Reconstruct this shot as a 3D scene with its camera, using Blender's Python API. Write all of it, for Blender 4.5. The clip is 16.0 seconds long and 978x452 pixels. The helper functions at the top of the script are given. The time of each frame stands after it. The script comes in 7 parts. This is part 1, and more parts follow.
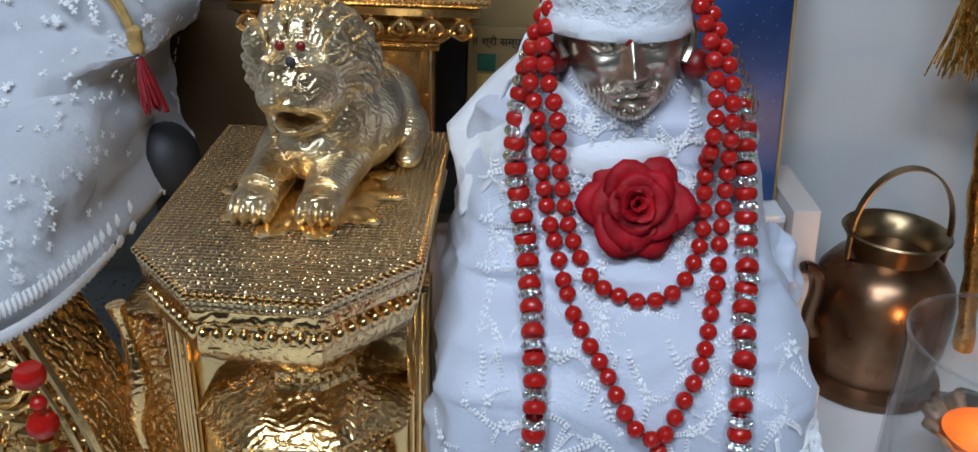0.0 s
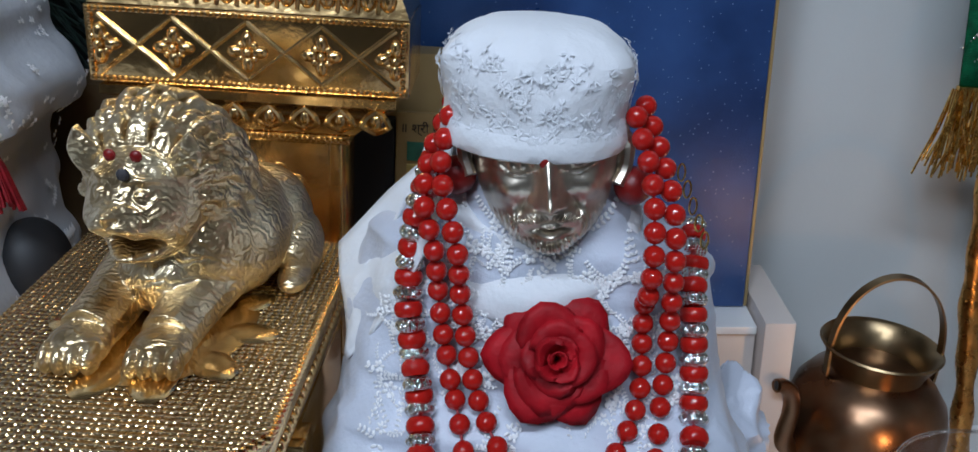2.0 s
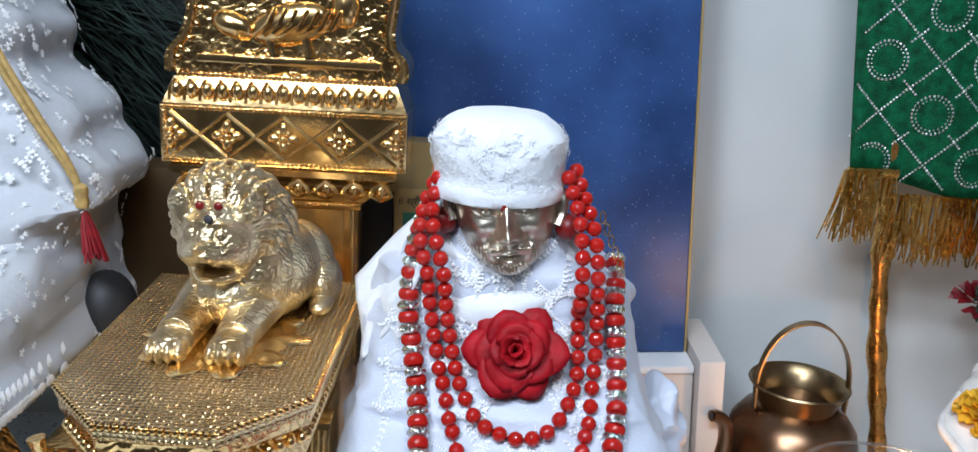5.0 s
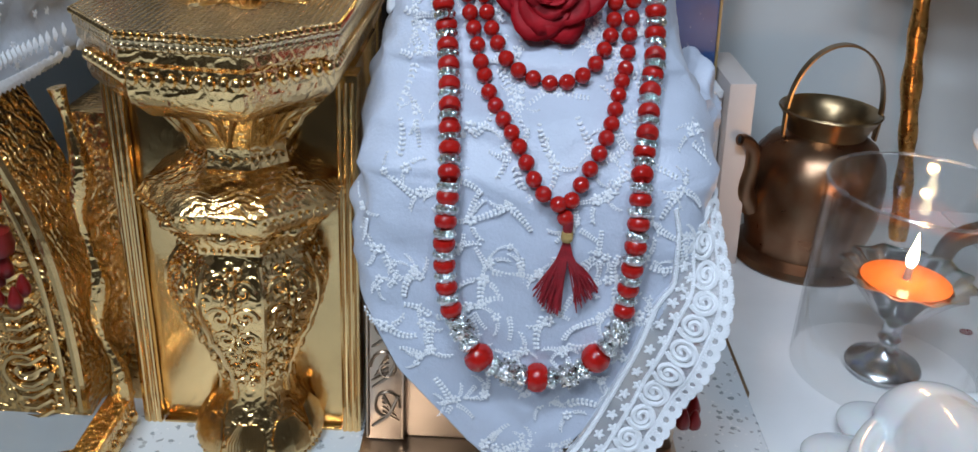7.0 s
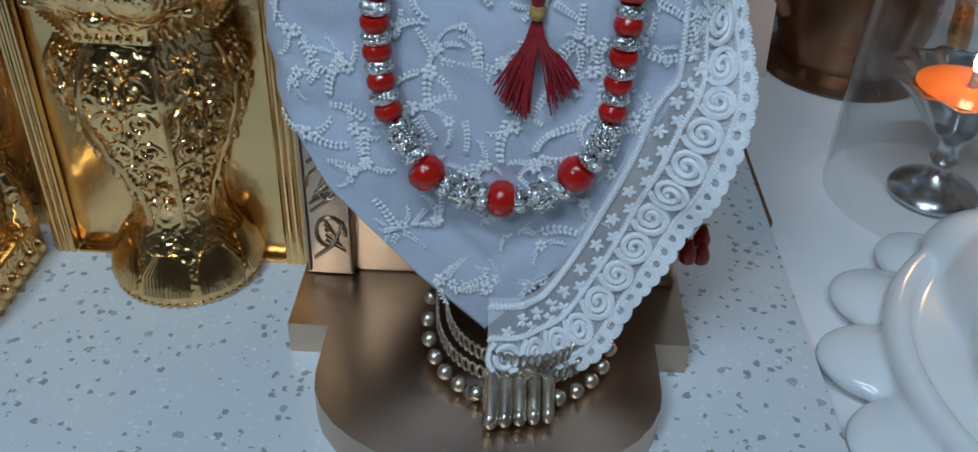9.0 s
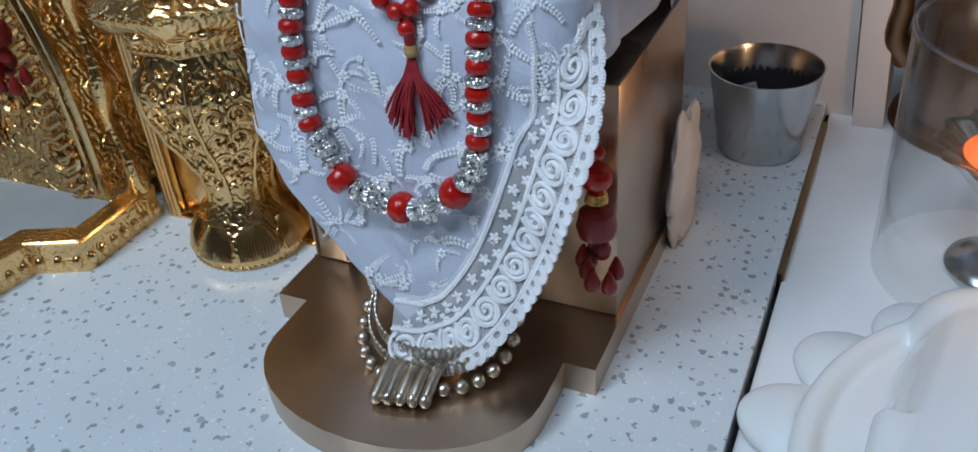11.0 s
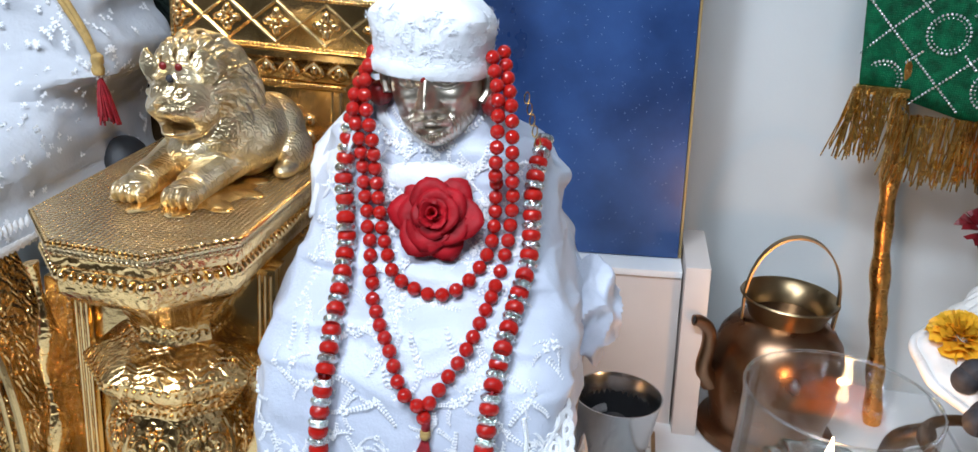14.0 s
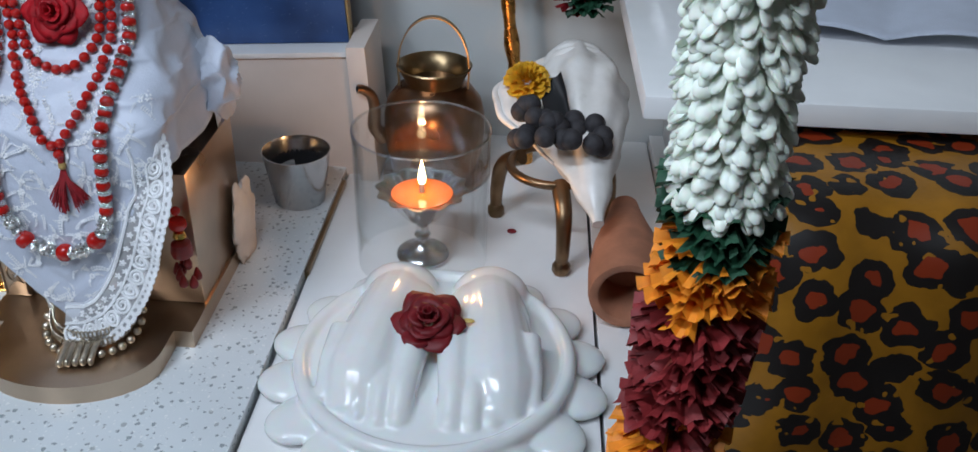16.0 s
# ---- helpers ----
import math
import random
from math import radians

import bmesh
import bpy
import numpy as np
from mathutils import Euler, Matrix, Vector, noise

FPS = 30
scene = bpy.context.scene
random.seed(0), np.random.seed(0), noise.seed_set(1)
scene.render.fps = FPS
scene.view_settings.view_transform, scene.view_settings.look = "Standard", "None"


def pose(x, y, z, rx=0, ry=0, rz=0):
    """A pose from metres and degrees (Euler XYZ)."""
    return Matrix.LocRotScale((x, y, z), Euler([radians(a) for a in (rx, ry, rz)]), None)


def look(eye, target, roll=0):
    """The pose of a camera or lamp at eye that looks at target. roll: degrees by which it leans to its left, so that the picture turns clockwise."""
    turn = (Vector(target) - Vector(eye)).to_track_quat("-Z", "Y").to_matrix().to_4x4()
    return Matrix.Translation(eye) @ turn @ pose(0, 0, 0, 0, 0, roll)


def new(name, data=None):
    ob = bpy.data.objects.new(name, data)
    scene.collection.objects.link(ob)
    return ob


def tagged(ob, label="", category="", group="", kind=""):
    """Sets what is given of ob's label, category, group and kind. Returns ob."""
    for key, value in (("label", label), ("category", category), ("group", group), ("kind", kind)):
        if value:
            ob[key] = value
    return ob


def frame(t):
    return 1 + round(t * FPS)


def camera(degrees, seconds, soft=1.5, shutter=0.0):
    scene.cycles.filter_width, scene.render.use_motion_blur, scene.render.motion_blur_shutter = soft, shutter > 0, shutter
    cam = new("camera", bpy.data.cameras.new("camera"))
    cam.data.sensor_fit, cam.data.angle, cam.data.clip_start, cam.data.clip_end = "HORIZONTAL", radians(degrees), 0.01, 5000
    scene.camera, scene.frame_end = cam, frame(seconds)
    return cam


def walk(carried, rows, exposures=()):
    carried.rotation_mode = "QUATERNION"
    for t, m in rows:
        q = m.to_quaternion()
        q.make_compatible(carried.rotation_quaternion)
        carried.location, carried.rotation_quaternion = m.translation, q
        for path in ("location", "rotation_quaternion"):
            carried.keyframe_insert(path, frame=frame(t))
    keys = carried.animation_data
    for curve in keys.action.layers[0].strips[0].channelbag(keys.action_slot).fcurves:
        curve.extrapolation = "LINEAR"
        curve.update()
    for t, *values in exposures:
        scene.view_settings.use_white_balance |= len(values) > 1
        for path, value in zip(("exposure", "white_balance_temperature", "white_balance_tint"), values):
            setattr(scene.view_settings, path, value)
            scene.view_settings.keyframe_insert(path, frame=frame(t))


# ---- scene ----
cam = camera(55.8, 16.0)
PATH = [
    (0, (0.01, 0.014, 0.588), (-0.005, 1.823, -0.266), 2.0),
    (0.5, (0.035, 0.064, 0.593), (0.032, 1.877, -0.251), 2.1),
    (1, (0.032, 0.102, 0.583), (0.041, 1.939, -0.21), 3.1),
    (1.5, (0.046, 0.118, 0.595), (0.045, 1.967, -0.167), 3.7),
    (2, (0.056, 0.132, 0.59), (0.06, 1.985, -0.161), 3.5),
    (2.5, (0.048, 0.149, 0.584), (0.161, 2.025, -0.102), 1.5),
    (3, (0.042, 0.148, 0.577), (0.164, 2.031, -0.085), 1.6),
    (3.2, (0.049, 0.146, 0.576), (0.159, 2.032, -0.081), 1.6),
    (5.3, (0.064, -0.059, 0.615), (0.084, 1.867, 0.076), 3.3),
    (5.5, (0.059, -0.056, 0.612), (0.085, 1.868, 0.066), 3.4),
    (6, (0.072, -0.051, 0.577), (0.073, 1.861, -0.011), 3.5),
    (6.5, (0.061, -0.044, 0.526), (0.088, 1.829, -0.175), 3.2),
    (7, (0.057, -0.071, 0.485), (0.074, 1.732, -0.381), 3.3),
    (7.5, (0.067, -0.084, 0.458), (0.07, 1.651, -0.537), 3.2),
    (8, (0.07, -0.079, 0.443), (0.06, 1.636, -0.586), 3.1),
    (8.5, (0.077, -0.029, 0.433), (0.065, 1.66, -0.639), 3.1),
    (9, (0.098, 0.034, 0.405), (0.075, 1.655, -0.766), 2.7),
    (9.2, (0.117, 0.053, 0.399), (0.086, 1.662, -0.788), 2.5),
    (11.3, (0.365, 0.031, 0.453), (-0.44, 1.498, -0.643), -5.0),
    (11.5, (0.367, 0.034, 0.468), (-0.456, 1.517, -0.591), -4.6),
    (12, (0.353, 0.044, 0.508), (-0.497, 1.564, -0.476), -3.3),
    (12.5, (0.322, 0.054, 0.53), (-0.475, 1.665, -0.346), -1.7),
    (13, (0.27, 0.044, 0.548), (-0.336, 1.783, -0.232), 1.6),
    (13.5, (0.233, -0.014, 0.572), (-0.207, 1.8, -0.147), 2.7),
    (14, (0.212, -0.1, 0.595), (-0.027, 1.76, -0.099), 4.5),
    (14.5, (0.28, -0.16, 0.626), (0.217, 1.7, -0.106), 4.3),
    (15, (0.442, -0.233, 0.633), (0.384, 1.534, -0.303), 3.0),
    (15.5, (0.542, -0.296, 0.614), (0.479, 1.408, -0.431), 2.3),
    (16, (0.575, -0.363, 0.673), (0.502, 1.351, -0.356), 1.8),
]
EXPOSURES = [(0, 0.1, 6100, 10), (0.5, -0.47, 6100, 10), (1, -0.45, 6000, 10), (1.5, -0.35, 6000, 10), (2, -0.05, 6050, 10), (2.5, 0.72, 6250, 10), (3, 0.92, 6250, 10), (5.5, 0.7, 6250, 10), (6, 0.75, 6300, 10), (6.5, 0.58, 6200, 10), (7.5, -0.05, 5800, 6), (8, -0.17, 5700, 4), (9, -0.4, 5600, 2), (11.5, 0.05, 5900, 8), (12, -0.35, 5900, 8), (12.5, -0.32, 6000, 10), (13, 0.25, 6150, 10), (13.5, 0.7, 6300, 10), (14, 0.9, 6300, 10), (14.5, 0.8, 6300, 10), (15, 0.26, 6250, 10), (16, 0.15, 6250, 10)]
walk(cam, [(t, look(eye, target, roll)) for t, eye, target, roll in PATH], EXPOSURES)


# ---- world and light ----
world = bpy.data.worlds.new("room_air")
scene.world = world
world.use_nodes = True
wn = world.node_tree.nodes
wn["Background"].inputs[0].default_value = (0.80, 0.86, 1.0, 1)
wn["Background"].inputs[1].default_value = 0.012


def area(name, eye, target, sx, sy, watts, col):
    d = bpy.data.lights.new(name, "AREA")
    d.shape, d.size, d.size_y, d.energy, d.color = "RECTANGLE", sx, sy, watts, col
    ob = new(name, d)
    ob.matrix_world = look(eye, target)
    return ob


area("tube_light_glow", (-0.05, -0.30, 1.62), (0.1, 0.5, 0.2), 1.1, 0.05, 15, (0.78, 0.88, 1.0))
# added fill lamp without a fixture, for brightness and highlights
area("added_overhead_fill", (-0.7, -1.1, 1.66), (0.1, 0.5, 0.2), 0.35, 0.35, 13, (0.80, 0.89, 1.0))
flame_lamp = bpy.data.lights.new("flame_glow", "POINT")
flame_lamp.energy, flame_lamp.color, flame_lamp.shadow_soft_size = 0.35, (1.0, 0.5, 0.18), 0.006
new("flame_glow", flame_lamp).location = (0.444, 0.66, 0.142)


# ---- materials ----
def mat(name, col, rough=0.5, metal=0.0, var=0.12, scale=30, bump=0.15, bscale=300, bdist=0.001, rvar=0.1, kind="noise", col2=None, **inputs):
    m = bpy.data.materials.new(name)
    m.use_nodes = True
    nt = m.node_tree
    N, L = nt.nodes, nt.links
    b = N["Principled BSDF"]
    tc = N.new("ShaderNodeTexCoord")
    n1 = N.new("ShaderNodeTexNoise")
    n1.inputs["Scale"].default_value, n1.inputs["Detail"].default_value = scale, 5
    L.new(tc.outputs["Object"], n1.inputs["Vector"])
    mix = N.new("ShaderNodeMix")
    mix.data_type = "RGBA"
    a = [c * (1 - var) for c in col]
    z = [min(1, c * (1 + var)) for c in (col2 or col)]
    mix.inputs["A"].default_value, mix.inputs["B"].default_value = (*a, 1), (*z, 1)
    cr = N.new("ShaderNodeMapRange")
    cr.inputs["From Min"].default_value, cr.inputs["From Max"].default_value = 0.3, 0.7
    L.new(n1.outputs["Fac"], cr.inputs["Value"])
    L.new(cr.outputs["Result"], mix.inputs["Factor"])
    L.new(mix.outputs["Result"], b.inputs["Base Color"])
    rr = N.new("ShaderNodeMapRange")
    rr.inputs["To Min"].default_value, rr.inputs["To Max"].default_value = max(0.02, rough - rvar), min(1, rough + rvar)
    L.new(n1.outputs["Fac"], rr.inputs["Value"])
    L.new(rr.outputs["Result"], b.inputs["Roughness"])
    b.inputs["Metallic"].default_value = metal
    if kind == "dots":
        n2 = N.new("ShaderNodeTexVoronoi")
        n2.inputs["Randomness"].default_value = 0.25
        out = n2.outputs["Distance"]
    elif kind == "scroll":
        n2 = N.new("ShaderNodeTexWave")
        n2.wave_type, n2.rings_direction = "RINGS", "SPHERICAL"
        n2.inputs["Distortion"].default_value, n2.inputs["Detail"].default_value, n2.inputs["Detail Scale"].default_value = 14, 2.5, 1.4
        out = n2.outputs["Fac"]
    else:
        n2 = N.new("ShaderNodeTexNoise")
        n2.inputs["Detail"].default_value = 4
        out = n2.outputs["Fac"]
    n2.inputs["Scale"].default_value = bscale
    L.new(tc.outputs["Object"], n2.inputs["Vector"])
    bp = N.new("ShaderNodeBump")
    bp.inputs["Strength"].default_value, bp.inputs["Distance"].default_value = bump, bdist
    bp.invert = kind == "dots"
    L.new(out, bp.inputs["Height"])
    L.new(bp.outputs["Normal"], b.inputs["Normal"])
    for k, v in inputs.items():
        b.inputs[k.replace("_", " ")].default_value = v
    return m


GOLD = mat("gold_sheet", (0.88, 0.595, 0.265), 0.19, 1, 0.12, 18, 0.3, 120, 0.0012)
GOLD_DOT = mat("gold_hammered", (0.89, 0.65, 0.34), 0.22, 1, 0.1, 20, 1.0, 260, 0.004, kind="dots")
GOLD_SCROLL = mat("gold_repousse", (0.87, 0.58, 0.25), 0.19, 1, 0.15, 22, 0.35, 48, 0.0016, kind="scroll")
GOLD_DEEP = mat("gold_deep_relief", (0.80, 0.50, 0.19), 0.24, 1, 0.2, 22, 0.8, 40, 0.004, kind="scroll")
LION_M = mat("lion_gilt", (0.80, 0.56, 0.28), 0.33, 1, 0.30, 35, 0.35, 75, 0.0014, kind="scroll", col2=(0.80, 0.65, 0.44))
BRONZE = mat("satin_bronze_sheet", (0.54, 0.41, 0.30), 0.31, 1, 0.12, 14, 0.2, 60, 0.001)
SILVER = mat("aged_silver", (0.64, 0.57, 0.47), 0.35, 1, 0.25, 70, 0.2, 260, 0.0006)
COPPER = mat("worn_copper", (0.36, 0.17, 0.09), 0.30, 1, 0.35, 22, 0.35, 40, 0.0012, col2=(0.22, 0.14, 0.085))
BRASS = mat("old_brass", (0.31, 0.22, 0.12), 0.32, 1, 0.2, 30, 0.2, 70, 0.001)
STEEL = mat("stainless_steel", (0.56, 0.56, 0.56), 0.22, 1, 0.1, 40, 0.1, 150, 0.0005)
RED = mat("red_bead", (0.42, 0.012, 0.008), 0.11, 0, 0.15, 120, 0.05, 200, 0.0005, 0.04)
CORAL = mat("dark_red_ear_bead", (0.20, 0.007, 0.006), 0.38, 0, 0.2, 120, 0.1, 200, 0.0005)
STONE = mat("rhinestone_setting", (0.90, 0.92, 0.88), 0.12, 1.0, 0.35, 700, 0.6, 650, 0.0015, kind="dots")
CLOTH = mat("white_organza", (0.55, 0.59, 0.69), 0.42, 0, 0.08, 25, 0.35, 420, 0.0012, Sheen_Weight=0.15)
CLOTH2 = mat("white_cotton_net", (0.77, 0.79, 0.83), 0.65, 0, 0.05, 25, 0.4, 220, 0.0015, Sheen_Weight=0.15)
THREAD = mat("white_embroidery_thread", (0.90, 0.91, 0.93), 0.45, 0, 0.04, 200, 0.6, 900, 0.001, Sheen_Weight=0.5)
ROSE = mat("red_rose_petal", (0.34, 0.004, 0.010), 0.6, 0, 0.35, 60, 0.5, 180, 0.0015, Specular_IOR_Level=0.25)
ROSE_D = mat("dark_rose_petal", (0.17, 0.004, 0.008), 0.55, 0, 0.3, 60, 0.3, 300, 0.001)
REDTHREAD = mat("crimson_thread", (0.26, 0.006, 0.012), 0.6, 0, 0.3, 200, 0.3, 900, 0.001)
# white cotton of the large robe, its shadow put into a darker base
CLOTH3 = mat("shaded_white_cotton", (0.50, 0.52, 0.56), 0.7, 0, 0.06, 25, 0.4, 220, 0.0015, Sheen_Weight=0.15)
WALL = mat("painted_wall", (0.62, 0.65, 0.65), 0.6, 0, 0.05, 5, 0.15, 180, 0.001)
WHITE = mat("white_marble", (0.87, 0.87, 0.87), 0.22, 0, 0.05, 9, 0.05, 40, 0.0006)
MARBLE = mat("polished_marble", (0.82, 0.83, 0.83), 0.16, 0, 0.03, 12, 0.03, 40, 0.0005, 0.05, Subsurface_Weight=0.15)
TRIPOD = mat("dark_old_brass", (0.22, 0.14, 0.08), 0.36, 1, 0.25, 30, 0.3, 70, 0.001)
CREAM = mat("cream_laminate", (0.70, 0.62, 0.57), 0.4, 0, 0.06, 8, 0.1, 60, 0.0006)
TERRA = mat("terracotta", (0.38, 0.16, 0.09), 0.75, 0, 0.18, 40, 0.4, 200, 0.001)
# dark colour of the unseen room, so that the gold reflects deeper darks
ROOM = mat("unseen_room_darkener", (0.15, 0.135, 0.12), 0.7, 0, 0.1, 5, 0.1, 90, 0.001)
# near black, both for dark things and for shade in gaps and openings
DARK = mat("black_paint_and_shade", (0.018, 0.018, 0.02), 0.6, 0, 0.2, 30, 0.1, 100, 0.001)
BLACKB = mat("black_wooden_bead", (0.035, 0.032, 0.036), 0.7, 0, 0.3, 150, 0.5, 400, 0.001)
SHELL = mat("conch_shell", (0.80, 0.77, 0.72), 0.3, 0, 0.08, 30, 0.35, 60, 0.001, col2=(0.84, 0.82, 0.80))
YELLOW = mat("yellow_petal", (0.80, 0.44, 0.02), 0.6, 0, 0.2, 90, 0.3, 300, 0.001)
ORANGE = mat("orange_paper_petal", (0.85, 0.27, 0.012), 0.6, 0, 0.2, 90, 0.3, 300, 0.001)
MAROON = mat("maroon_paper_petal", (0.22, 0.016, 0.018), 0.6, 0, 0.25, 90, 0.3, 300, 0.001)
GREEN = mat("dark_green_petal", (0.010, 0.06, 0.028), 0.6, 0, 0.3, 90, 0.3, 300, 0.001)
JASMINE = mat("jasmine_bud", (0.89, 0.93, 0.82), 0.5, 0, 0.06, 60, 0.1, 200, 0.001, Subsurface_Weight=0.1, Subsurface_Scale=0.005)
TINSEL = mat("gold_tinsel", (0.84, 0.50, 0.14), 0.24, 1, 0.3, 200, 0.3, 500, 0.001)
FOIL = mat("orange_gold_foil", (0.66, 0.33, 0.09), 0.28, 1, 0.2, 90, 0.7, 70, 0.003)
TAN = mat("tan_gilt_card", (0.42, 0.30, 0.13), 0.42, 0.3, 0.12, 12, 0.1, 100, 0.0006)
BROWN = mat("brown_card", (0.10, 0.06, 0.026), 0.5, 0.1, 0.15, 14, 0.1, 100, 0.0006)
ROPE = mat("yellow_cord", (0.46, 0.30, 0.10), 0.6, 0, 0.2, 200, 0.5, 500, 0.001)
OIL = mat("orange_wax", (0.50, 0.13, 0.02), 0.12, 0, 0.15, 60, 0.05, 90, 0.0005, 0.03)
ASH = mat("ash_coil", (0.30, 0.29, 0.29), 0.8, 0, 0.2, 90, 0.3, 300, 0.001)
FEATHER = mat("dark_peacock_barb", (0.022, 0.026, 0.03), 0.4, 0.2, 0.5, 60, 0.2, 300, 0.001, col2=(0.03, 0.05, 0.04))
GREY = mat("grey_seat_sheet", (0.34, 0.37, 0.38), 0.25, 0, 0.1, 10, 0.1, 60, 0.0006)
PAPER = mat("crumpled_packet", (0.70, 0.63, 0.57), 0.4, 0, 0.1, 30, 0.3, 60, 0.001)
INK = mat("dark_print", (0.02, 0.02, 0.02), 0.6, 0, 0.1, 90, 0.05, 200, 0.0005)
PRINT_G = mat("green_print", (0.03, 0.14, 0.09), 0.5, 0, 0.2, 90, 0.05, 200, 0.0005)
PRINT_R = mat("red_print", (0.40, 0.03, 0.03), 0.5, 0, 0.2, 90, 0.05, 200, 0.0005)
PRINT_P = mat("violet_print", (0.10, 0.05, 0.16), 0.5, 0, 0.2, 90, 0.05, 200, 0.0005)
PRINT_Y = mat("yellow_print", (0.62, 0.46, 0.14), 0.5, 0, 0.2, 90, 0.05, 200, 0.0005)
BORDER = mat("maroon_zari_border", (0.22, 0.015, 0.022), 0.5, 0, 0.2, 80, 0.4, 400, 0.001)
ZARI = mat("gold_zari_weave", (0.52, 0.30, 0.07), 0.38, 0.7, 0.25, 120, 0.9, 260, 0.001, kind="dots")
SILVERCLOTH = mat("silver_sequin", (0.70, 0.80, 0.76), 0.25, 0.7, 0.3, 500, 0.6, 800, 0.001, kind="dots")
GREENCLOTH = mat("green_sequin_velvet", (0.002, 0.085, 0.034), 0.6, 0, 0.5, 90, 0.6, 420, 0.002, kind="dots", Specular_IOR_Level=0.15)


def terrazzo():
    m = mat("terrazzo_floor", (0.67, 0.72, 0.75), 0.22, 0, 0.05, 7, 0.04, 60, 0.0005)
    N, L = m.node_tree.nodes, m.node_tree.links
    b = N["Principled BSDF"]
    src = b.inputs["Base Color"].links[0].from_socket
    tc = [n for n in N if n.type == "TEX_COORD"][0]
    prev = src
    for sc, th, col in ((130, 0.16, (0.20, 0.24, 0.26, 1)), (75, 0.11, (0.34, 0.37, 0.38, 1)), (210, 0.13, (0.86, 0.88, 0.88, 1))):
        nz = N.new("ShaderNodeTexNoise")
        nz.inputs["Scale"].default_value = sc * 2.2
        v = N.new("ShaderNodeTexVoronoi")
        v.inputs["Scale"].default_value = sc
        add = N.new("ShaderNodeMix")
        add.data_type = "VECTOR"
        add.inputs["Factor"].default_value = 0.006
        L.new(tc.outputs["Object"], nz.inputs["Vector"])
        L.new(tc.outputs["Object"], add.inputs["A"])
        L.new(nz.outputs["Color"], add.inputs["B"])
        L.new(add.outputs["Result"], v.inputs["Vector"])
        sep = N.new("ShaderNodeSeparateColor")
        L.new(v.outputs["Color"], sep.inputs["Color"])
        lim = N.new("ShaderNodeMath")
        lim.operation, lim.inputs[1].default_value = "MULTIPLY", th * 2.2
        L.new(sep.outputs["Red"], lim.inputs[0])
        lt = N.new("ShaderNodeMath")
        lt.operation = "LESS_THAN"
        L.new(v.outputs["Distance"], lt.inputs[0])
        L.new(lim.outputs["Value"], lt.inputs[1])
        k = N.new("ShaderNodeMath")
        k.operation, k.inputs[1].default_value = "MULTIPLY", 0.75
        L.new(lt.outputs["Value"], k.inputs[0])
        mx = N.new("ShaderNodeMix")
        mx.data_type = "RGBA"
        mx.inputs["B"].default_value = col
        L.new(k.outputs["Value"], mx.inputs["Factor"])
        L.new(prev, mx.inputs["A"])
        prev = mx.outputs["Result"]
    L.new(prev, b.inputs["Base Color"])
    return m


TERRAZZO = terrazzo()


def blue_paint():
    # cloudy blue, lightened for the smoke haze in front of it
    m = mat("blue_cloudy_picture_hazed", (0.010, 0.032, 0.125), 0.3, 0, 0.35, 7, 0.25, 500, 0.0008, col2=(0.034, 0.085, 0.24))
    N, L = m.node_tree.nodes, m.node_tree.links
    b = N["Principled BSDF"]
    src = b.inputs["Base Color"].links[0].from_socket
    tc = [n for n in N if n.type == "TEX_COORD"][0]
    # pale specks painted in for the sparkle
    v = N.new("ShaderNodeTexVoronoi")
    v.inputs["Scale"].default_value = 160
    L.new(tc.outputs["Object"], v.inputs["Vector"])
    sep = N.new("ShaderNodeSeparateColor")
    L.new(v.outputs["Color"], sep.inputs["Color"])
    lim = N.new("ShaderNodeMath")
    lim.operation, lim.inputs[1].default_value = "MULTIPLY", 0.20
    L.new(sep.outputs["Green"], lim.inputs[0])
    lt = N.new("ShaderNodeMath")
    lt.operation = "LESS_THAN"
    L.new(v.outputs["Distance"], lt.inputs[0])
    L.new(lim.outputs["Value"], lt.inputs[1])
    k = N.new("ShaderNodeMath")
    k.operation, k.inputs[1].default_value = "MULTIPLY", 0.6
    L.new(lt.outputs["Value"], k.inputs[0])
    mx = N.new("ShaderNodeMix")
    mx.data_type = "RGBA"
    mx.inputs["B"].default_value = (0.32, 0.42, 0.60, 1)
    L.new(k.outputs["Value"], mx.inputs["Factor"])
    L.new(src, mx.inputs["A"])
    L.new(mx.outputs["Result"], b.inputs["Base Color"])
    return m


BLUE = blue_paint()


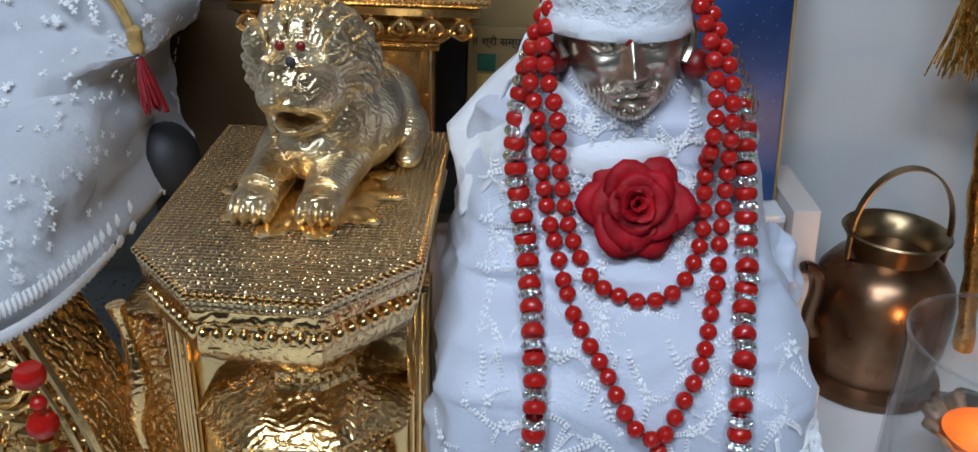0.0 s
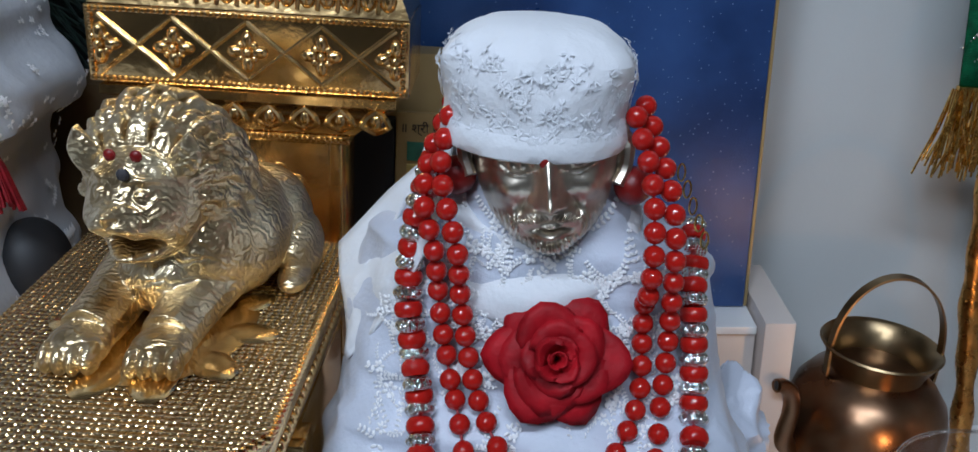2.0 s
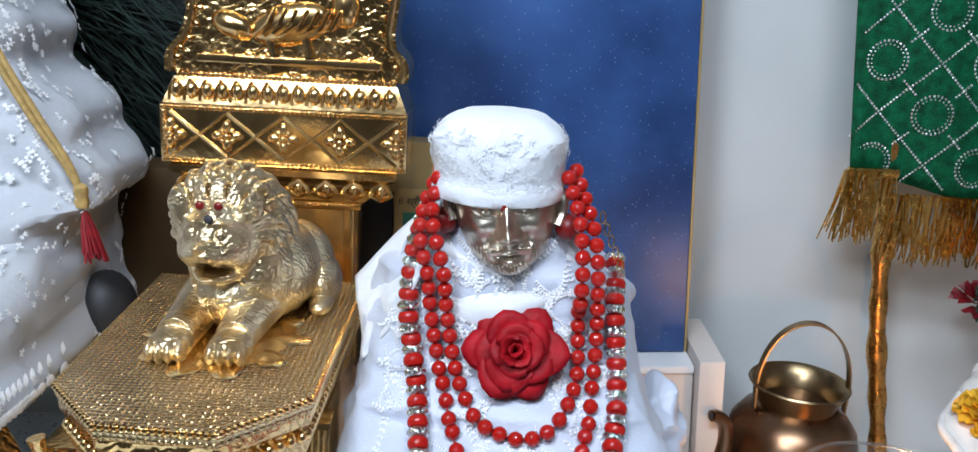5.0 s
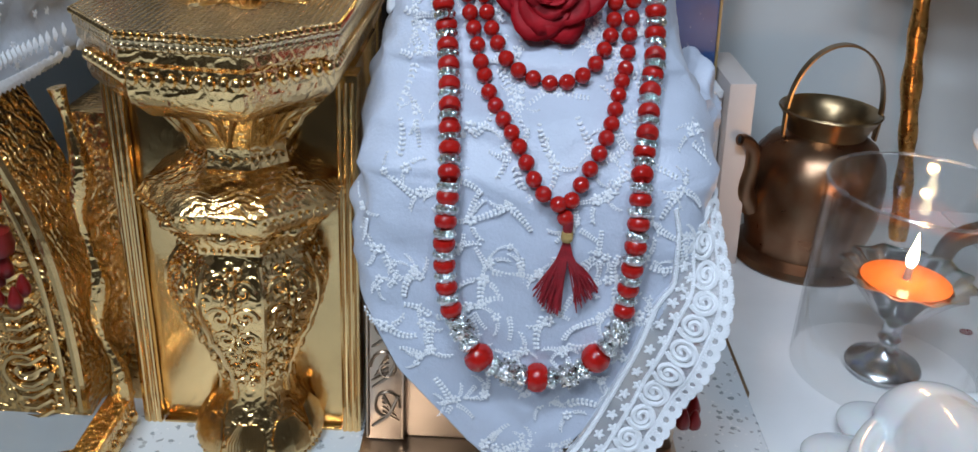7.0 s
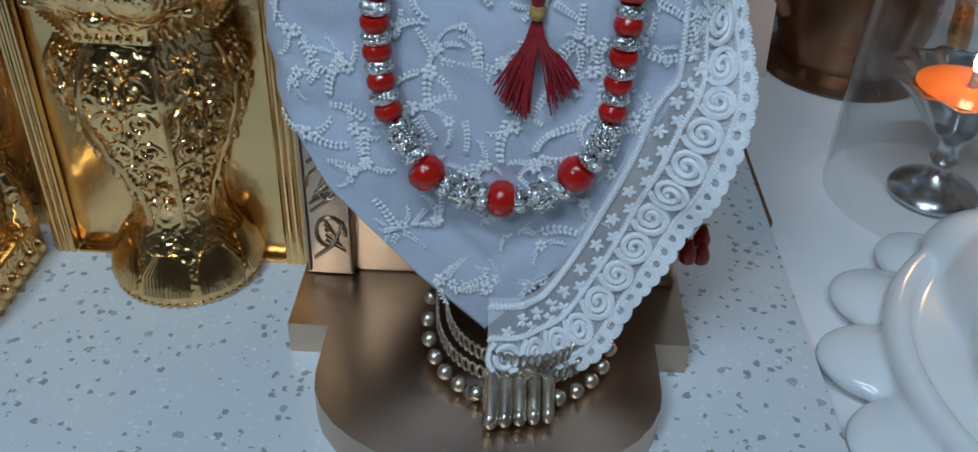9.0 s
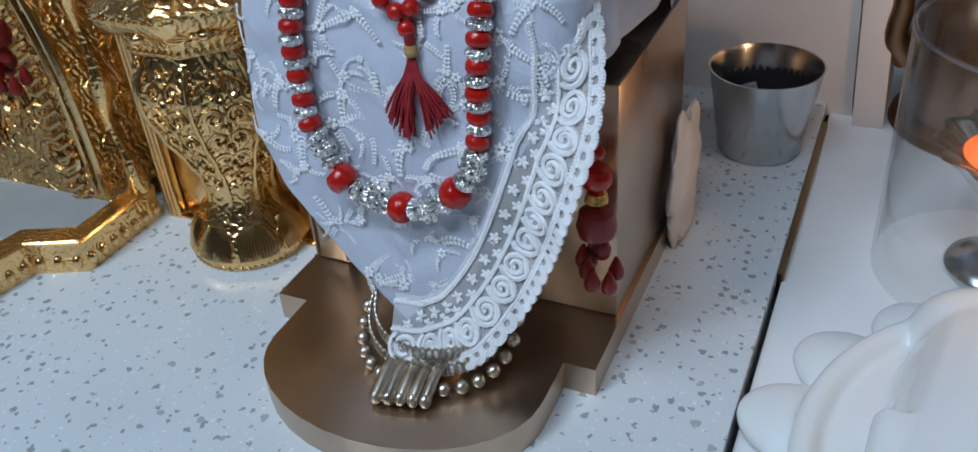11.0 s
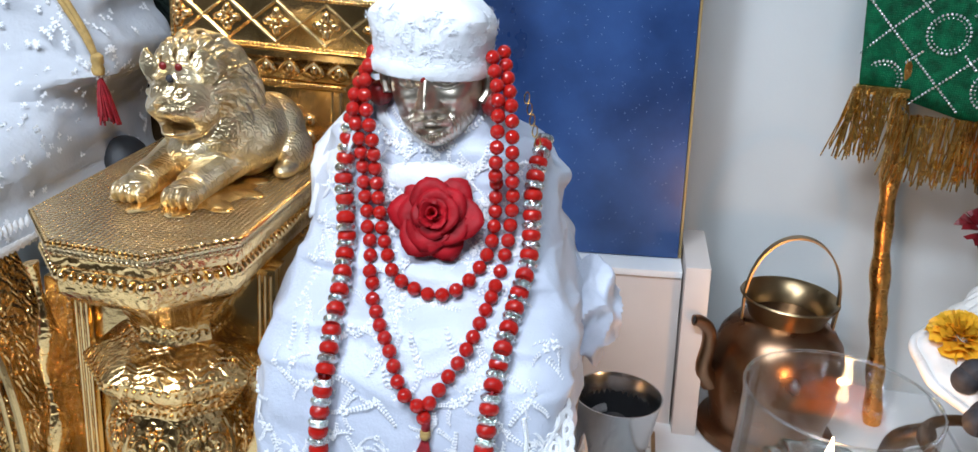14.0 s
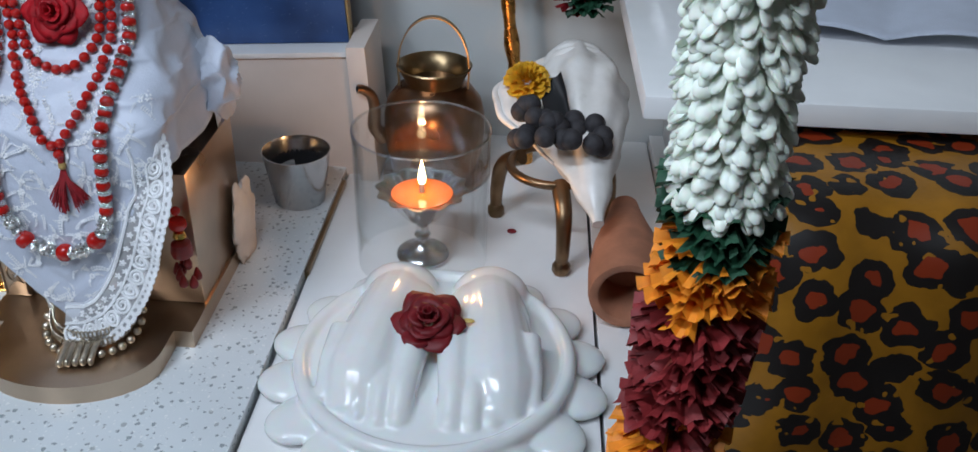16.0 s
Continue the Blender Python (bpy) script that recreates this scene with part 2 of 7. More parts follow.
def leopard():
    m = mat("leopard_print_satin", (0.33, 0.14, 0.007), 0.42, 0, 0.15, 40, 0.25, 250, 0.001)
    N, L = m.node_tree.nodes, m.node_tree.links
    b = N["Principled BSDF"]
    src = b.inputs["Base Color"].links[0].from_socket
    uv = N.new("ShaderNodeUVMap")
    nz = N.new("ShaderNodeTexNoise")
    nz.inputs["Scale"].default_value, nz.inputs["Detail"].default_value = 45, 2
    L.new(uv.outputs["UV"], nz.inputs["Vector"])
    wob = N.new("ShaderNodeMix")
    wob.data_type = "VECTOR"
    wob.inputs["Factor"].default_value = 0.022
    L.new(uv.outputs["UV"], wob.inputs["A"])
    L.new(nz.outputs["Color"], wob.inputs["B"])
    v = N.new("ShaderNodeTexVoronoi")
    v.inputs["Scale"].default_value, v.inputs["Randomness"].default_value = 24, 0.6
    L.new(wob.outputs["Result"], v.inputs["Vector"])
    n3 = N.new("ShaderNodeTexNoise")
    n3.inputs["Scale"].default_value, n3.inputs["Detail"].default_value = 60, 1
    L.new(uv.outputs["UV"], n3.inputs["Vector"])

    def less(a, th):
        q = N.new("ShaderNodeMath")
        q.operation, q.inputs[1].default_value = "LESS_THAN", th
        L.new(a, q.inputs[0])
        return q.outputs["Value"]
    gap = less(n3.outputs["Fac"], 0.66)
    ring = less(v.outputs["Distance"], 0.51)
    both = N.new("ShaderNodeMath")
    both.operation = "MULTIPLY"
    L.new(gap, both.inputs[0])
    L.new(ring, both.inputs[1])
    m1 = N.new("ShaderNodeMix")
    m1.data_type = "RGBA"
    m1.inputs["B"].default_value = (0.012, 0.009, 0.008, 1)
    L.new(both.outputs["Value"], m1.inputs["Factor"])
    L.new(src, m1.inputs["A"])
    m2 = N.new("ShaderNodeMix")
    m2.data_type = "RGBA"
    m2.inputs["B"].default_value = (0.26, 0.030, 0.006, 1)
    L.new(less(v.outputs["Distance"], 0.27), m2.inputs["Factor"])
    L.new(m1.outputs["Result"], m2.inputs["A"])
    L.new(m2.outputs["Result"], b.inputs["Base Color"])
    return m


LEOPARD = leopard()
GLASS = bpy.data.materials.new("clear_glass")
GLASS.use_nodes = True
_n, _l = GLASS.node_tree.nodes, GLASS.node_tree.links
_tr, _gl, _mx, _fr = _n.new("ShaderNodeBsdfTransparent"), _n.new("ShaderNodeBsdfGlossy"), _n.new("ShaderNodeMixShader"), _n.new("ShaderNodeLayerWeight")
_tr.inputs["Color"].default_value = (0.965, 0.975, 0.975, 1)
_gl.inputs["Roughness"].default_value = 0.015
_fr.inputs["Blend"].default_value = 0.4
_pw, _sc = _n.new("ShaderNodeMath"), _n.new("ShaderNodeMath")
_pw.operation, _sc.operation = "POWER", "MULTIPLY_ADD"
_pw.inputs[1].default_value, _sc.inputs[1].default_value, _sc.inputs[2].default_value = 3.0, 0.65, 0.06
_l.new(_fr.outputs["Facing"], _pw.inputs[0])
_l.new(_pw.outputs[0], _sc.inputs[0])
_l.new(_sc.outputs[0], _mx.inputs["Fac"])
_l.new(_tr.outputs["BSDF"], _mx.inputs[1])
_l.new(_gl.outputs["BSDF"], _mx.inputs[2])
_l.new(_mx.outputs["Shader"], _n["Material Output"].inputs["Surface"])
GLASS_RIM = GLASS.copy()
GLASS_RIM.name = "clear_glass_rim"
for _q in GLASS_RIM.node_tree.nodes:
    if _q.type == "MATH" and _q.operation == "MULTIPLY_ADD":
        _q.inputs[1].default_value, _q.inputs[2].default_value = 0.55, 0.28
    if _q.type == "BSDF_GLOSSY":
        _q.inputs["Roughness"].default_value = 0.18
NET = mat("white_net", (0.80, 0.82, 0.86), 0.7, 0, 0.05, 60, 0.2, 500, 0.001, Alpha=0.45)
LACE_M = mat("close_lace", (0.84, 0.85, 0.89), 0.6, 0, 0.06, 200, 0.8, 420, 0.002, kind="dots", Alpha=0.55)
FLAME = bpy.data.materials.new("flame")
FLAME.use_nodes = True
_f = FLAME.node_tree.nodes["Principled BSDF"]
_f.inputs["Emission Color"].default_value, _f.inputs["Emission Strength"].default_value = (1.0, 0.72, 0.38, 1), 14
TUBE = bpy.data.materials.new("lit_tube")
TUBE.use_nodes = True
_t = TUBE.node_tree.nodes["Principled BSDF"]
_t.inputs["Emission Color"].default_value, _t.inputs["Emission Strength"].default_value = (0.9, 0.95, 1, 1), 5


# ---- mesh helpers ----
def mesh_of(name, bm, material, smooth=True):
    me = bpy.data.meshes.new(name)
    bmesh.ops.recalc_face_normals(bm, faces=bm.faces)
    bm.to_mesh(me)
    bm.free()
    if smooth:
        me.shade_smooth()
        me.set_sharp_from_angle(angle=radians(42))
    me.materials.append(material)
    return me


def part(name, bm, material, parent=None, label="", smooth=True):
    ob = new(name, mesh_of(name, bm, material, smooth) if isinstance(bm, bmesh.types.BMesh) else bm)
    if parent:
        ob.parent = parent
        ob.matrix_parent_inverse = Matrix.Translation(world_place(parent)).inverted()
    if label:
        ob["label"] = label
    return ob


def world_place(ob):
    return Vector(ob.location)


def thing(name, place, label, category, group="", kind=""):
    ob = new(name)
    ob.location = place
    ob.empty_display_size = 0.02
    return tagged(ob, label, category, group, kind)


def box(bm, a, b, bevel=0.0):
    r = bmesh.ops.create_cube(bm, size=1)
    vs = r["verts"]
    for v in vs:
        v.co = Vector([a[i] + (v.co[i] + 0.5) * (b[i] - a[i]) for i in range(3)])
    if bevel:
        es = list({e for v in vs for e in v.link_edges})
        bmesh.ops.bevel(bm, geom=es, offset=bevel, segments=2, affect="EDGES", profile=0.6)
    return bm


def boxed(a, b, bevel=0.002):
    return box(bmesh.new(), a, b, bevel)


def grid(bm, rows, closed=False, cap=False):
    """Skin rows of points, all of one length."""
    vs = [[bm.verts.new(p) for p in r] for r in rows]
    n = len(vs[0])
    for r, s in zip(vs, vs[1:]):
        for i in range(n if closed else n - 1):
            j = (i + 1) % n
            bm.faces.new((r[i], r[j], s[j], s[i]))
    if cap:
        bm.faces.new(vs[0])
        bm.faces.new(vs[-1][::-1])
    return vs


def lathe(bm, c, prof, seg=32, shape=None, cap=True, m=None):
    rows = []
    for r, z in prof:
        row = []
        for i in range(seg):
            a = 2 * math.pi * i / seg
            k = shape(a, z) if shape else 1
            p = Vector((r * k * math.cos(a), r * k * math.sin(a), z))
            row.append((m @ p if m else p) + Vector(c))
        rows.append(row)
    grid(bm, rows, True, cap)
    return bm


def tube(bm, pts, r, seg=8, taper=None, cap=True):
    rows = []
    pts = [Vector(p) for p in pts]
    side = None
    for i, p in enumerate(pts):
        d = (pts[min(i + 1, len(pts) - 1)] - pts[max(i - 1, 0)]).normalized()
        if side is None:
            side = d.orthogonal().normalized()
        side = (side - d * side.dot(d)).normalized()
        up = d.cross(side)
        k = r * (taper(i / (len(pts) - 1)) if taper else 1)
        rows.append([p + (side * math.cos(2 * math.pi * j / seg) + up * math.sin(2 * math.pi * j / seg)) * k for j in range(seg)])
    grid(bm, rows, True, cap)
    return bm


def ball(bm, c, r, m=None, seg=16, rings=10):
    rx, ry, rz = r if isinstance(r, (tuple, list)) else (r, r, r)
    c = Vector(c)

    def at(x, y, z):
        p = Vector((x * rx, y * ry, z * rz))
        return bm.verts.new((m @ p if m else p) + c)
    top, low = at(0, 0, 1), at(0, 0, -1)
    rows = []
    for i in range(1, rings):
        e = math.pi * i / rings
        q, z = math.sin(e), math.cos(e)
        rows.append([at(q * math.cos(2 * math.pi * j / seg), q * math.sin(2 * math.pi * j / seg), z) for j in range(seg)])
    for j in range(seg):
        k = (j + 1) % seg
        bm.faces.new((top, rows[0][j], rows[0][k]))
        bm.faces.new((low, rows[-1][k], rows[-1][j]))
        for a, b in zip(rows, rows[1:]):
            bm.faces.new((a[j], b[j], b[k], a[k]))
    return bm


def prism(bm, loops):
    """Loft of closed loops of points."""
    grid(bm, loops, True, True)
    return bm


def smooth_line(pts, n):
    """n points at even steps along a Catmull-Rom curve."""
    P = [Vector(p) for p in pts]
    P = [P[0] * 2 - P[1]] + P + [P[-1] * 2 - P[-2]]
    out = []
    for i in range(1, len(P) - 2):
        for k in range(24):
            t = k / 24
            a, b, c, d = P[i - 1:i + 3]
            out.append(0.5 * (2 * b + (c - a) * t + (2 * a - 5 * b + 4 * c - d) * t * t + (3 * b - a - 3 * c + d) * t ** 3))
    out.append(P[-2])
    acc = [0]
    for a, b in zip(out, out[1:]):
        acc.append(acc[-1] + (b - a).length)
    res, j = [], 0
    for k in range(n):
        s = acc[-1] * k / (n - 1)
        while j < len(acc) - 2 and acc[j + 1] < s:
            j += 1
        w = (s - acc[j]) / max(1e-9, acc[j + 1] - acc[j])
        res.append(out[j].lerp(out[j + 1], min(1, w)))
    return res


def length(pts):
    q = smooth_line(pts, 200)
    return sum((b - a).length for a, b in zip(q, q[1:]))


def remesh(ob, size, smooth=3):
    md = ob.modifiers.new("fuse", "REMESH")
    md.mode, md.voxel_size, md.use_smooth_shade = "VOXEL", size, True
    if smooth:
        s = ob.modifiers.new("soften", "SMOOTH")
        s.iterations, s.factor = smooth, 0.5
    return ob


def nz(x, y, z, s):
    return noise.noise(Vector((x * s, y * s, z * s)))


def interp(z, table):
    """Piecewise smooth value from rows (z, value), z falling."""
    if z >= table[0][0]:
        return table[0][1]
    for (a, p), (b, q) in zip(table, table[1:]):
        if z >= b:
            t = (a - z) / (a - b)
            t = t * t * (3 - 2 * t)
            return p + (q - p) * t
    return table[-1][1]


# ---- the room ----
def structure(name, bm, material, label="", category="", smooth=False):
    ob = part(name, bm, material, None, "", smooth)
    return tagged(ob, label, category, "", "structure")


structure("floor", boxed((-1.3, -0.06, -0.06), (0.2985, 1.06, 0.012), 0.0015), TERRAZZO, "speckled white terrazzo ledge under the shrine", "floor")
structure("floor_slab_1", boxed((0.302, -0.06, -0.06), (0.667, 1.06, 0.0), 0.0015), WHITE, "white marble slab of the shrine ledge", "floor")
structure("floor_slab_2", boxed((0.671, -0.06, -0.06), (0.775, 1.06, 0.0), 0.0015), WHITE, "white marble edge slab of the shrine ledge", "floor")
structure("trim_groove", boxed((0.298, 0.61, -0.03), (0.304, 0.86, 0.007), 0.001), BRASS, "dirty grey metal strip in the ledge", "trim")
structure("trim_lip", boxed((0.777, 0.33, -0.06), (0.800, 1.05, 0.018), 0.002), WHITE, "white raised marble lip at the ledge's edge", "trim")
structure("wall_north", boxed((-1.5, 1.06, -0.9), (1.6, 1.16, 1.8)), WALL, "pale grey-green painted wall behind the shrine", "wall")
# added room shell out of view: closes the space and darkens reflections
structure("wall_east", boxed((1.5, -2.2, -0.9), (1.6, 1.06, 1.8)), ROOM, "unseen side wall, darkened to deepen the reflections", "wall")
structure("wall_west", boxed((-1.5, -2.2, -0.9), (-1.4, 1.06, 1.8)), ROOM, "unseen side wall, darkened to deepen the reflections", "wall")
structure("wall_south", boxed((-1.5, -2.3, -0.9), (1.6, -2.2, 1.8)), ROOM, "unseen wall opposite the shrine, darkened to deepen the reflections", "wall")
structure("ceiling", boxed((-1.5, -2.3, 1.8), (1.6, 1.16, 1.9)), ROOM, "unseen ceiling, darkened like the added walls", "ceiling")
structure("ground", boxed((-1.5, -2.3, -0.95), (1.6, 1.16, -0.9)), ROOM, "unseen floor of the room, darkened like the added walls", "floor")
structure("trim_ledge_front", boxed((-1.3, -0.08, -0.9), (0.8, -0.061, -0.001)), WALL, "plain front of the shrine ledge", "trim")

# white marble side shelf
shelf = thing("marble_shelf", (1.0, 0.75, 0.30), "thick white marble shelf slab fixed to the wall", "shelf")
part("slab", boxed((0.686, 0.472, 0.302), (1.499, 1.058, 0.327), 0.004), WHITE, shelf)
part("support_panel", boxed((0.80, 0.60, -0.85), (0.83, 1.058, 0.301), 0.002), WALL, shelf, "grey painted panel under the shelf")


# ---- picture on its stand ----
stand = thing("picture_stand", (0.17, 0.92, 0), "cream laminate box stand with a low parapet", "stand")
part("front_board", boxed((-0.16, 0.892, 0.0), (0.322, 0.908, 0.192), 0.001), CREAM, stand)
part("top_ledge", boxed((-0.16, 0.889, 0.193), (0.322, 1.0, 0.201), 0.001), WHITE, stand)
part("side_board", boxed((0.324, 0.872, 0.0), (0.352, 1.0, 0.214), 0.002), CREAM, stand)
pic = thing("blue_picture", (0.13, 0.94, 0.2), "large deep blue cloudy picture board on a stand, haze and sparkle in its colour", "picture")
part("board", boxed((-0.10, 0.928, 0.202), (0.318, 0.95, 0.80), 0.0015), BLUE, pic)
part("gilt_edge", boxed((0.3185, 0.930, 0.202), (0.3215, 0.951, 0.80), 0.0005), TAN, pic, "thin gilt edge strip")


# the stand and its picture are out of true
for ob in (stand, pic):
    piv = Matrix.Translation((0.345, 0.9, 0))
    ob.matrix_basis = piv @ pose(0, 0, 0, 0, -3.6, 0) @ piv.inverted() @ Matrix.Translation(ob.location)


# ---- printed cards behind the throne ----
def card(name, label, a, b, material):
    ob = thing(name, ((a[0] + b[0]) / 2, b[1], a[2]), label, "card")
    part("board", boxed(a, b, 0.001), material, ob)
    return ob


gilt = card("gilt_box", "plain gilt cardboard box behind the statue", (-0.075, 0.868, 0.202), (0.055, 0.90, 0.437), TAN)
yantra = card("printed_card", "gilt printed card with small coloured squares", (-0.022, 0.852, 0.202), (0.055, 0.858, 0.392), TAN)
for i, (cx, cz, mt) in enumerate(((0, 0, PRINT_G), (1, 0, TAN), (0, 1, PRINT_Y), (1, 1, PRINT_R), (0, 2, PRINT_P), (1, 2, PRINT_Y), (0, 3, PRINT_R), (1, 3, PRINT_G), (2, 0, PRINT_R), (2, 1, PRINT_Y))):
    x, z = -0.013 + cx * 0.021, 0.368 - cz * 0.019
    part("printed_square", boxed((x, 0.8502, z - 0.016), (x + 0.017, 0.8522, z), 0.0003), mt, yantra)
ft = bpy.data.curves.new("title", "FONT")
ft.body, ft.size, ft.extrude = "॥ श्री सम्पूर्ण नवग्रह यन्त्र", 0.0105, 0.0002
title = new("title", ft)
ft.materials.append(INK)
title.matrix_world = pose(-0.019, 0.8512, 0.376, 90, 0, 0)
title.parent = yantra
title.matrix_parent_inverse = Matrix.Translation(yantra.location).inverted()
dark_card = card("framed_picture", "dark framed picture edge behind the throne", (-0.06, 0.856, 0.202), (-0.024, 0.866, 0.385), DARK)
card("brown_box", "brown printed cardboard box behind the throne", (-0.33, 0.85, 0.0), (-0.19, 0.90, 0.40), BROWN)


# ---- gilded throne ----
throne = thing("gilded_throne", (-0.2, 0.6, 0), "ornate gold repousse throne with carved arm and high back", "throne")
TOP = [(-0.188, 0.463), (-0.145, 0.415), (-0.076, 0.411), (-0.031, 0.46), (-0.027, 0.668), (-0.192, 0.668)]


def inset(k, z, front=1.0):
    c = Vector((-0.11, 0.53))
    out = []
    for x, y in TOP:
        p = c + (Vector((x, y)) - c) * k
        out.append((p.x, p.y, z))
    return out


bm = bmesh.new()
prism(bm, [inset(0.985, 0.344), inset(1.0, 0.347), inset(1.0, 0.353), inset(0.985, 0.3555)])
arm_top = part("arm_top", bm, GOLD_DOT, throne, "hammered gold arm plate")
bm = bmesh.new()
loop = TOP + TOP[:1]
for (x0, y0), (x1, y1) in zip(loop, loop[1:]):
    n = int(math.hypot(x1 - x0, y1 - y0) / 0.0042)
    for i in range(n):
        t = i / n
        x, y = x0 + (x1 - x0) * t, y0 + (y1 - y0) * t
        ball(bm, (x, y, 0.3535), 0.0022, None, 6, 4)
tagged(part("beaded_rim", bm, GOLD, arm_top), kind="stuff")
bm = bmesh.new()
prism(bm, [inset(0.80, 0.300), inset(0.86, 0.306), inset(0.93, 0.312), inset(0.95, 0.318), inset(0.95, 0.334), inset(0.985, 0.338), inset(0.985, 0.344)])
frieze = part("arm_frieze", bm, GOLD_SCROLL, throne, "embossed gold frieze")
bm = bmesh.new()
for (x0, y0), (x1, y1) in zip(TOP[:5], TOP[1:5]):
    L_ = math.hypot(x1 - x0, y1 - y0)
    n = max(2, int(L_ / 0.0075))
    for i in range(n):
        t = (i + 0.5) / n
        x, y = x0 + (x1 - x0) * t, y0 + (y1 - y0) * t
        c = Vector((-0.11, 0.53))
        p = c + (Vector((x, y)) - c) * 0.955
        ball(bm, (p.x, p.y, 0.3275), (0.0030, 0.0030, 0.0042), None, 8, 6)
tagged(part("frieze_relief", bm, GOLD, frieze), kind="stuff")
part("arm_body", boxed((-0.192, 0.543, 0.0), (-0.036, 0.67, 0.302), 0.003), GOLD, throne)
arm_panel = part("arm_panel", boxed((-0.203, 0.530, 0.0), (-0.030, 0.545, 0.305), 0.002), GOLD, throne, "smooth gold panel with ribbed border")
for a, b in (((-0.203, 0.522, 0), (-0.188, 0.5295, 0.305)), ((-0.045, 0.522, 0), (-0.030, 0.5295, 0.305)), ((-0.1875, 0.522, 0), (-0.0455, 0.5295, 0.014))):
    part("panel_border", boxed(a, b, 0.002), GOLD, arm_panel)
for x in (-0.199, -0.1945, -0.190, -0.043, -0.0385, -0.034):
    part("border_rib", tube(bmesh.new(), [(x, 0.5225, 0.004), (x, 0.5225, 0.30)], 0.0018, 8), GOLD, arm_panel)
for z in (0.004, 0.0085):
    part("border_rib", tube(bmesh.new(), [(-0.187, 0.5225, z), (-0.046, 0.5225, z)], 0.0017, 8), GOLD, arm_panel)


AY = 0.516  # the column stands half sunk in the panel


def octo(a, z):
    k = (a + math.pi / 8) % (math.pi / 4) - math.pi / 8
    w = max(0, min(1, (z - 0.055) / 0.05)) if z else 1
    return 1 + w * (0.96 / math.cos(k) - 1)


bm = bmesh.new()
prof = [(0.045, 0.012), (0.0475, 0.018), (0.0465, 0.028), (0.037, 0.044), (0.0285, 0.055), (0.0255, 0.068), (0.028, 0.084), (0.036, 0.104), (0.047, 0.127), (0.0545, 0.149), (0.0555, 0.162), (0.051, 0.176), (0.044, 0.187),
        (0.043, 0.191), (0.050, 0.194), (0.052, 0.201), (0.054, 0.208), (0.063, 0.214), (0.069, 0.222), (0.0685, 0.230), (0.061, 0.237), (0.047, 0.243), (0.036, 0.250), (0.034, 0.260), (0.036, 0.267), (0.045, 0.281), (0.059, 0.298), (0.065, 0.304)]
lathe(bm, (-0.108, AY, 0), prof, 48, octo)
column = part("column", bm, GOLD_SCROLL, throne, "embossed gold baluster column")
def on_column(a, z, out=0.0):
    """A point on the column's faceted skin."""
    k = (interp(-z, [(-h, r) for r, h in prof]) + out) * octo(a, z)
    return Vector((-0.108 + k * math.cos(a), AY + k * math.sin(a), z))


bm = bmesh.new()
for k in range(8):
    a = math.pi / 8 + k * math.pi / 4
    if math.sin(a) > 0.5:
        continue
    tube(bm, [on_column(a, 0.062 + 0.122 * j / 14, 0.0004) for j in range(15)], 0.0019, 6)
    for j in range(26):
        ball(bm, on_column(a + 0.06, 0.066 + 0.114 * j / 25, 0.0003), 0.0012, None, 5, 4)
    tube(bm, [on_column(a, 0.268 + 0.034 * j / 6, 0.0004) for j in range(7)], 0.0024, 6)
for z, n, r in ((0.256, 40, 0.0019), (0.1975, 60, 0.0020), (0.226, 66, 0.0017), (0.0145, 56, 0.0016)):
    for i in range(n):
        a = 2 * math.pi * i / n
        if math.sin(a) < 0.4:
            ball(bm, on_column(a, z, 0.0006), r, None, 6, 4)
tagged(part("rib_relief", bm, GOLD, column), kind="stuff")
bm = bmesh.new()
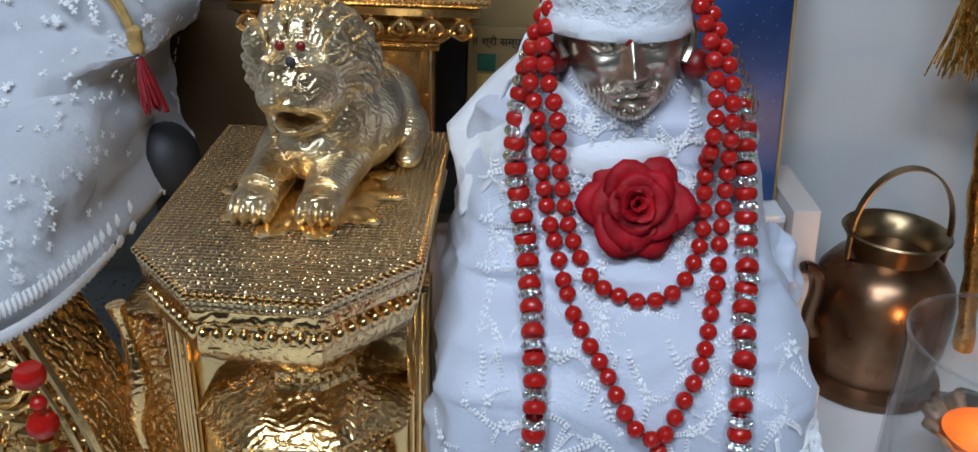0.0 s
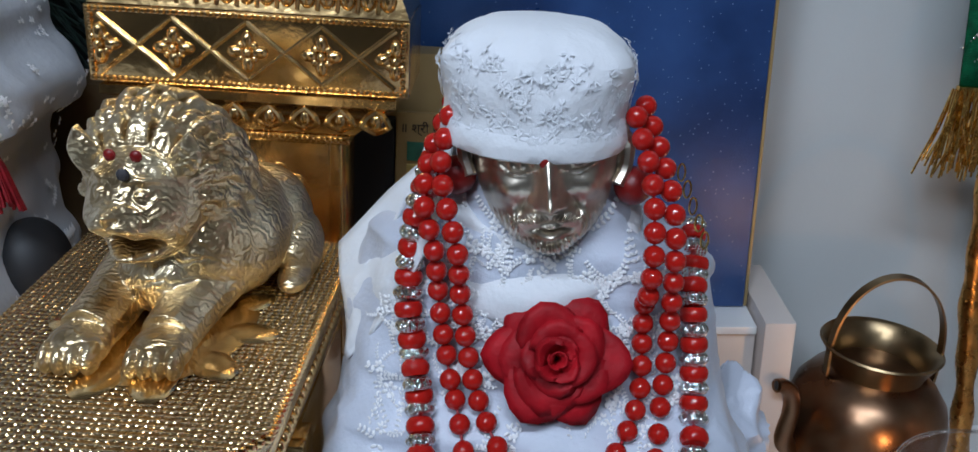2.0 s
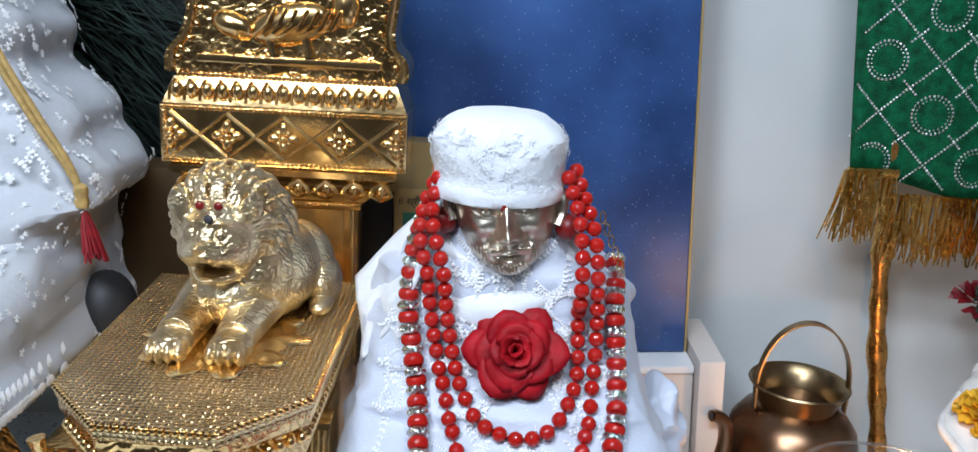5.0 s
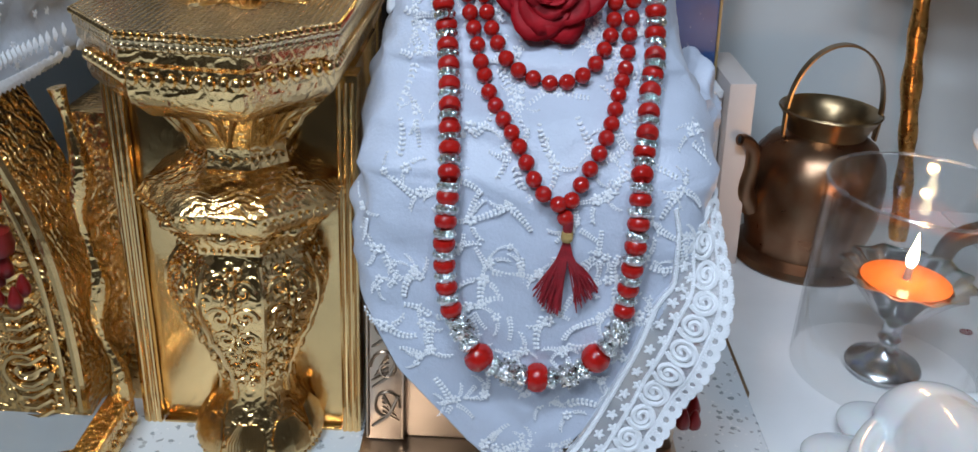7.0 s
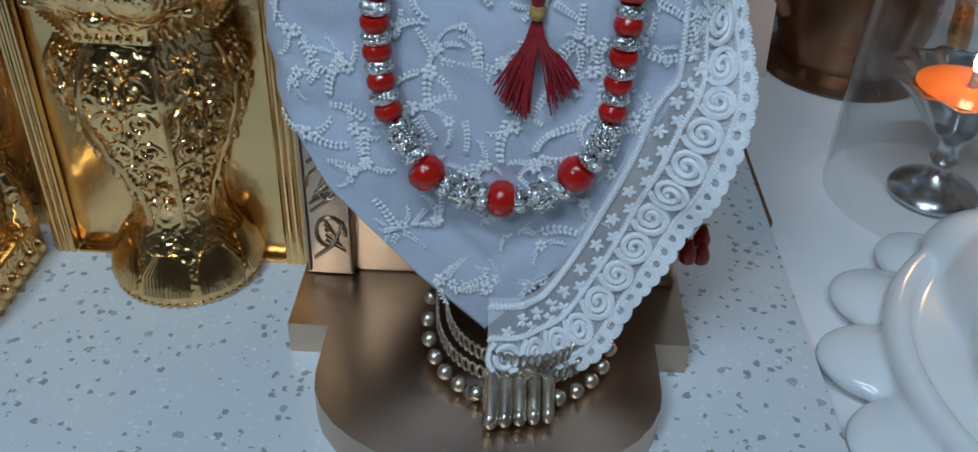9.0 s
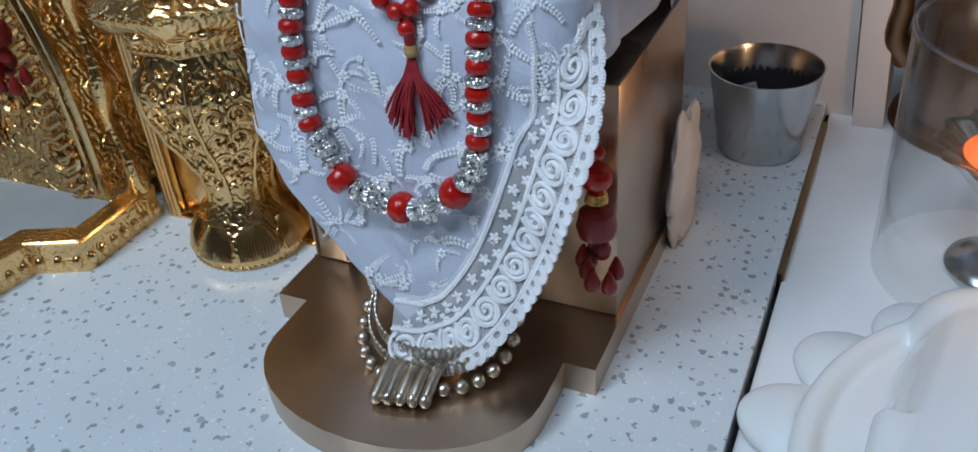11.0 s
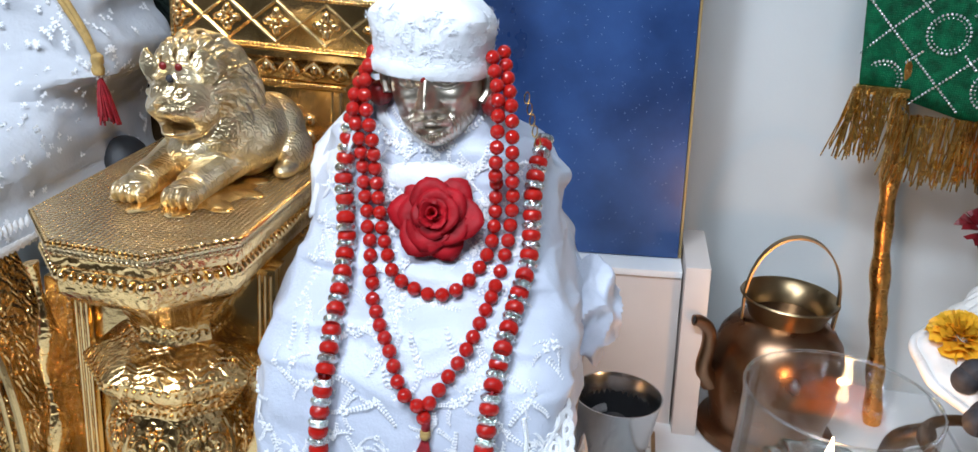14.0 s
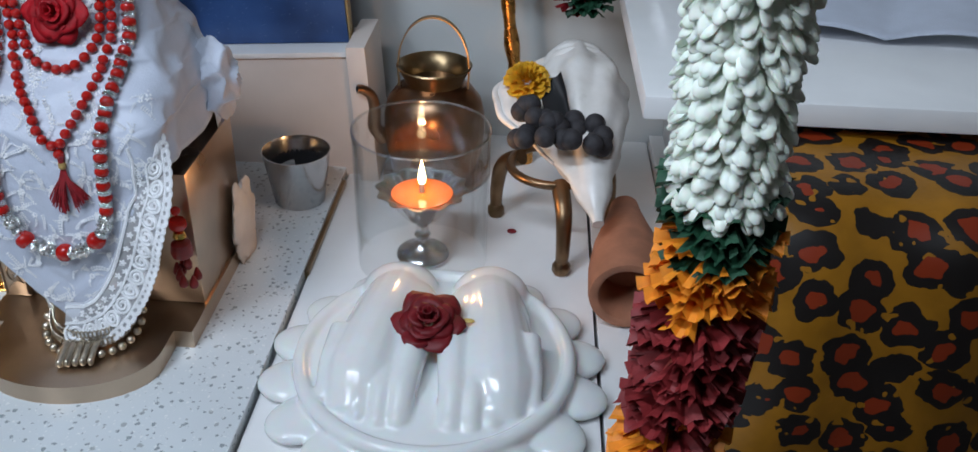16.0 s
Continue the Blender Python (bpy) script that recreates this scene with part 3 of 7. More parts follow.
# acanthus leaves and scrolls raised on the column's faces
for k in range(8):
    a0 = k * math.pi / 4
    if math.sin(a0) > 0.5:
        continue
    for side in (-1, 1):
        for zc, rad in ((0.168, 0.0085), (0.148, 0.0090), (0.127, 0.0080), (0.108, 0.0065), (0.092, 0.0050), (0.078, 0.0040)):
            rr = interp(-zc, [(-h, r) for r, h in prof])
            pts = []
            for j in range(18):
                w = j / 17 * 2.6 * math.pi
                q = rad * (1 - j / 21)
                pts.append(on_column(a0 + side * (rad * 0.95 + q * math.cos(w)) / rr, zc + q * math.sin(w), 0.0004))
            tube(bm, pts, 0.0015, 6)
        for j in range(7):
            z = 0.024 + 0.004 * j
            tube(bm, [on_column(a0 + side * 0.05 * j, 0.022, 0.001), on_column(a0 + side * (0.05 * j + 0.02), 0.034, 0.001), on_column(a0 + side * 0.03 * j, 0.046, 0.0005)], 0.0016, 5)
    for zc in (0.176, 0.158, 0.138, 0.118, 0.100, 0.085):
        ball(bm, on_column(a0, zc, 0.0003), (0.0034, 0.0034, 0.0062), None, 8, 6)
        for side in (-1, 1):
            ball(bm, on_column(a0 + side * 0.10, zc + 0.004, 0.0), (0.0024, 0.0024, 0.0040), None, 8, 6)
    # tulip petals of the capital
    for side in (-1, 0, 1):
        tube(bm, [on_column(a0 + side * (0.05 + 0.20 * t), 0.266 + 0.034 * t, 0.0004) for t in [j / 7 for j in range(8)]], 0.0026, 6, lambda t: 0.5 + 0.8 * t)
    tube(bm, [on_column(a0 + 0.30 * math.sin(w), 0.288 + 0.011 * math.cos(w), 0.0004) for w in [j * math.pi / 8 - math.pi / 2 for j in range(9)]], 0.0018, 6)
    # leaf scrolls on the collar
    for side in (-1, 1):
        pts = []
        for j in range(14):
            w = j / 13 * 2.2 * math.pi
            q = 0.0052 * (1 - j / 17)
            pts.append(on_column(a0 + side * (0.10 + q * math.cos(w) / 0.06), 0.210 + q * 0.8 * math.sin(w), 0.0008))
        tube(bm, pts, 0.0014, 5)
    ball(bm, on_column(a0, 0.212, 0.0), (0.006, 0.006, 0.004), None, 10, 6)
tagged(part("scroll_relief", bm, GOLD, column), kind="stuff")

# high back
bm = bmesh.new()
X0, X1 = -0.208, 0.0


def slab(x0, x1, z0, z1, y0, y1=0.80):
    box(bm, (x0, y0, z0), (x1, y1, z1), 0.0015)


slab(X0, X1, 0.437, 0.487, 0.720)
band = part("back_band", bm, GOLD, throne)
bm = bmesh.new()
for z in (0.4395, 0.4845):
    for i in range(52):
        ball(bm, (X0 + 0.003 + i * 0.00396, 0.7195, z), 0.0021, None, 6, 4)
for x in (X0 + 0.004, X1 - 0.004):
    for i in range(10):
        ball(bm, (x, 0.7195, 0.444 + i * 0.004), 0.0021, None, 6, 4)
tagged(part("beading", bm, GOLD, band), kind="stuff")
rz0, rz1 = 0.443, 0.481
for i in range(5):
    cx = -0.104 + (i - 2) * 0.0475
    bm = bmesh.new()
    half = i in (0, 4)
    w = 0.0237
    for sx in (-1, 1):
        for sz in (-1, 1):
            p0, p1 = (cx + sx * w, 0.7195, 0.462), (cx, 0.7195, 0.462 + sz * 0.019)
            if half and (cx + sx * w < X0 + 0.004 or cx + sx * w > X1 - 0.004):
                continue
            tube(bm, [p0, p1], 0.0017, 6)
    for k in range(4):
        a = k * math.pi / 2
        if half and ((i == 0 and k == 2) or (i == 4 and k == 0)):
            continue
        ball(bm, (cx + math.cos(a) * 0.0075, 0.7195, 0.462 + math.sin(a) * 0.0075), (0.0062 if k % 2 == 0 else 0.0042, 0.0035, 0.0042 if k % 2 == 0 else 0.0062), None, 10, 6)
        b = a + math.pi / 4
        ball(bm, (cx + math.cos(b) * 0.006, 0.7195, 0.462 + math.sin(b) * 0.006), (0.0028, 0.0028, 0.0028), None, 8, 5)
    ball(bm, (cx, 0.717, 0.462), (0.0032, 0.0028, 0.0032), None, 10, 6)
    part("rosette", bm, GOLD, band)
bm = bmesh.new()
prism(bm, [[(x0, 0.80, z), (x0, y, z), (x1, y, z), (x1, 0.80, z)] for x0, x1, y, z in ((-0.160, -0.044, 0.736, 0.398), (-0.166, -0.040, 0.730, 0.401), (-0.166, -0.040, 0.730, 0.406), (-0.171, -0.036, 0.726, 0.409), (-0.184, -0.024, 0.726, 0.418), (-0.195, -0.013, 0.722, 0.427), (-0.200, -0.008, 0.714, 0.431), (-0.200, -0.008, 0.714, 0.4365))])
part("back_cyma", bm, GOLD, throne)
bm = bmesh.new()
for i in range(8):
    x = -0.186 + i * 0.0235
    for s in (-1, 1):
        pts = [(x + s * 0.010 * math.sin(t * math.pi) * (1 if t < 0.5 else 0.8), 0.723 - 0.003 * math.sin(t * math.pi), 0.412 + 0.015 * t) for t in [j / 8 for j in range(9)]]
        tube(bm, pts, 0.0021, 6)
    ball(bm, (x, 0.723, 0.420), (0.005, 0.004, 0.006), None, 10, 6)
for i in range(34):
    ball(bm, (-0.167 + i * 0.0038, 0.7293, 0.4035), 0.0019, None, 6, 4)
tagged(part("leaf_moulding", bm, GOLD, throne), kind="stuff")
bm = bmesh.new()
box(bm, (-0.160, 0.742, 0.0), (-0.046, 0.79, 0.40), 0.002)
for a, b in (((-0.160, 0.735, 0.2), (-0.150, 0.745, 0.40)), ((-0.056, 0.735, 0.2), (-0.046, 0.745, 0.40))):
    box(bm, a, b, 0.002)
for i in range(3):
    for s in (-1, 1):
        for q in range(4):
            ball(bm, (-0.103 + s * (0.012 + 0.012 * (q % 2)), 0.741, 0.375 - i * 0.035 - 0.008 * q), (0.007, 0.004, 0.006), pose(0, 0, 0, 0, s * 40, 0).to_3x3(), 10, 6)
part("back_neck", bm, GOLD, throne, "embossed gold neck panel")
bm = bmesh.new()
prism(bm, [[(x0, 0.80, z), (x0, y, z), (x1, y, z), (x1, 0.80, z)] for x0, x1, y, z in ((-0.206, -0.001, 0.722, 0.4875), (-0.203, -0.004, 0.724, 0.495), (-0.198, -0.010, 0.728, 0.508), (-0.193, -0.014, 0.732, 0.512))])
lcourse = part("back_lotus_course", bm, GOLD, throne)
bm = bmesh.new()
for i in range(15):
    x = -0.194 + i * 0.0128
    ball(bm, (x, 0.724, 0.4985), (0.0055, 0.0045, 0.0075), None, 10, 6)
    tube(bm, [(x - 0.0064, 0.722, 0.4905), (x - 0.006, 0.723, 0.500), (x - 0.001, 0.725, 0.508)], 0.0013, 5)
for i in range(46):
    ball(bm, (-0.194 + i * 0.004, 0.729, 0.5115), 0.0018, None, 6, 4)
tagged(part("lotus_relief", bm, GOLD, lcourse), kind="stuff")
bm = bmesh.new()
sil = ((-0.207, -0.002, 0.5125), (-0.207, -0.001, 0.524), (-0.204, -0.004, 0.532), (-0.196, -0.012, 0.540), (-0.190, -0.014, 0.552), (-0.187, -0.012, 0.565), (-0.190, -0.010, 0.580), (-0.198, -0.006, 0.60), (-0.205, 0.0, 0.63), (-0.20, -0.005, 0.66), (-0.16, -0.045, 0.70))
prism(bm, [[(x0, 0.79, z), (x0, 0.734, z), (x1, 0.734, z), (x1, 0.79, z)] for x0, x1, z in sil])
crest = part("back_crest", bm, GOLD_SCROLL, throne, "gold crest panel with a bird in relief")
bm = bmesh.new()
for s in (0, 1):
    tube(bm, [((x0 + 0.006 if s == 0 else x1 - 0.006), 0.733, z) for x0, x1, z in sil[:9]], 0.003, 6)
    for j, (x0, x1, z) in enumerate(sil[:9]):
        ball(bm, ((x0 + 0.012 if s == 0 else x1 - 0.012), 0.733, z), 0.0028, None, 6, 4)
box(bm, (-0.178, 0.727, 0.522), (-0.024, 0.736, 0.529), 0.002)
ball(bm, (-0.10, 0.736, 0.556), (0.036, 0.011, 0.018), pose(0, 0, 0, 0, -14, 0).to_3x3(), 20, 12)
ball(bm, (-0.148, 0.736, 0.553), (0.02, 0.010, 0.011), pose(0, 0, 0, 0, 20, 0).to_3x3(), 16, 10)
ball(bm, (-0.055, 0.736, 0.572), (0.012, 0.009, 0.018), None, 16, 10)
for j in range(7):
    tube(bm, [(-0.13 + j * 0.009, 0.727, 0.545 + j * 0.001), (-0.118 + j * 0.009, 0.7245, 0.556), (-0.112 + j * 0.009, 0.727, 0.569)], 0.0018, 6)
for x in (-0.118, -0.088):
    tube(bm, [(x, 0.733, 0.545), (x + 0.004, 0.731, 0.530)], 0.004, 8)
part("bird_relief", bm, GOLD, crest)

part("inner_side", boxed((-0.246, 0.55, 0.0), (-0.193, 0.70, 0.26), 0.004), GOLD_SCROLL, throne)
# seat side and footboard
bm = bmesh.new()
prism(bm, [[(x - dx, 0.56, z), (x - dx, 0.497, z), (x, 0.497, z), (x, 0.56, z)] for x, dx, z in ((-0.232, 0.30, 0.032), (-0.232, 0.30, 0.06), (-0.234, 0.30, 0.12), (-0.240, 0.30, 0.17), (-0.252, 0.30, 0.22), (-0.268, 0.29, 0.26), (-0.28, 0.28, 0.285))])
part("seat_side", bm, GOLD_DEEP, throne)
bm = bmesh.new()
edge = [(-0.236, 0.495, 0.04), (-0.236, 0.495, 0.09), (-0.240, 0.495, 0.15), (-0.250, 0.495, 0.20), (-0.268, 0.495, 0.25), (-0.28, 0.495, 0.28)]
tube(bm, smooth_line(edge, 30), 0.0035, 6)
tube(bm, smooth_line([(x - 0.012, y, z) for x, y, z in edge], 30), 0.002, 6)
for j in range(26):
    p = smooth_line([(x - 0.022, y, z) for x, y, z in edge], 26)[j]
    tube(bm, [p, p + Vector((-0.012, -0.002, -0.007)), p + Vector((-0.022, 0, -0.008))], 0.0022, 5)
for c, r, s in (((-0.30, 0.495, 0.235), 0.022, 1), ((-0.275, 0.495, 0.075), 0.02, -1), ((-0.31, 0.495, 0.12), 0.018, 1), ((-0.33, 0.495, 0.19), 0.02, -1), ((-0.36, 0.495, 0.08), 0.022, 1), ((-0.39, 0.495, 0.15), 0.024, -1)):
    pts = [(c[0] + r * (1 - j / 30) * math.cos(s * j * 0.42), c[1], c[2] + r * (1 - j / 30) * math.sin(s * j * 0.42)) for j in range(26)]
    tube(bm, pts, 0.0025, 6)
tagged(part("seat_scroll_relief", bm, GOLD, throne), kind="stuff")
bm = bmesh.new()
pts = smooth_line([(-0.216, 0.512, 0.03), (-0.211, 0.508, 0.07), (-0.222, 0.508, 0.11), (-0.217, 0.51, 0.15), (-0.224, 0.51, 0.20), (-0.218, 0.51, 0.24), (-0.226, 0.51, 0.29)], 40)
tube(bm, pts, 0.008, 10, lambda t: 0.75 + 0.35 * math.sin(t * 19))
part("carved_post", bm, GOLD_SCROLL, throne, "carved gold corner post")
FOOT = [(-0.60, 0.335), (-0.262, 0.343), (-0.250, 0.416), (-0.208, 0.434), (-0.208, 0.52)]
bm = bmesh.new()
inner = [(-0.60, 0.352), (-0.278, 0.360), (-0.266, 0.430), (-0.224, 0.447), (-0.224, 0.52)]
for i in range(4):
    (a, b), (c, d), (e, f), (g, h) = FOOT[i], FOOT[i + 1], inner[i + 1], inner[i]
    prism(bm, [[(a, b, z), (c, d, z), (e, f, z), (g, h, z)] for z in (0, 0.003, 0.040, 0.043)])
fbf = part("footboard_frame", bm, GOLD_SCROLL, throne, "embossed gold stepped footboard rim")
bm = bmesh.new()
for i in range(1, 4):
    (a, b), (c, d) = FOOT[i], FOOT[i + 1]
    n = int(math.hypot(c - a, d - b) / 0.012)
    for j in range(n):
        t = (j + 0.5) / n
        x, y = a + (c - a) * t, b + (d - b) * t
        ball(bm, (x, y, 0.022), (0.0040, 0.0040, 0.006), None, 8, 6)
    tube(bm, [(a, b, 0.041), (c, d, 0.041)], 0.0022, 6)
    tube(bm, [(a, b, 0.004), (c, d, 0.004)], 0.0022, 6)
tagged(part("rim_relief", bm, GOLD, fbf), kind="stuff")
bm = bmesh.new()
prism(bm, [[(x, y, z) for x, y in inner + [(-0.60, 0.52)]] for z in (0.0, 0.034)])
part("footboard_top", bm, GREY, throne, "grey glassy footboard top")


# ---- crouching lion figurine (one cast piece) ----
bm = bmesh.new()


def blob(c, r, rx=0, ry=0, rz=0, seg=28):
    ball(bm, c, r, pose(0, 0, 0, rx, ry, rz).to_3x3(), seg, seg - 8)


def bump_at(px, pz, table):
    """Sum of soft bumps (x, z, width, height, amount); a bump off the middle is mirrored."""
    d = 0.0
    for x, z, sx, sz, amt in table:
        for q in ((x, -x) if x else (0,)):
            d += amt * math.exp(-((px - q) / sx) ** 2 - ((pz - z) / sz) ** 2)
    return d


def head_grid(bm, c, radii, relief, na=80, nb=120, tilt=None):
    """A head as an ellipsoid about the facing axis -y, with relief on its front."""
    rows = []
    for i in range(na + 1):
        al = math.pi * (i / na) ** 1.25
        row = []
        for j in range(nb):
            be = 2 * math.pi * j / nb
            x, y, z = radii[0] * math.sin(al) * math.cos(be), -radii[1] * math.cos(al), radii[2] * math.sin(al) * math.sin(be)
            k = max(0, min(1, (1.75 - al) / 0.6))
            y -= relief(x, z) * k * k * (3 - 2 * k)
            p = Vector((x, y, z))
            row.append((tilt @ p if tilt else p) + Vector(c))
        rows.append(row)
    grid(bm, rows[1:], True, True)


HX, HY, HZ = -0.110, 0.549, 0.4245
LION = ((0, -0.005, 0.0155, 0.0085, 0.0125), (0.0085, -0.0085, 0.0060, 0.0048, 0.0065), (0, -0.0005, 0.0060, 0.0034, 0.0070), (0, 0.008, 0.0050, 0.007, 0.0035),
        (0, -0.0175, 0.0125, 0.0036, -0.022), (0, -0.0255, 0.0120, 0.0042, 0.0120), (0, 0.020, 0.014, 0.008, 0.005), (0.019, -0.008, 0.005, 0.010, 0.0045),
        (0.0110, 0.0075, 0.0034, 0.0030, 0.0042), (0.0036, -0.0030, 0.0015, 0.0012, -0.0035), (0.0115, 0.0145, 0.0080, 0.0020, 0.0040), (0.0075, -0.0150, 0.0013, 0.0026, 0.0090))


def lion_relief(x, z):
    d = bump_at(x, z, LION)
    e = math.hypot(abs(x) - 0.0105, z - 0.0065)
    d += 0.0018 * math.exp(-((e - 0.0058) / 0.0010) ** 2) - 0.0014 * math.exp(-(e / 0.0012) ** 2)
    d += 0.0008 * math.exp(-((math.hypot(abs(x) - 0.0105, z - 0.0045) - 0.0098) / 0.0009) ** 2) * (1 if z > 0.006 else 0)
    return d


turn = pose(0, 0, 0, -8, 0, -8).to_3x3()
head_grid(bm, (HX, HY, HZ), (0.0275, 0.023, 0.030), lion_relief, 90, 130, turn)
# haunches, back, chest
blob((-0.076, 0.632, 0.384), (0.030, 0.030, 0.033))
blob((-0.083, 0.605, 0.388), (0.030, 0.048, 0.034), 4)
blob((-0.096, 0.575, 0.392), (0.032, 0.032, 0.037))
blob((-0.106, 0.557, 0.382), (0.023, 0.020, 0.022))
blob((HX + 0.003, HY + 0.016, HZ + 0.002), (0.032, 0.026, 0.035))
for s in (-1, 1):
    px = -0.113 + s * 0.0195
    tube(bm, smooth_line([(px + 0.010 + s * 0.004, 0.590, 0.378), (px + 0.006 + s * 0.002, 0.565, 0.374), (px + 0.002, 0.540, 0.368), (px, 0.518, 0.3655)], 14), 0.0158, 14, lambda t: 1.1 - 0.25 * t)
    blob((px, 0.510, 0.3640), (0.0145, 0.016, 0.0105))
    for j in (-1.5, -0.5, 0.5, 1.5):
        blob((px + j * 0.0064, 0.4985 + 0.001 * abs(j), 0.3630), (0.0038, 0.0090, 0.0078))
    blob((-0.078 + s * 0.025, 0.626, 0.370), (0.014, 0.026, 0.021))
    blob((-0.082 + s * 0.031, 0.603, 0.3615), (0.009, 0.018, 0.007))
    # pointed ears with a hollow
    ex = HX + s * 0.0215
    rows = []
    for i in range(7):
        t = i / 6
        w = 0.0080 * math.sin(math.pi * (0.25 + 0.75 * t)) + 0.0004
        rows.append([Vector((ex + s * 0.005 * t + w * math.cos(q), HY - 0.009 - 0.0035 * math.sin(q), HZ + 0.017 + 0.021 * t)) for q in [k * math.pi / 5 for k in range(10)]])
    grid(bm, rows, True, True)
# swept mane in three layers
for layer, (n, r0, lift) in enumerate(((25, 0.0235, 0.0), (31, 0.0285, 0.003), (35, 0.031, 0.005))):
    for j in range(n):
        a = -0.35 + j * (math.pi + 0.7) / (n - 1) + 0.06 * layer
        c, s = math.cos(a), math.sin(a)
        y0 = HY - 0.006 + 0.011 * layer
        wv = 0.003 * math.sin(j * 2.1 + layer)
        pts = [(HX + r0 * c, y0, HZ + 0.006 + (r0 + lift) * s), (HX + (r0 + 0.006) * c + wv, y0 + 0.010, HZ + 0.008 + (r0 + 0.008) * s), (HX + (r0 + 0.006) * c + 0.004, y0 + 0.022, HZ + 0.002 + (r0 + 0.006) * s - wv), (HX + (r0 + 0.002) * c + 0.009, y0 + 0.036, HZ - 0.010 + r0 * s)]
        tube(bm, smooth_line(pts, 12), 0.0030, 8, lambda t: 0.35 + 0.85 * math.sin(0.3 + t * 2.7))
for s in (-1, 1):
    for j in range(17):
        z = HZ + 0.004 - j * 0.0031
        x0 = HX + s * (0.0245 - 0.0005 * j)
        tube(bm, smooth_line([(x0, HY - 0.002 + j * 0.0008, z), (x0 + s * 0.006 + 0.003, HY + 0.010, z - 0.002), (x0 + s * 0.005 + 0.008, HY + 0.026, z - 0.009)], 9), 0.0024, 8, lambda t: 0.5 + 0.7 * math.sin(0.4 + t * 2.5))
lion = part("lion_figurine", bm, LION_M)
tagged(remesh(lion, 0.00070, 4), "gilded crouching lion figurine with curled mane, open mouth", "figurine")
for k, (x, z, m, r) in enumerate(((HX, HZ + 0.0205, BLACKB, 0.0032), (HX - 0.006, HZ + 0.029, CORAL, 0.003), (HX + 0.006, HZ + 0.029, CORAL, 0.003))):
    st = part("stuck_bead", ball(bmesh.new(), (x, HY - (0.0245, 0.0225, 0.0225)[k], z), (r, r * 0.6, r), None, 10, 6), m)
    tagged(st, "tiny stick-on bead on the lion's brow", "bead")
for k in range(10):
    bm = bmesh.new()
    a = k * math.pi / 5
    c, s = math.cos(a), math.sin(a)
    ball(bm, (-0.105 + 0.040 * c, 0.545 + 0.052 * s, 0.3557), (0.019, 0.011, 0.0022), pose(0, 0, 0, 0, 0, math.degrees(math.atan2(0.052 * s, 0.040 * c))).to_3x3(), 12, 6)
    part("lotus_petal", bm, GOLD, arm_top)
part("lotus_heart", ball(bmesh.new(), (-0.105, 0.55, 0.3557), (0.045, 0.06, 0.003), None, 24, 6), GOLD, arm_top)


# ---- seated statue: bronze seat, metal figure, robe, cap ----
seat = thing("statue_seat", (0.09, 0.55, 0), "satin bronze box seat with a rounded step", "plinth")
part("seat_block", boxed((-0.022, 0.492, 0.034), (0.211, 0.655, 0.203), 0.0025), BRONZE, seat)
bm = bmesh.new()
front = [(0.0, 0.438), (0.0, 0.40)] + [(0.0965 - 0.0965 * math.cos(a), 0.400 - 0.066 * math.sin(a)) for a in [k * math.pi / 16 for k in range(1, 16)]] + [(0.193, 0.40), (0.193, 0.438)]
ring = [(-0.024, 0.655), (-0.024, 0.438)] + front + [(0.214, 0.438), (0.214, 0.655)]
prism(bm, [[(x, y, z) for x, y in ring] for z in (0, 0.001, 0.032, 0.034)])
part("step", bm, BRONZE, seat, "rounded bronze step")
bm = bmesh.new()
box(bm, (-0.021, 0.486, 0.035), (0.008, 0.493, 0.198), 0.001)
for x in (-0.0195, 0.0065):
    tube(bm, [(x, 0.4855, 0.038), (x, 0.4855, 0.196)], 0.0013, 6)
for z, s in ((0.065, 1), (0.10, -1), (0.135, 1), (0.165, -1)):
    tube(bm, [(-0.0065 + s * 0.011 * (1 - j / 26) * math.cos(j * 0.36), 0.4855, z + 0.016 * (1 - j / 26) * math.sin(j * 0.36)) for j in range(24)], 0.0012, 5)
    tube(bm, [(-0.016, 0.4855, z - 0.018), (-0.004, 0.4855, z - 0.008), (0.003, 0.4855, z + 0.010)], 0.0012, 5)
    for j in range(5):
        tube(bm, [(-0.0065 + s * (0.010 - 0.002 * j), 0.4855, z - 0.012 + 0.004 * j), (-0.0065 - s * 0.002, 0.4855, z - 0.004 + 0.004 * j)], 0.0009, 5)
part("engraved_strip", bm, BRONZE, seat, "engraved scroll strip")

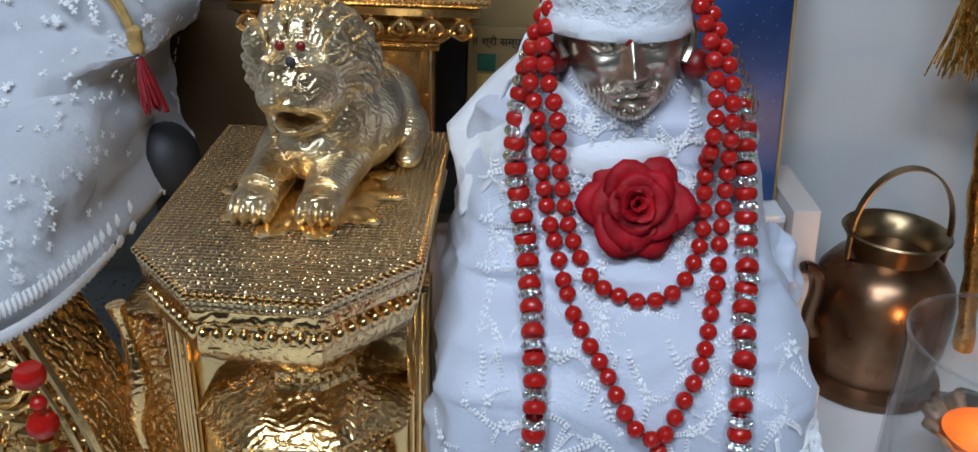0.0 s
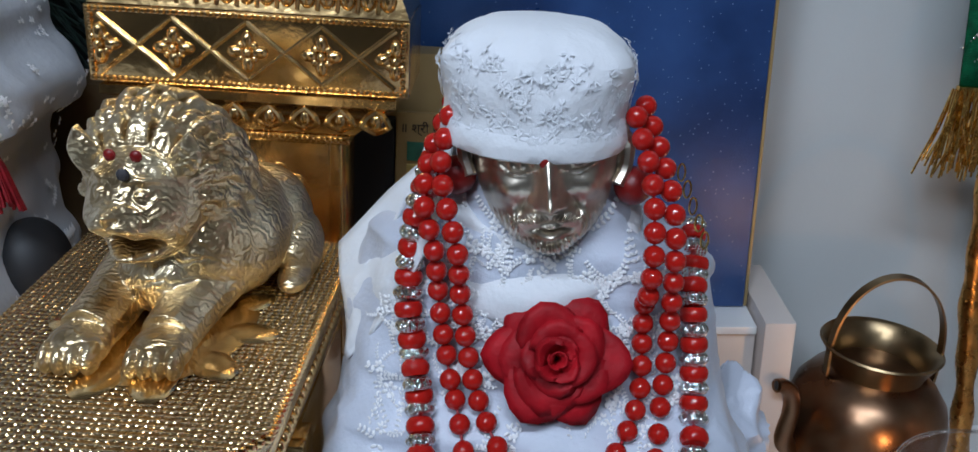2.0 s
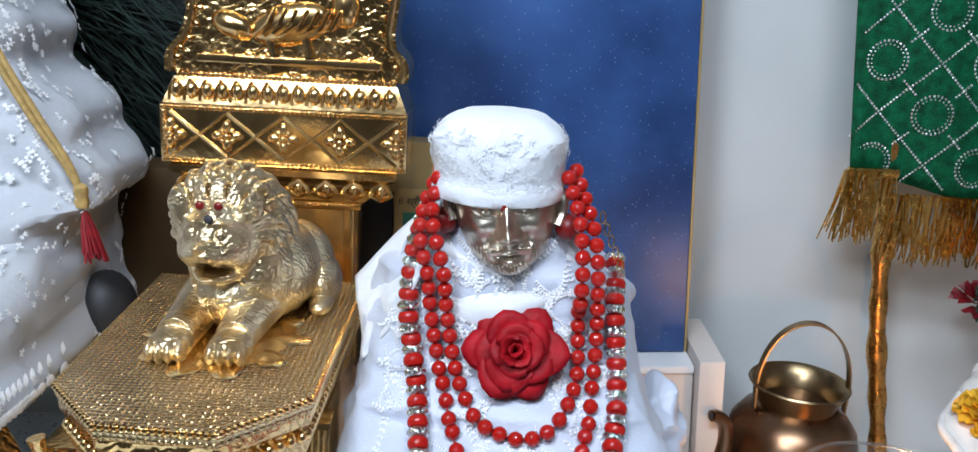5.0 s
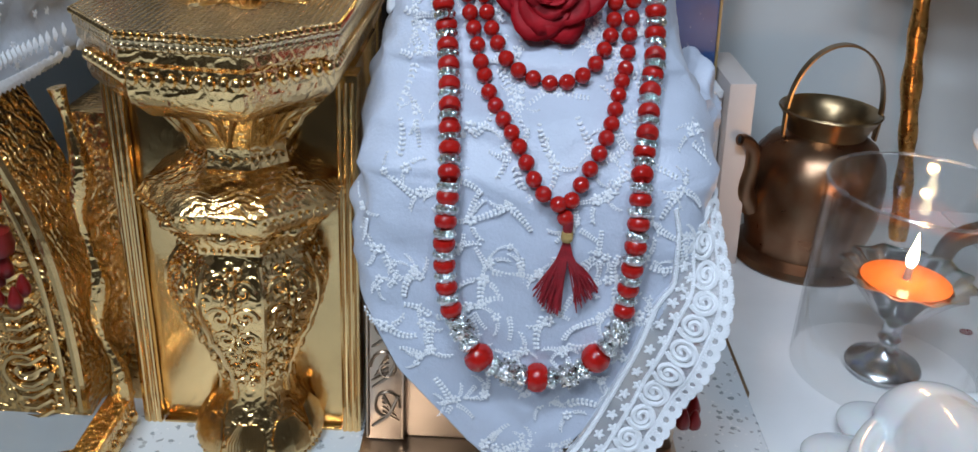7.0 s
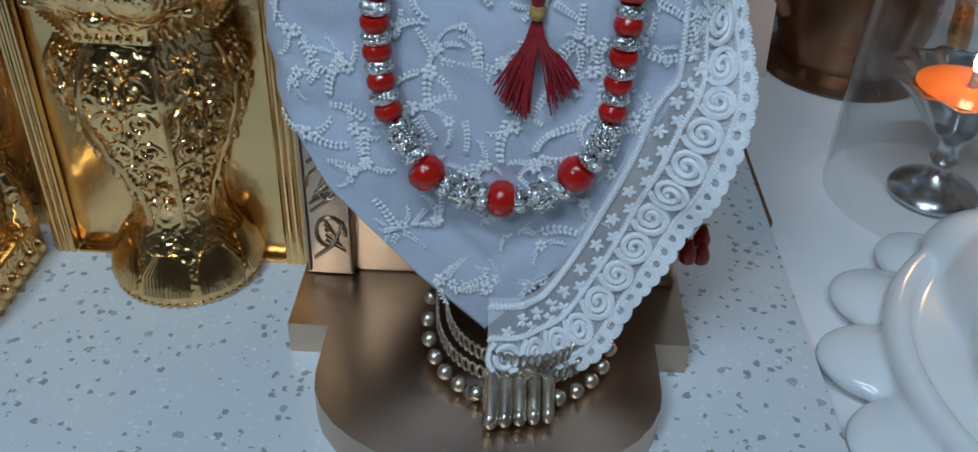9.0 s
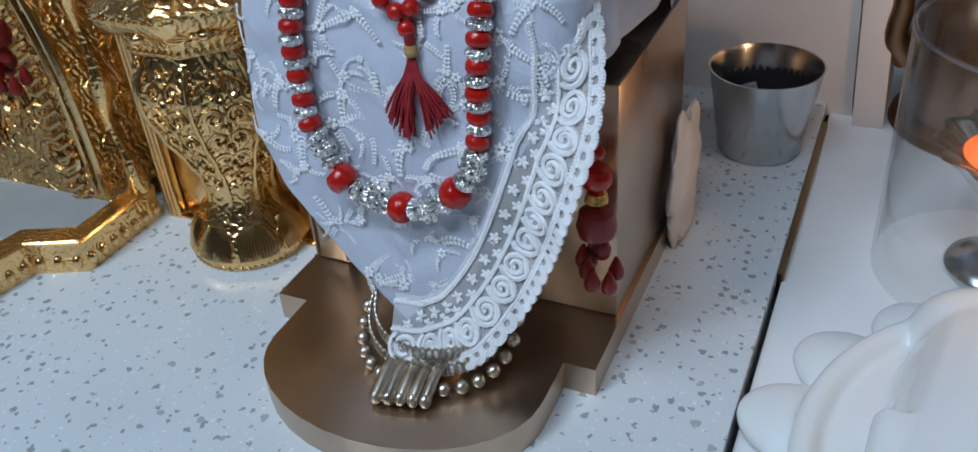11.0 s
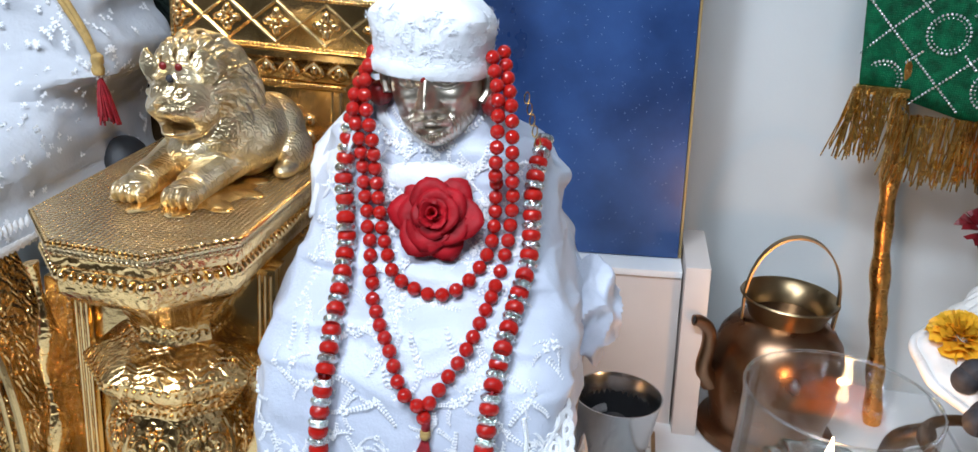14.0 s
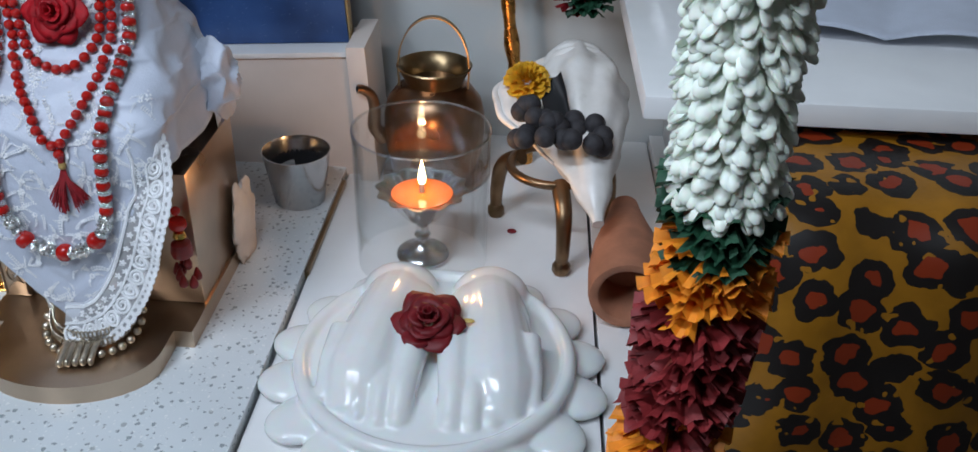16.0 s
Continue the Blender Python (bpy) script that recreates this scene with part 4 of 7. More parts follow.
bm = bmesh.new()
FX, FY, FZ = 0.0815, 0.553, 0.453
FACE = ((0, 0.009, 0.0034, 0.006, 0.0055), (0, 0.001, 0.0036, 0.006, 0.0100), (0, -0.0055, 0.0046, 0.0040, 0.0125), (0.0058, -0.0068, 0.0026, 0.0026, 0.0046),
        (0.0125, 0.0165, 0.0085, 0.0028, 0.0034), (0.0125, 0.0100, 0.0080, 0.0048, -0.0052), (0.0125, 0.0098, 0.0058, 0.0030, 0.0042), (0.0125, 0.0064, 0.0070, 0.0007, -0.0014), (0.0125, 0.0134, 0.0072, 0.0006, -0.0014),
        (0.0180, -0.001, 0.0065, 0.0060, 0.0036), (0.0115, -0.0085, 0.0022, 0.0050, -0.0016), (0.0075, -0.0138, 0.0070, 0.0024, 0.0036), (0, -0.0180, 0.0062, 0.0012, 0.0030), (0, -0.0222, 0.0052, 0.0016, 0.0034), (0, -0.0199, 0.0070, 0.0006, -0.0022),
        (0, -0.0300, 0.0105, 0.0075, 0.0125), (0.0150, -0.0210, 0.0060, 0.0080, 0.0040), (0, 0.026, 0.020, 0.008, 0.003))


def face_relief(x, z):
    x = x / 1.14
    zz = (z + 0.0080) / 1.12
    d = bump_at(x, zz, FACE)
    # eyelids, pupils, brow hairs
    e = math.hypot((abs(x) - 0.0125) / 0.0074, (zz - 0.0098) / 0.0040)
    d += 0.0015 * math.exp(-((e - 1) / 0.20) ** 2)
    r = math.hypot(abs(x) - 0.0125, zz - 0.0098)
    d += 0.0006 * math.exp(-((r - 0.0024) / 0.0007) ** 2) - 0.0012 * math.exp(-(r / 0.0011) ** 2)
    brow = math.exp(-((abs(x) - 0.0125) / 0.0095) ** 2 - ((zz - 0.0168) / 0.0016) ** 2)
    d += brow * 0.0012 * (1 + 0.5 * math.sin(x * 5200))
    # furrows beside the nose and across the brow
    f = abs(x) - (0.0075 + 0.45 * max(0, -0.002 - zz))
    d -= 0.0016 * math.exp(-(f / 0.0011) ** 2) * max(0, min(1, (-0.001 - zz) / 0.004)) * max(0, min(1, (zz + 0.020) / 0.004))
    beard = max(0, min(1, (-0.0232 - zz) / 0.002)) + max(0, min(1, (abs(x) - 0.0115) / 0.002)) * max(0, min(1, (-0.012 - zz) / 0.003))
    d += min(1, beard) * (0.0012 + 0.0010 * math.sin(x * 3000 + 1.6 * math.sin(zz * 420)))
    tash = math.exp(-((abs(x) - 0.0075) / 0.0065) ** 2 - ((zz + 0.0140 + 0.25 * max(0, abs(x) - 0.006)) / 0.0021) ** 2)
    d -= 0.60 * max(0, z - 0.006)
    d += tash * (0.0012 + 0.0011 * math.sin((abs(x) * 1.4 - zz) * 2600))
    return d


head_grid(bm, (FX, FY + 0.006, FZ + 0.007), (0.0345, 0.039, 0.0490), face_relief, 190, 260, pose(0, 0, 0, 0, -7, 0).to_3x3())
for s in (-1, 1):
    blob((FX + s * 0.036, FY + 0.008, FZ + 0.008), (0.005, 0.010, 0.015))
    tube(bm, smooth_line([(FX + s * 0.033, FY - 0.004, FZ + 0.020), (FX + s * 0.0385, FY - 0.002, FZ + 0.014), (FX + s * 0.0385, FY - 0.002, FZ + 0.002), (FX + s * 0.035, FY - 0.006, FZ - 0.006)], 12), 0.0034, 8)
# body core, shin and foot with toes
blob((0.088, 0.585, 0.35), (0.07, 0.045, 0.075))
blob((0.088, 0.54, 0.24), (0.085, 0.06, 0.04))
tube(bm, [(0.105, 0.53, 0.235), (0.108, 0.482, 0.14), (0.112, 0.462, 0.050)], 0.026, 12, lambda t: 1.0 - 0.45 * t)
blob((0.113, 0.412, 0.043), (0.019, 0.028, 0.010))
for j in range(5):
    x = 0.0985 + j * 0.0076
    r = 0.0043 - j * 0.0002
    tube(bm, [(x, 0.402, 0.050), (x, 0.380 + 0.0012 * j, 0.047), (x, 0.365 + 0.0016 * j, 0.0405)], r, 10)
    blob((x, 0.366 + 0.0016 * j, 0.040), (r, 0.0045, 0.0052))
statue = part("seated_statue", bm, SILVER)
tagged(statue, "seated aged silver statue, bearded, in white robe", "statue")
mark = part("forehead_mark", ball(bmesh.new(), (FX - 0.0020, FY - 0.0350, FZ + 0.0122), (0.0026, 0.0022, 0.0034), None, 10, 6), CORAL)
tagged(mark, "small red mark stuck on the statue's forehead", "mark")
for s in (-1, 1):
    e = part("ear_bead", ball(bmesh.new(), (FX + 0.001 + s * 0.0425, FY, FZ - 0.008), 0.0095, None, 20, 12), CORAL)
    tagged(e, "large dark red round bead at the statue's ear", "bead", "ear beads")

R_CX = [(0.44, 0.082), (0.36, 0.082), (0.32, 0.087), (0.27, 0.091), (0.0, 0.093)]
R_HW = [(0.445, 0.040), (0.425, 0.052), (0.405, 0.085), (0.38, 0.098), (0.35, 0.098), (0.32, 0.106), (0.27, 0.117), (0.2, 0.12), (0.0, 0.12)]
R_YF = [(0.445, 0.548), (0.40, 0.538), (0.37, 0.533), (0.345, 0.522), (0.322, 0.503), (0.29, 0.468), (0.262, 0.447), (0.22, 0.441), (0.142, 0.433), (0.03, 0.418)]
R_N = [(0.445, 2.8), (0.36, 3.2), (0.31, 5.5), (0.26, 6.5), (0.10, 6.5), (0.0, 5.0)]
R_YB = [(0.445, 0.62), (0.40, 0.66), (0.3, 0.67), (0.0, 0.67)]


def robe_y(x, z, pad=0.0):
    """Where the robe's front lies at x and z."""
    cx, hw, yf, yb = (interp(z, t) for t in (R_CX, R_HW, R_YF, R_YB))
    u = min(0.999, abs(x - cx) / hw)
    yc, dep = (yf + yb) / 2, (yb - yf) / 2
    n = interp(z, R_N)
    return yc - dep * (1 - u ** n) ** (1 / n) - pad


HEM = [(-0.60, 0.192), (-0.028, 0.192), (-0.013, 0.171), (0.008, 0.136), (0.033, 0.110), (0.055, 0.086), (0.084, 0.052), (0.106, 0.056), (0.148, 0.126), (0.172, 0.180), (0.188, 0.210), (0.20, 0.225), (0.9, 0.225)]


def hem_z(x):
    for (a, p), (b, q) in zip(HEM, HEM[1:]):
        if x <= b:
            return p + (q - p) * (x - a) / (b - a)
    return 0.2


def crease(x, z):
    """Sharp creases in the cloth: across the lap, slanting on the chest."""
    d = 0.0
    for z0, sl, bow, w, amt in ((0.262, 0.02, 0.5, 0.0030, 1.0), (0.300, -0.12, 1.2, 0.0040, 0.8), (0.330, 0.25, -1.5, 0.0040, 0.8), (0.205, 0.10, 0.8, 0.0030, 0.5), (0.378, 0.30, -2.0, 0.0035, 0.9), (0.395, -0.35, -2.0, 0.0035, 0.8)):
        zc = z0 + sl * (x - 0.09) + bow * (x - 0.09) ** 2 + 0.004 * nz(x, z0, 1, 30)
        d += amt * math.exp(-abs(z - zc) / w) * (0.4 + 0.6 * max(0, min(1, 0.6 + nz(x, z0, 5, 14))))
    return d - 0.35


def robe_fold(x, y, z):
    """How far the cloth sinks below its even shape."""
    d = 0.0040 * nz(x, y * 0.6, z * 1.5, 26) + 0.0018 * nz(x, y, z, 70) + 0.0030 * crease(x, z)
    return d + 0.0020 * math.sin(36 * (z * 3 + abs(x - 0.09) * 1.8)) * max(0, min(1, (0.36 - z) / 0.05)) * max(0, min(1, (z - 0.26) / 0.03))


rows = []
NV, NU = 210, 260
for i in range(NV + 1):
    v = i / NV
    row = []
    for j in range(NU):
        a = 2 * math.pi * j / NU
        c, s = math.cos(a), math.sin(a)
        z = 0.446 - 0.27 * v
        for _ in range(9):
            cx, hw, yf, yb, n = (interp(z, t) for t in (R_CX, R_HW, R_YF, R_YB, R_N))
            q = 2 / n
            x = cx + hw * math.copysign(abs(c) ** q, c)
            h = hem_z(x) if s < 0.12 else 0.195
            z = 0.45 * z + 0.55 * (0.446 - (0.446 - h) * v)
        yc, dep = (yf + yb) / 2, (yb - yf) / 2
        y = yc + dep * math.copysign(abs(s) ** q, s)
        fold = robe_fold(x, y, z)
        side = min(1, abs(c) ** 3 * 1.5)
        x += (fold + 0.007 * nz(y, z, 3, 38)) * side * (1 if c > 0 else -1)
        row.append((x, y + fold * 0.9 * (1 if s < 0 else -1), z))
    rows.append(row)
bm = bmesh.new()
grid(bm, rows, True)
robe = thing("white_robe", (0.09, 0.5, 0.2), "white embroidered organza robe draped over the statue", "robe")
cloth = part("cloth", bm, CLOTH, robe)
cloth.modifiers.new("thick", "SOLIDIFY").thickness = 0.0008
# shawl over the shoulders, its loose edge behind the neck
bm = bmesh.new()
rows = []
for i in range(26):
    t = i / 25
    row = []
    for j in range(30):
        u = j / 29
        a = math.pi * u
        r = 0.054 + 0.036 * t
        x = 0.078 + r * math.cos(a) * (0.86 if a < math.pi / 2 else 1.0) * (1.0 + 0.05 * nz(u * 3, t * 3, 1, 2))
        y = 0.575 + (0.030 + 0.060 * t) * math.sin(a) * 0.9 - 0.01 * t
        z = 0.452 - 0.075 * t ** 0.8 - 0.012 * math.sin(a) * t + 0.006 * nz(u * 5, t * 4, 2, 2)
        row.append((x, y, z))
    rows.append(row)
grid(bm, rows)
sh = part("shawl", bm, CLOTH2, robe, "white net shawl edge")
sh.modifiers.new("thick", "SOLIDIFY").thickness = 0.0015
bm = bmesh.new()
rows = []
for i in range(12):
    t = i / 11
    row = []
    for j in range(40):
        u = j / 39
        a = math.pi * (1.0 + 1.0 * u)
        r = 0.034 + 0.022 * t
        rr = r + 0.0035 * math.sin(t * 9 + u * 4) + 0.002 * nz(u * 6, t * 3, 5, 2)
        row.append((0.080 + rr * math.cos(a) * 1.12, 0.566 + rr * math.sin(a) * 0.72, 0.447 - 0.030 * math.sin(math.pi * u) - 0.040 * t))
    rows.append(row)
grid(bm, rows)
col = part("collar", bm, CLOTH2, robe, "soft folds at the neck")
col.modifiers.new("thick", "SOLIDIFY").thickness = 0.002

# loose flap of the shawl at the shoulder
bm = bmesh.new()
FA, FB, FC, FD = Vector((0.036, 0.590, 0.450)), Vector((-0.026, 0.600, 0.388)), Vector((-0.012, 0.552, 0.340)), Vector((0.030, 0.528, 0.418))
rows = []
for i in range(24):
    t = i / 23
    rows.append([(FA.lerp(FB, t)).lerp(FD.lerp(FC, t), u) + Vector((0, -0.010 * math.sin(u * math.pi), 0.004 * math.sin(u * 9 + t * 4))) + Vector((0.003, 0.004, 0.003)) * nz(u * 3, t * 3, 4, 1.5) for u in [j / 17 for j in range(18)]])
grid(bm, rows)
flap = part("shawl_flap", bm, CLOTH2, robe, "white net shawl flap")
flap.modifiers.new("thick", "SOLIDIFY").thickness = 0.0015

# raised embroidery
rng = random.Random(5)
bm = bmesh.new()


def petal(c, d, n, L_, W):
    """A small thread petal at c pointing along d on a surface of normal n."""
    d = Vector(d).normalized()
    n = Vector(n).normalized()
    s = d.cross(n)
    c = Vector(c)
    ring = [c, c + d * L_ * 0.35 + s * W, c + d * L_ * 0.8 + s * W * 0.8, c + d * L_, c + d * L_ * 0.8 - s * W * 0.8, c + d * L_ * 0.35 - s * W]
    top = bm.verts.new(c + d * L_ * 0.5 + n * W * 0.9)
    vs = [bm.verts.new(p + n * 0.0002) for p in ring]
    for a, b in zip(vs, vs[1:] + vs[:1]):
        bm.faces.new((a, b, top))


def spray(x, z, ysurf, size, rot):
    def at(u, w):
        xx, zz = x + u * math.cos(rot) - w * math.sin(rot), z + u * math.sin(rot) + w * math.cos(rot)
        return Vector((xx, ysurf(xx, zz), zz))
    n = Vector((0, -1, 0.15))
    for k in range(6):
        a = k * math.pi / 3
        c = at(0.15 * size * math.cos(a), 0.15 * size * math.sin(a))
        e = at(size * math.cos(a), size * math.sin(a))
        petal(c, e - c, n, size * 0.75, size * 0.27)
    for sgn in (-1, 1):
        for k in range(1, 6):
            u, w = sgn * 0.35 * size * k + size * sgn * 0.6, -size * 0.16 * k * k * 0.3 - size * 0.3
            c = at(u, w)
            for q in (-1, 1):
                e = at(u + sgn * size * 0.3, w + q * size * 0.42)
                petal(c, e - c, n, size * 0.5, size * 0.15)


def robe_skin(a, b):
    y = robe_y(a, b)
    return y + 0.9 * robe_fold(a, y, b) - 0.0012


def branch(x, z, size, rot, bend):
    """A leafy twig with a flower at its foot, worked in thread."""
    n = Vector((0, -1, 0.15))
    p, ang = Vector((x, z)), rot
    m = 8
    for k in range(m):
        ang += bend / m
        p = p + Vector((math.cos(ang), math.sin(ang))) * size / m
        if abs(p.x - interp(p.y, R_CX)) > interp(p.y, R_HW) * (0.93 if p.y < 0.30 else 0.84) or p.y < hem_z(p.x) + 0.006:
            return
        c = Vector((p.x, robe_skin(p.x, p.y), p.y))
        for q in (-1, 1):
            e = ang + q * 0.95
            w = p + Vector((math.cos(e), math.sin(e))) * 0.003
            petal(c, Vector((w.x, robe_skin(w.x, w.y), w.y)) - c, n, size * 0.150 * (1.1 - 0.5 * k / m), size * 0.047)


spots = []
for k in range(4000):
    x, z = rng.uniform(-0.022, 0.205), rng.uniform(0.07, 0.43)
    if z < hem_z(x) + 0.010 or abs(x - interp(z, R_CX)) > interp(z, R_HW) * (0.93 if z < 0.30 else 0.80):
        continue
    gap = 0.016 if z > 0.34 else 0.022
    if any((x - u) ** 2 + (z - w) ** 2 < gap * gap for u, w in spots):
        continue
    spots.append((x, z))
for x, z in spots:
    sz = rng.uniform(0.0036, 0.0052)
    r0 = rng.uniform(0, 6.28)
    for k in range(rng.choice((1, 2, 3))):
        dx, dz = rng.uniform(-0.007, 0.007), rng.uniform(-0.007, 0.007)
        spray(x + dx, z + dz, robe_skin, sz * (1 - 0.2 * k), r0 + k)
    for k in range(rng.choice((1, 2, 2, 3))):
        branch(x, z, rng.uniform(0.014, 0.024), r0 + 2.2 * k, rng.uniform(-1.2, 1.2))
tagged(part("embroidery", bm, THREAD, cloth, "raised white floral embroidery"), kind="stuff")

# scalloped lace border with spiral cords
LW = 0.049
LACE = smooth_line([(0.096, 0, 0.037), (0.126, 0, 0.039), (0.155, 0, 0.054), (0.180, 0, 0.088), (0.2005, 0, 0.136), (0.2145, 0, 0.180), (0.2180, 0, 0.205), (0.2125, 0, 0.232), (0.205, 0, 0.262)], 200)
LLEN = length(LACE)
bm = bmesh.new()


def lace_at(t, w, lift=0.0):
    i = max(0.0, min(198.999, t * 199))
    k = int(i)
    p = LACE[k].lerp(LACE[k + 1], i - k)
    d = (LACE[min(199, k + 4)] - LACE[max(0, k - 4)]).normalized()
    nrm = Vector((-d.z, 0, d.x))
    turn_up = max(0.0, min(1.0, (t - 0.70) / 0.25))
    p = p + nrm * w * (1 - 0.35 * turn_up)
    wave = 0.0022 * math.sin(t * 34) * (1 - w / LW)
    x = p.x
    y = robe_y(min(x, 0.175), max(p.z, 0.03), 0.0035) - 0.45 * max(0, x - 0.175) * (1 - turn_up) + (0.3 * max(0, x - 0.175) + 0.02 * (1 - w / LW)) * turn_up
    y -= 0.030 * max(0.0, 1 - t / 0.4) * (1 - 0.6 * w / LW)
    return Vector((min(x, 0.226), y - wave - lift, p.z))


rows = [[lace_at(i / 120, 0.032 + (LW - 0.032) * j / 4) for j in range(5)] for i in range(121)]
grid(bm, rows)
net = part("lace_net", bm, NET, robe, "sheer net lace ground")
bm = bmesh.new()
grid(bm, [[lace_at(i / 140, 0.0045 + 0.0275 * j / 6) for j in range(7)] for i in range(141)])
part("lace_ground", bm, LACE_M, net, "close white lace ground")
bm = bmesh.new()


def cord_line(pts, r):
    tube(bm, pts, r, 5)


for i in range(15):
    t = (i + 0.5) / 15
    pts = []
    for j in range(34):
        r = 0.0098 * (1 - j / 37)
        a = 2.2 + j * 0.42
        pts.append(lace_at(t + r * math.cos(a) / LLEN, 0.0205 + r * math.sin(a), 0.0013))
    cord_line(pts, 0.0018)
    cord_line([q - Vector((0, 0.0007, 0)) for q in pts[:24]], 0.0011)
    # tail that runs on to the next spiral
    cord_line([lace_at(t + (0.0085 - 0.010 * v) / LLEN, 0.0205 - 0.0075 * math.sin(v * 1.5), 0.0012) for v in [k / 8 for k in range(9)]], 0.0012)
    for w0, dt in ((0.0330, 0.0), (0.0385, 0.5)):
        for k in range(5):
            c = lace_at(t + dt / 15, w0, 0.0008)
            d = lace_at(t + dt / 15 + 0.004 * math.cos(k * 1.257) / LLEN, w0 + 0.004 * math.sin(k * 1.257), 0.0008) - c
            petal(c, d, (0, -1, 0.1), 0.0042, 0.0013)
# buttonhole-stitched scallops along the edge
for i in range(34):
    t = (i + 0.5) / 34
    for k in range(13):
        a = math.pi * k / 12
        r0, r1 = 0.0030, 0.0066
        cord_line([lace_at(t + r0 * math.cos(a) / LLEN, 0.0075 - r0 * math.sin(a), 0.0010), lace_at(t + r1 * math.cos(a) / LLEN, 0.0075 - 1.15 * r1 * math.sin(a), 0.0010)], 0.0010)
for i in range(150):
    t = i / 149
    cord_line([lace_at(t, 0.0078, 0.0009), lace_at(t + 0.006, 0.0110, 0.0009)], 0.0009)
    cord_line([lace_at(t, 0.0290, 0.0009), lace_at(t + 0.006, 0.0318, 0.0009)], 0.0008)
    cord_line([lace_at(t, 0.0440, 0.0009), lace_at(t + 0.008, 0.0470, 0.0009)], 0.0009)
for w in (0.0098, 0.0300, 0.0455):
    cord_line([lace_at(i / 160, w, 0.0010) for i in range(161)], 0.0010)
tagged(part("lace_cord", bm, THREAD, net, "scalloped lace with spiral cords"), kind="stuff")

cap = thing("cloth_turban", (0.078, 0.57, 0.47), "white embroidered cloth turban on the statue's head", "turban")
bm = bmesh.new()
cprof = [(0.0430, 0.4646), (0.0442, 0.4705), (0.0446, 0.4764), (0.0448, 0.4823), (0.0456, 0.4882), (0.0464, 0.4956), (0.0458, 0.5030), (0.0436, 0.5103), (0.0392, 0.5177), (0.032, 0.5232), (0.026, 0.5262), (0.014, 0.5276), (0.003, 0.5280)]
cprof = [(r * (1 if z < 0.478 else 0.965), 0.4630 + (z - 0.4646) * 0.925) for r, z in cprof]


def puff(a, z):
    k = max(0, min(1, (z - 0.478) / 0.03))
    d = 0.02 * math.sin(3 * a + 0.5) + 0.10 * nz(math.cos(a), math.sin(a), z * 30, 2.4) + 0.06 * nz(math.cos(a), math.sin(a), z * 55, 4.2)
    for a0, z0, amt in ((3.55, 0.505, 0.13), (5.75, 0.508, 0.13), (4.7, 0.520, 0.05), (2.9, 0.495, 0.08)):
        w = (a - a0 + math.pi) % (2 * math.pi) - math.pi
        d += amt * math.exp(-(w / 0.35) ** 2 - ((z - z0) / 0.012) ** 2)
    cr = 1 - abs(nz(math.cos(a) * 2, math.sin(a) * 2, z * 70, 1.6))
    return 1 + k * d + 0.030 * (cr ** 5 - 0.4) * (0.3 + 0.7 * k)


lathe(bm, (0.0755, 0.5620, 0), cprof, 110, puff)
cp = part("crown", bm, CLOTH2, cap)
sb = cp.modifiers.new("round", "SUBSURF")
sb.levels = sb.render_levels = 1
bm = bmesh.new()
for k in range(190):
    a, z = rng.uniform(math.pi * 0.95, math.pi * 2.05), rng.uniform(0.472, 0.512)
    r = interp(-z, [(-b, q) for q, b in cprof])
    for m in range(5):
        b = m * 1.05 + k
        da, dz = 0.05 * math.cos(b), 0.003 * math.sin(b)
        P = lambda aa, zz: Vector((0.0755 + (interp(-zz, [(-w, q) for q, w in cprof]) * puff(aa, zz) + 0.0006) * math.cos(aa), 0.5620 + (interp(-zz, [(-w, q) for q, w in cprof]) * puff(aa, zz) + 0.0006) * math.sin(aa), zz))
        p, e = P(a, z), P(a + da, min(0.533, z + dz))
        petal(p, e - p, (math.cos(a), math.sin(a), 0.6 if z > 0.500 else 0.1), 0.0036, 0.0005)
tagged(part("embroidery", bm, CLOTH2, cp, "raised white embroidery"), kind="stuff")
part("band", lathe(bmesh.new(), (0.0755, 0.5615, 0.0), [(0.0436, 0.4640), (0.0450, 0.4650), (0.0458, 0.4690), (0.0452, 0.4735), (0.0440, 0.4760)], 96, lambda a, z: 1 + 0.012 * nz(math.cos(a) * 3, math.sin(a) * 3, z * 80, 1.5), False), CLOTH2, cap)

# ---- strings of beads ----
bead_round = mesh_of("bead", ball(bmesh.new(), (0, 0, 0), 0.0053, None, 14, 9), RED)
bead_disc = mesh_of("disc_bead", lathe(bmesh.new(), (0, 0, 0), [(0.003, -0.0040), (0.0058, -0.0036), (0.0070, -0.0018), (0.0072, 0), (0.0070, 0.0018), (0.0058, 0.0036), (0.003, 0.0040)], 16), RED)
rng_bm = bmesh.new()
lathe(rng_bm, (0, 0, 0), [(0.003, -0.0031), (0.0056, -0.0031), (0.0062, -0.0024), (0.0068, -0.0012), (0.0070, 0.0), (0.0068, 0.0012), (0.0062, 0.0024), (0.0056, 0.0031), (0.003, 0.0031)], 48, lambda a, z: 1 + 0.16 * (1 - abs(z) / 0.0032) * (abs(math.cos(6 * a)) - 0.5))
bead_ring = mesh_of("crystal_ring", rng_bm, STONE, False)
big = bmesh.new()
ball(big, (0, 0, 0), 0.0076, None, 12, 8)
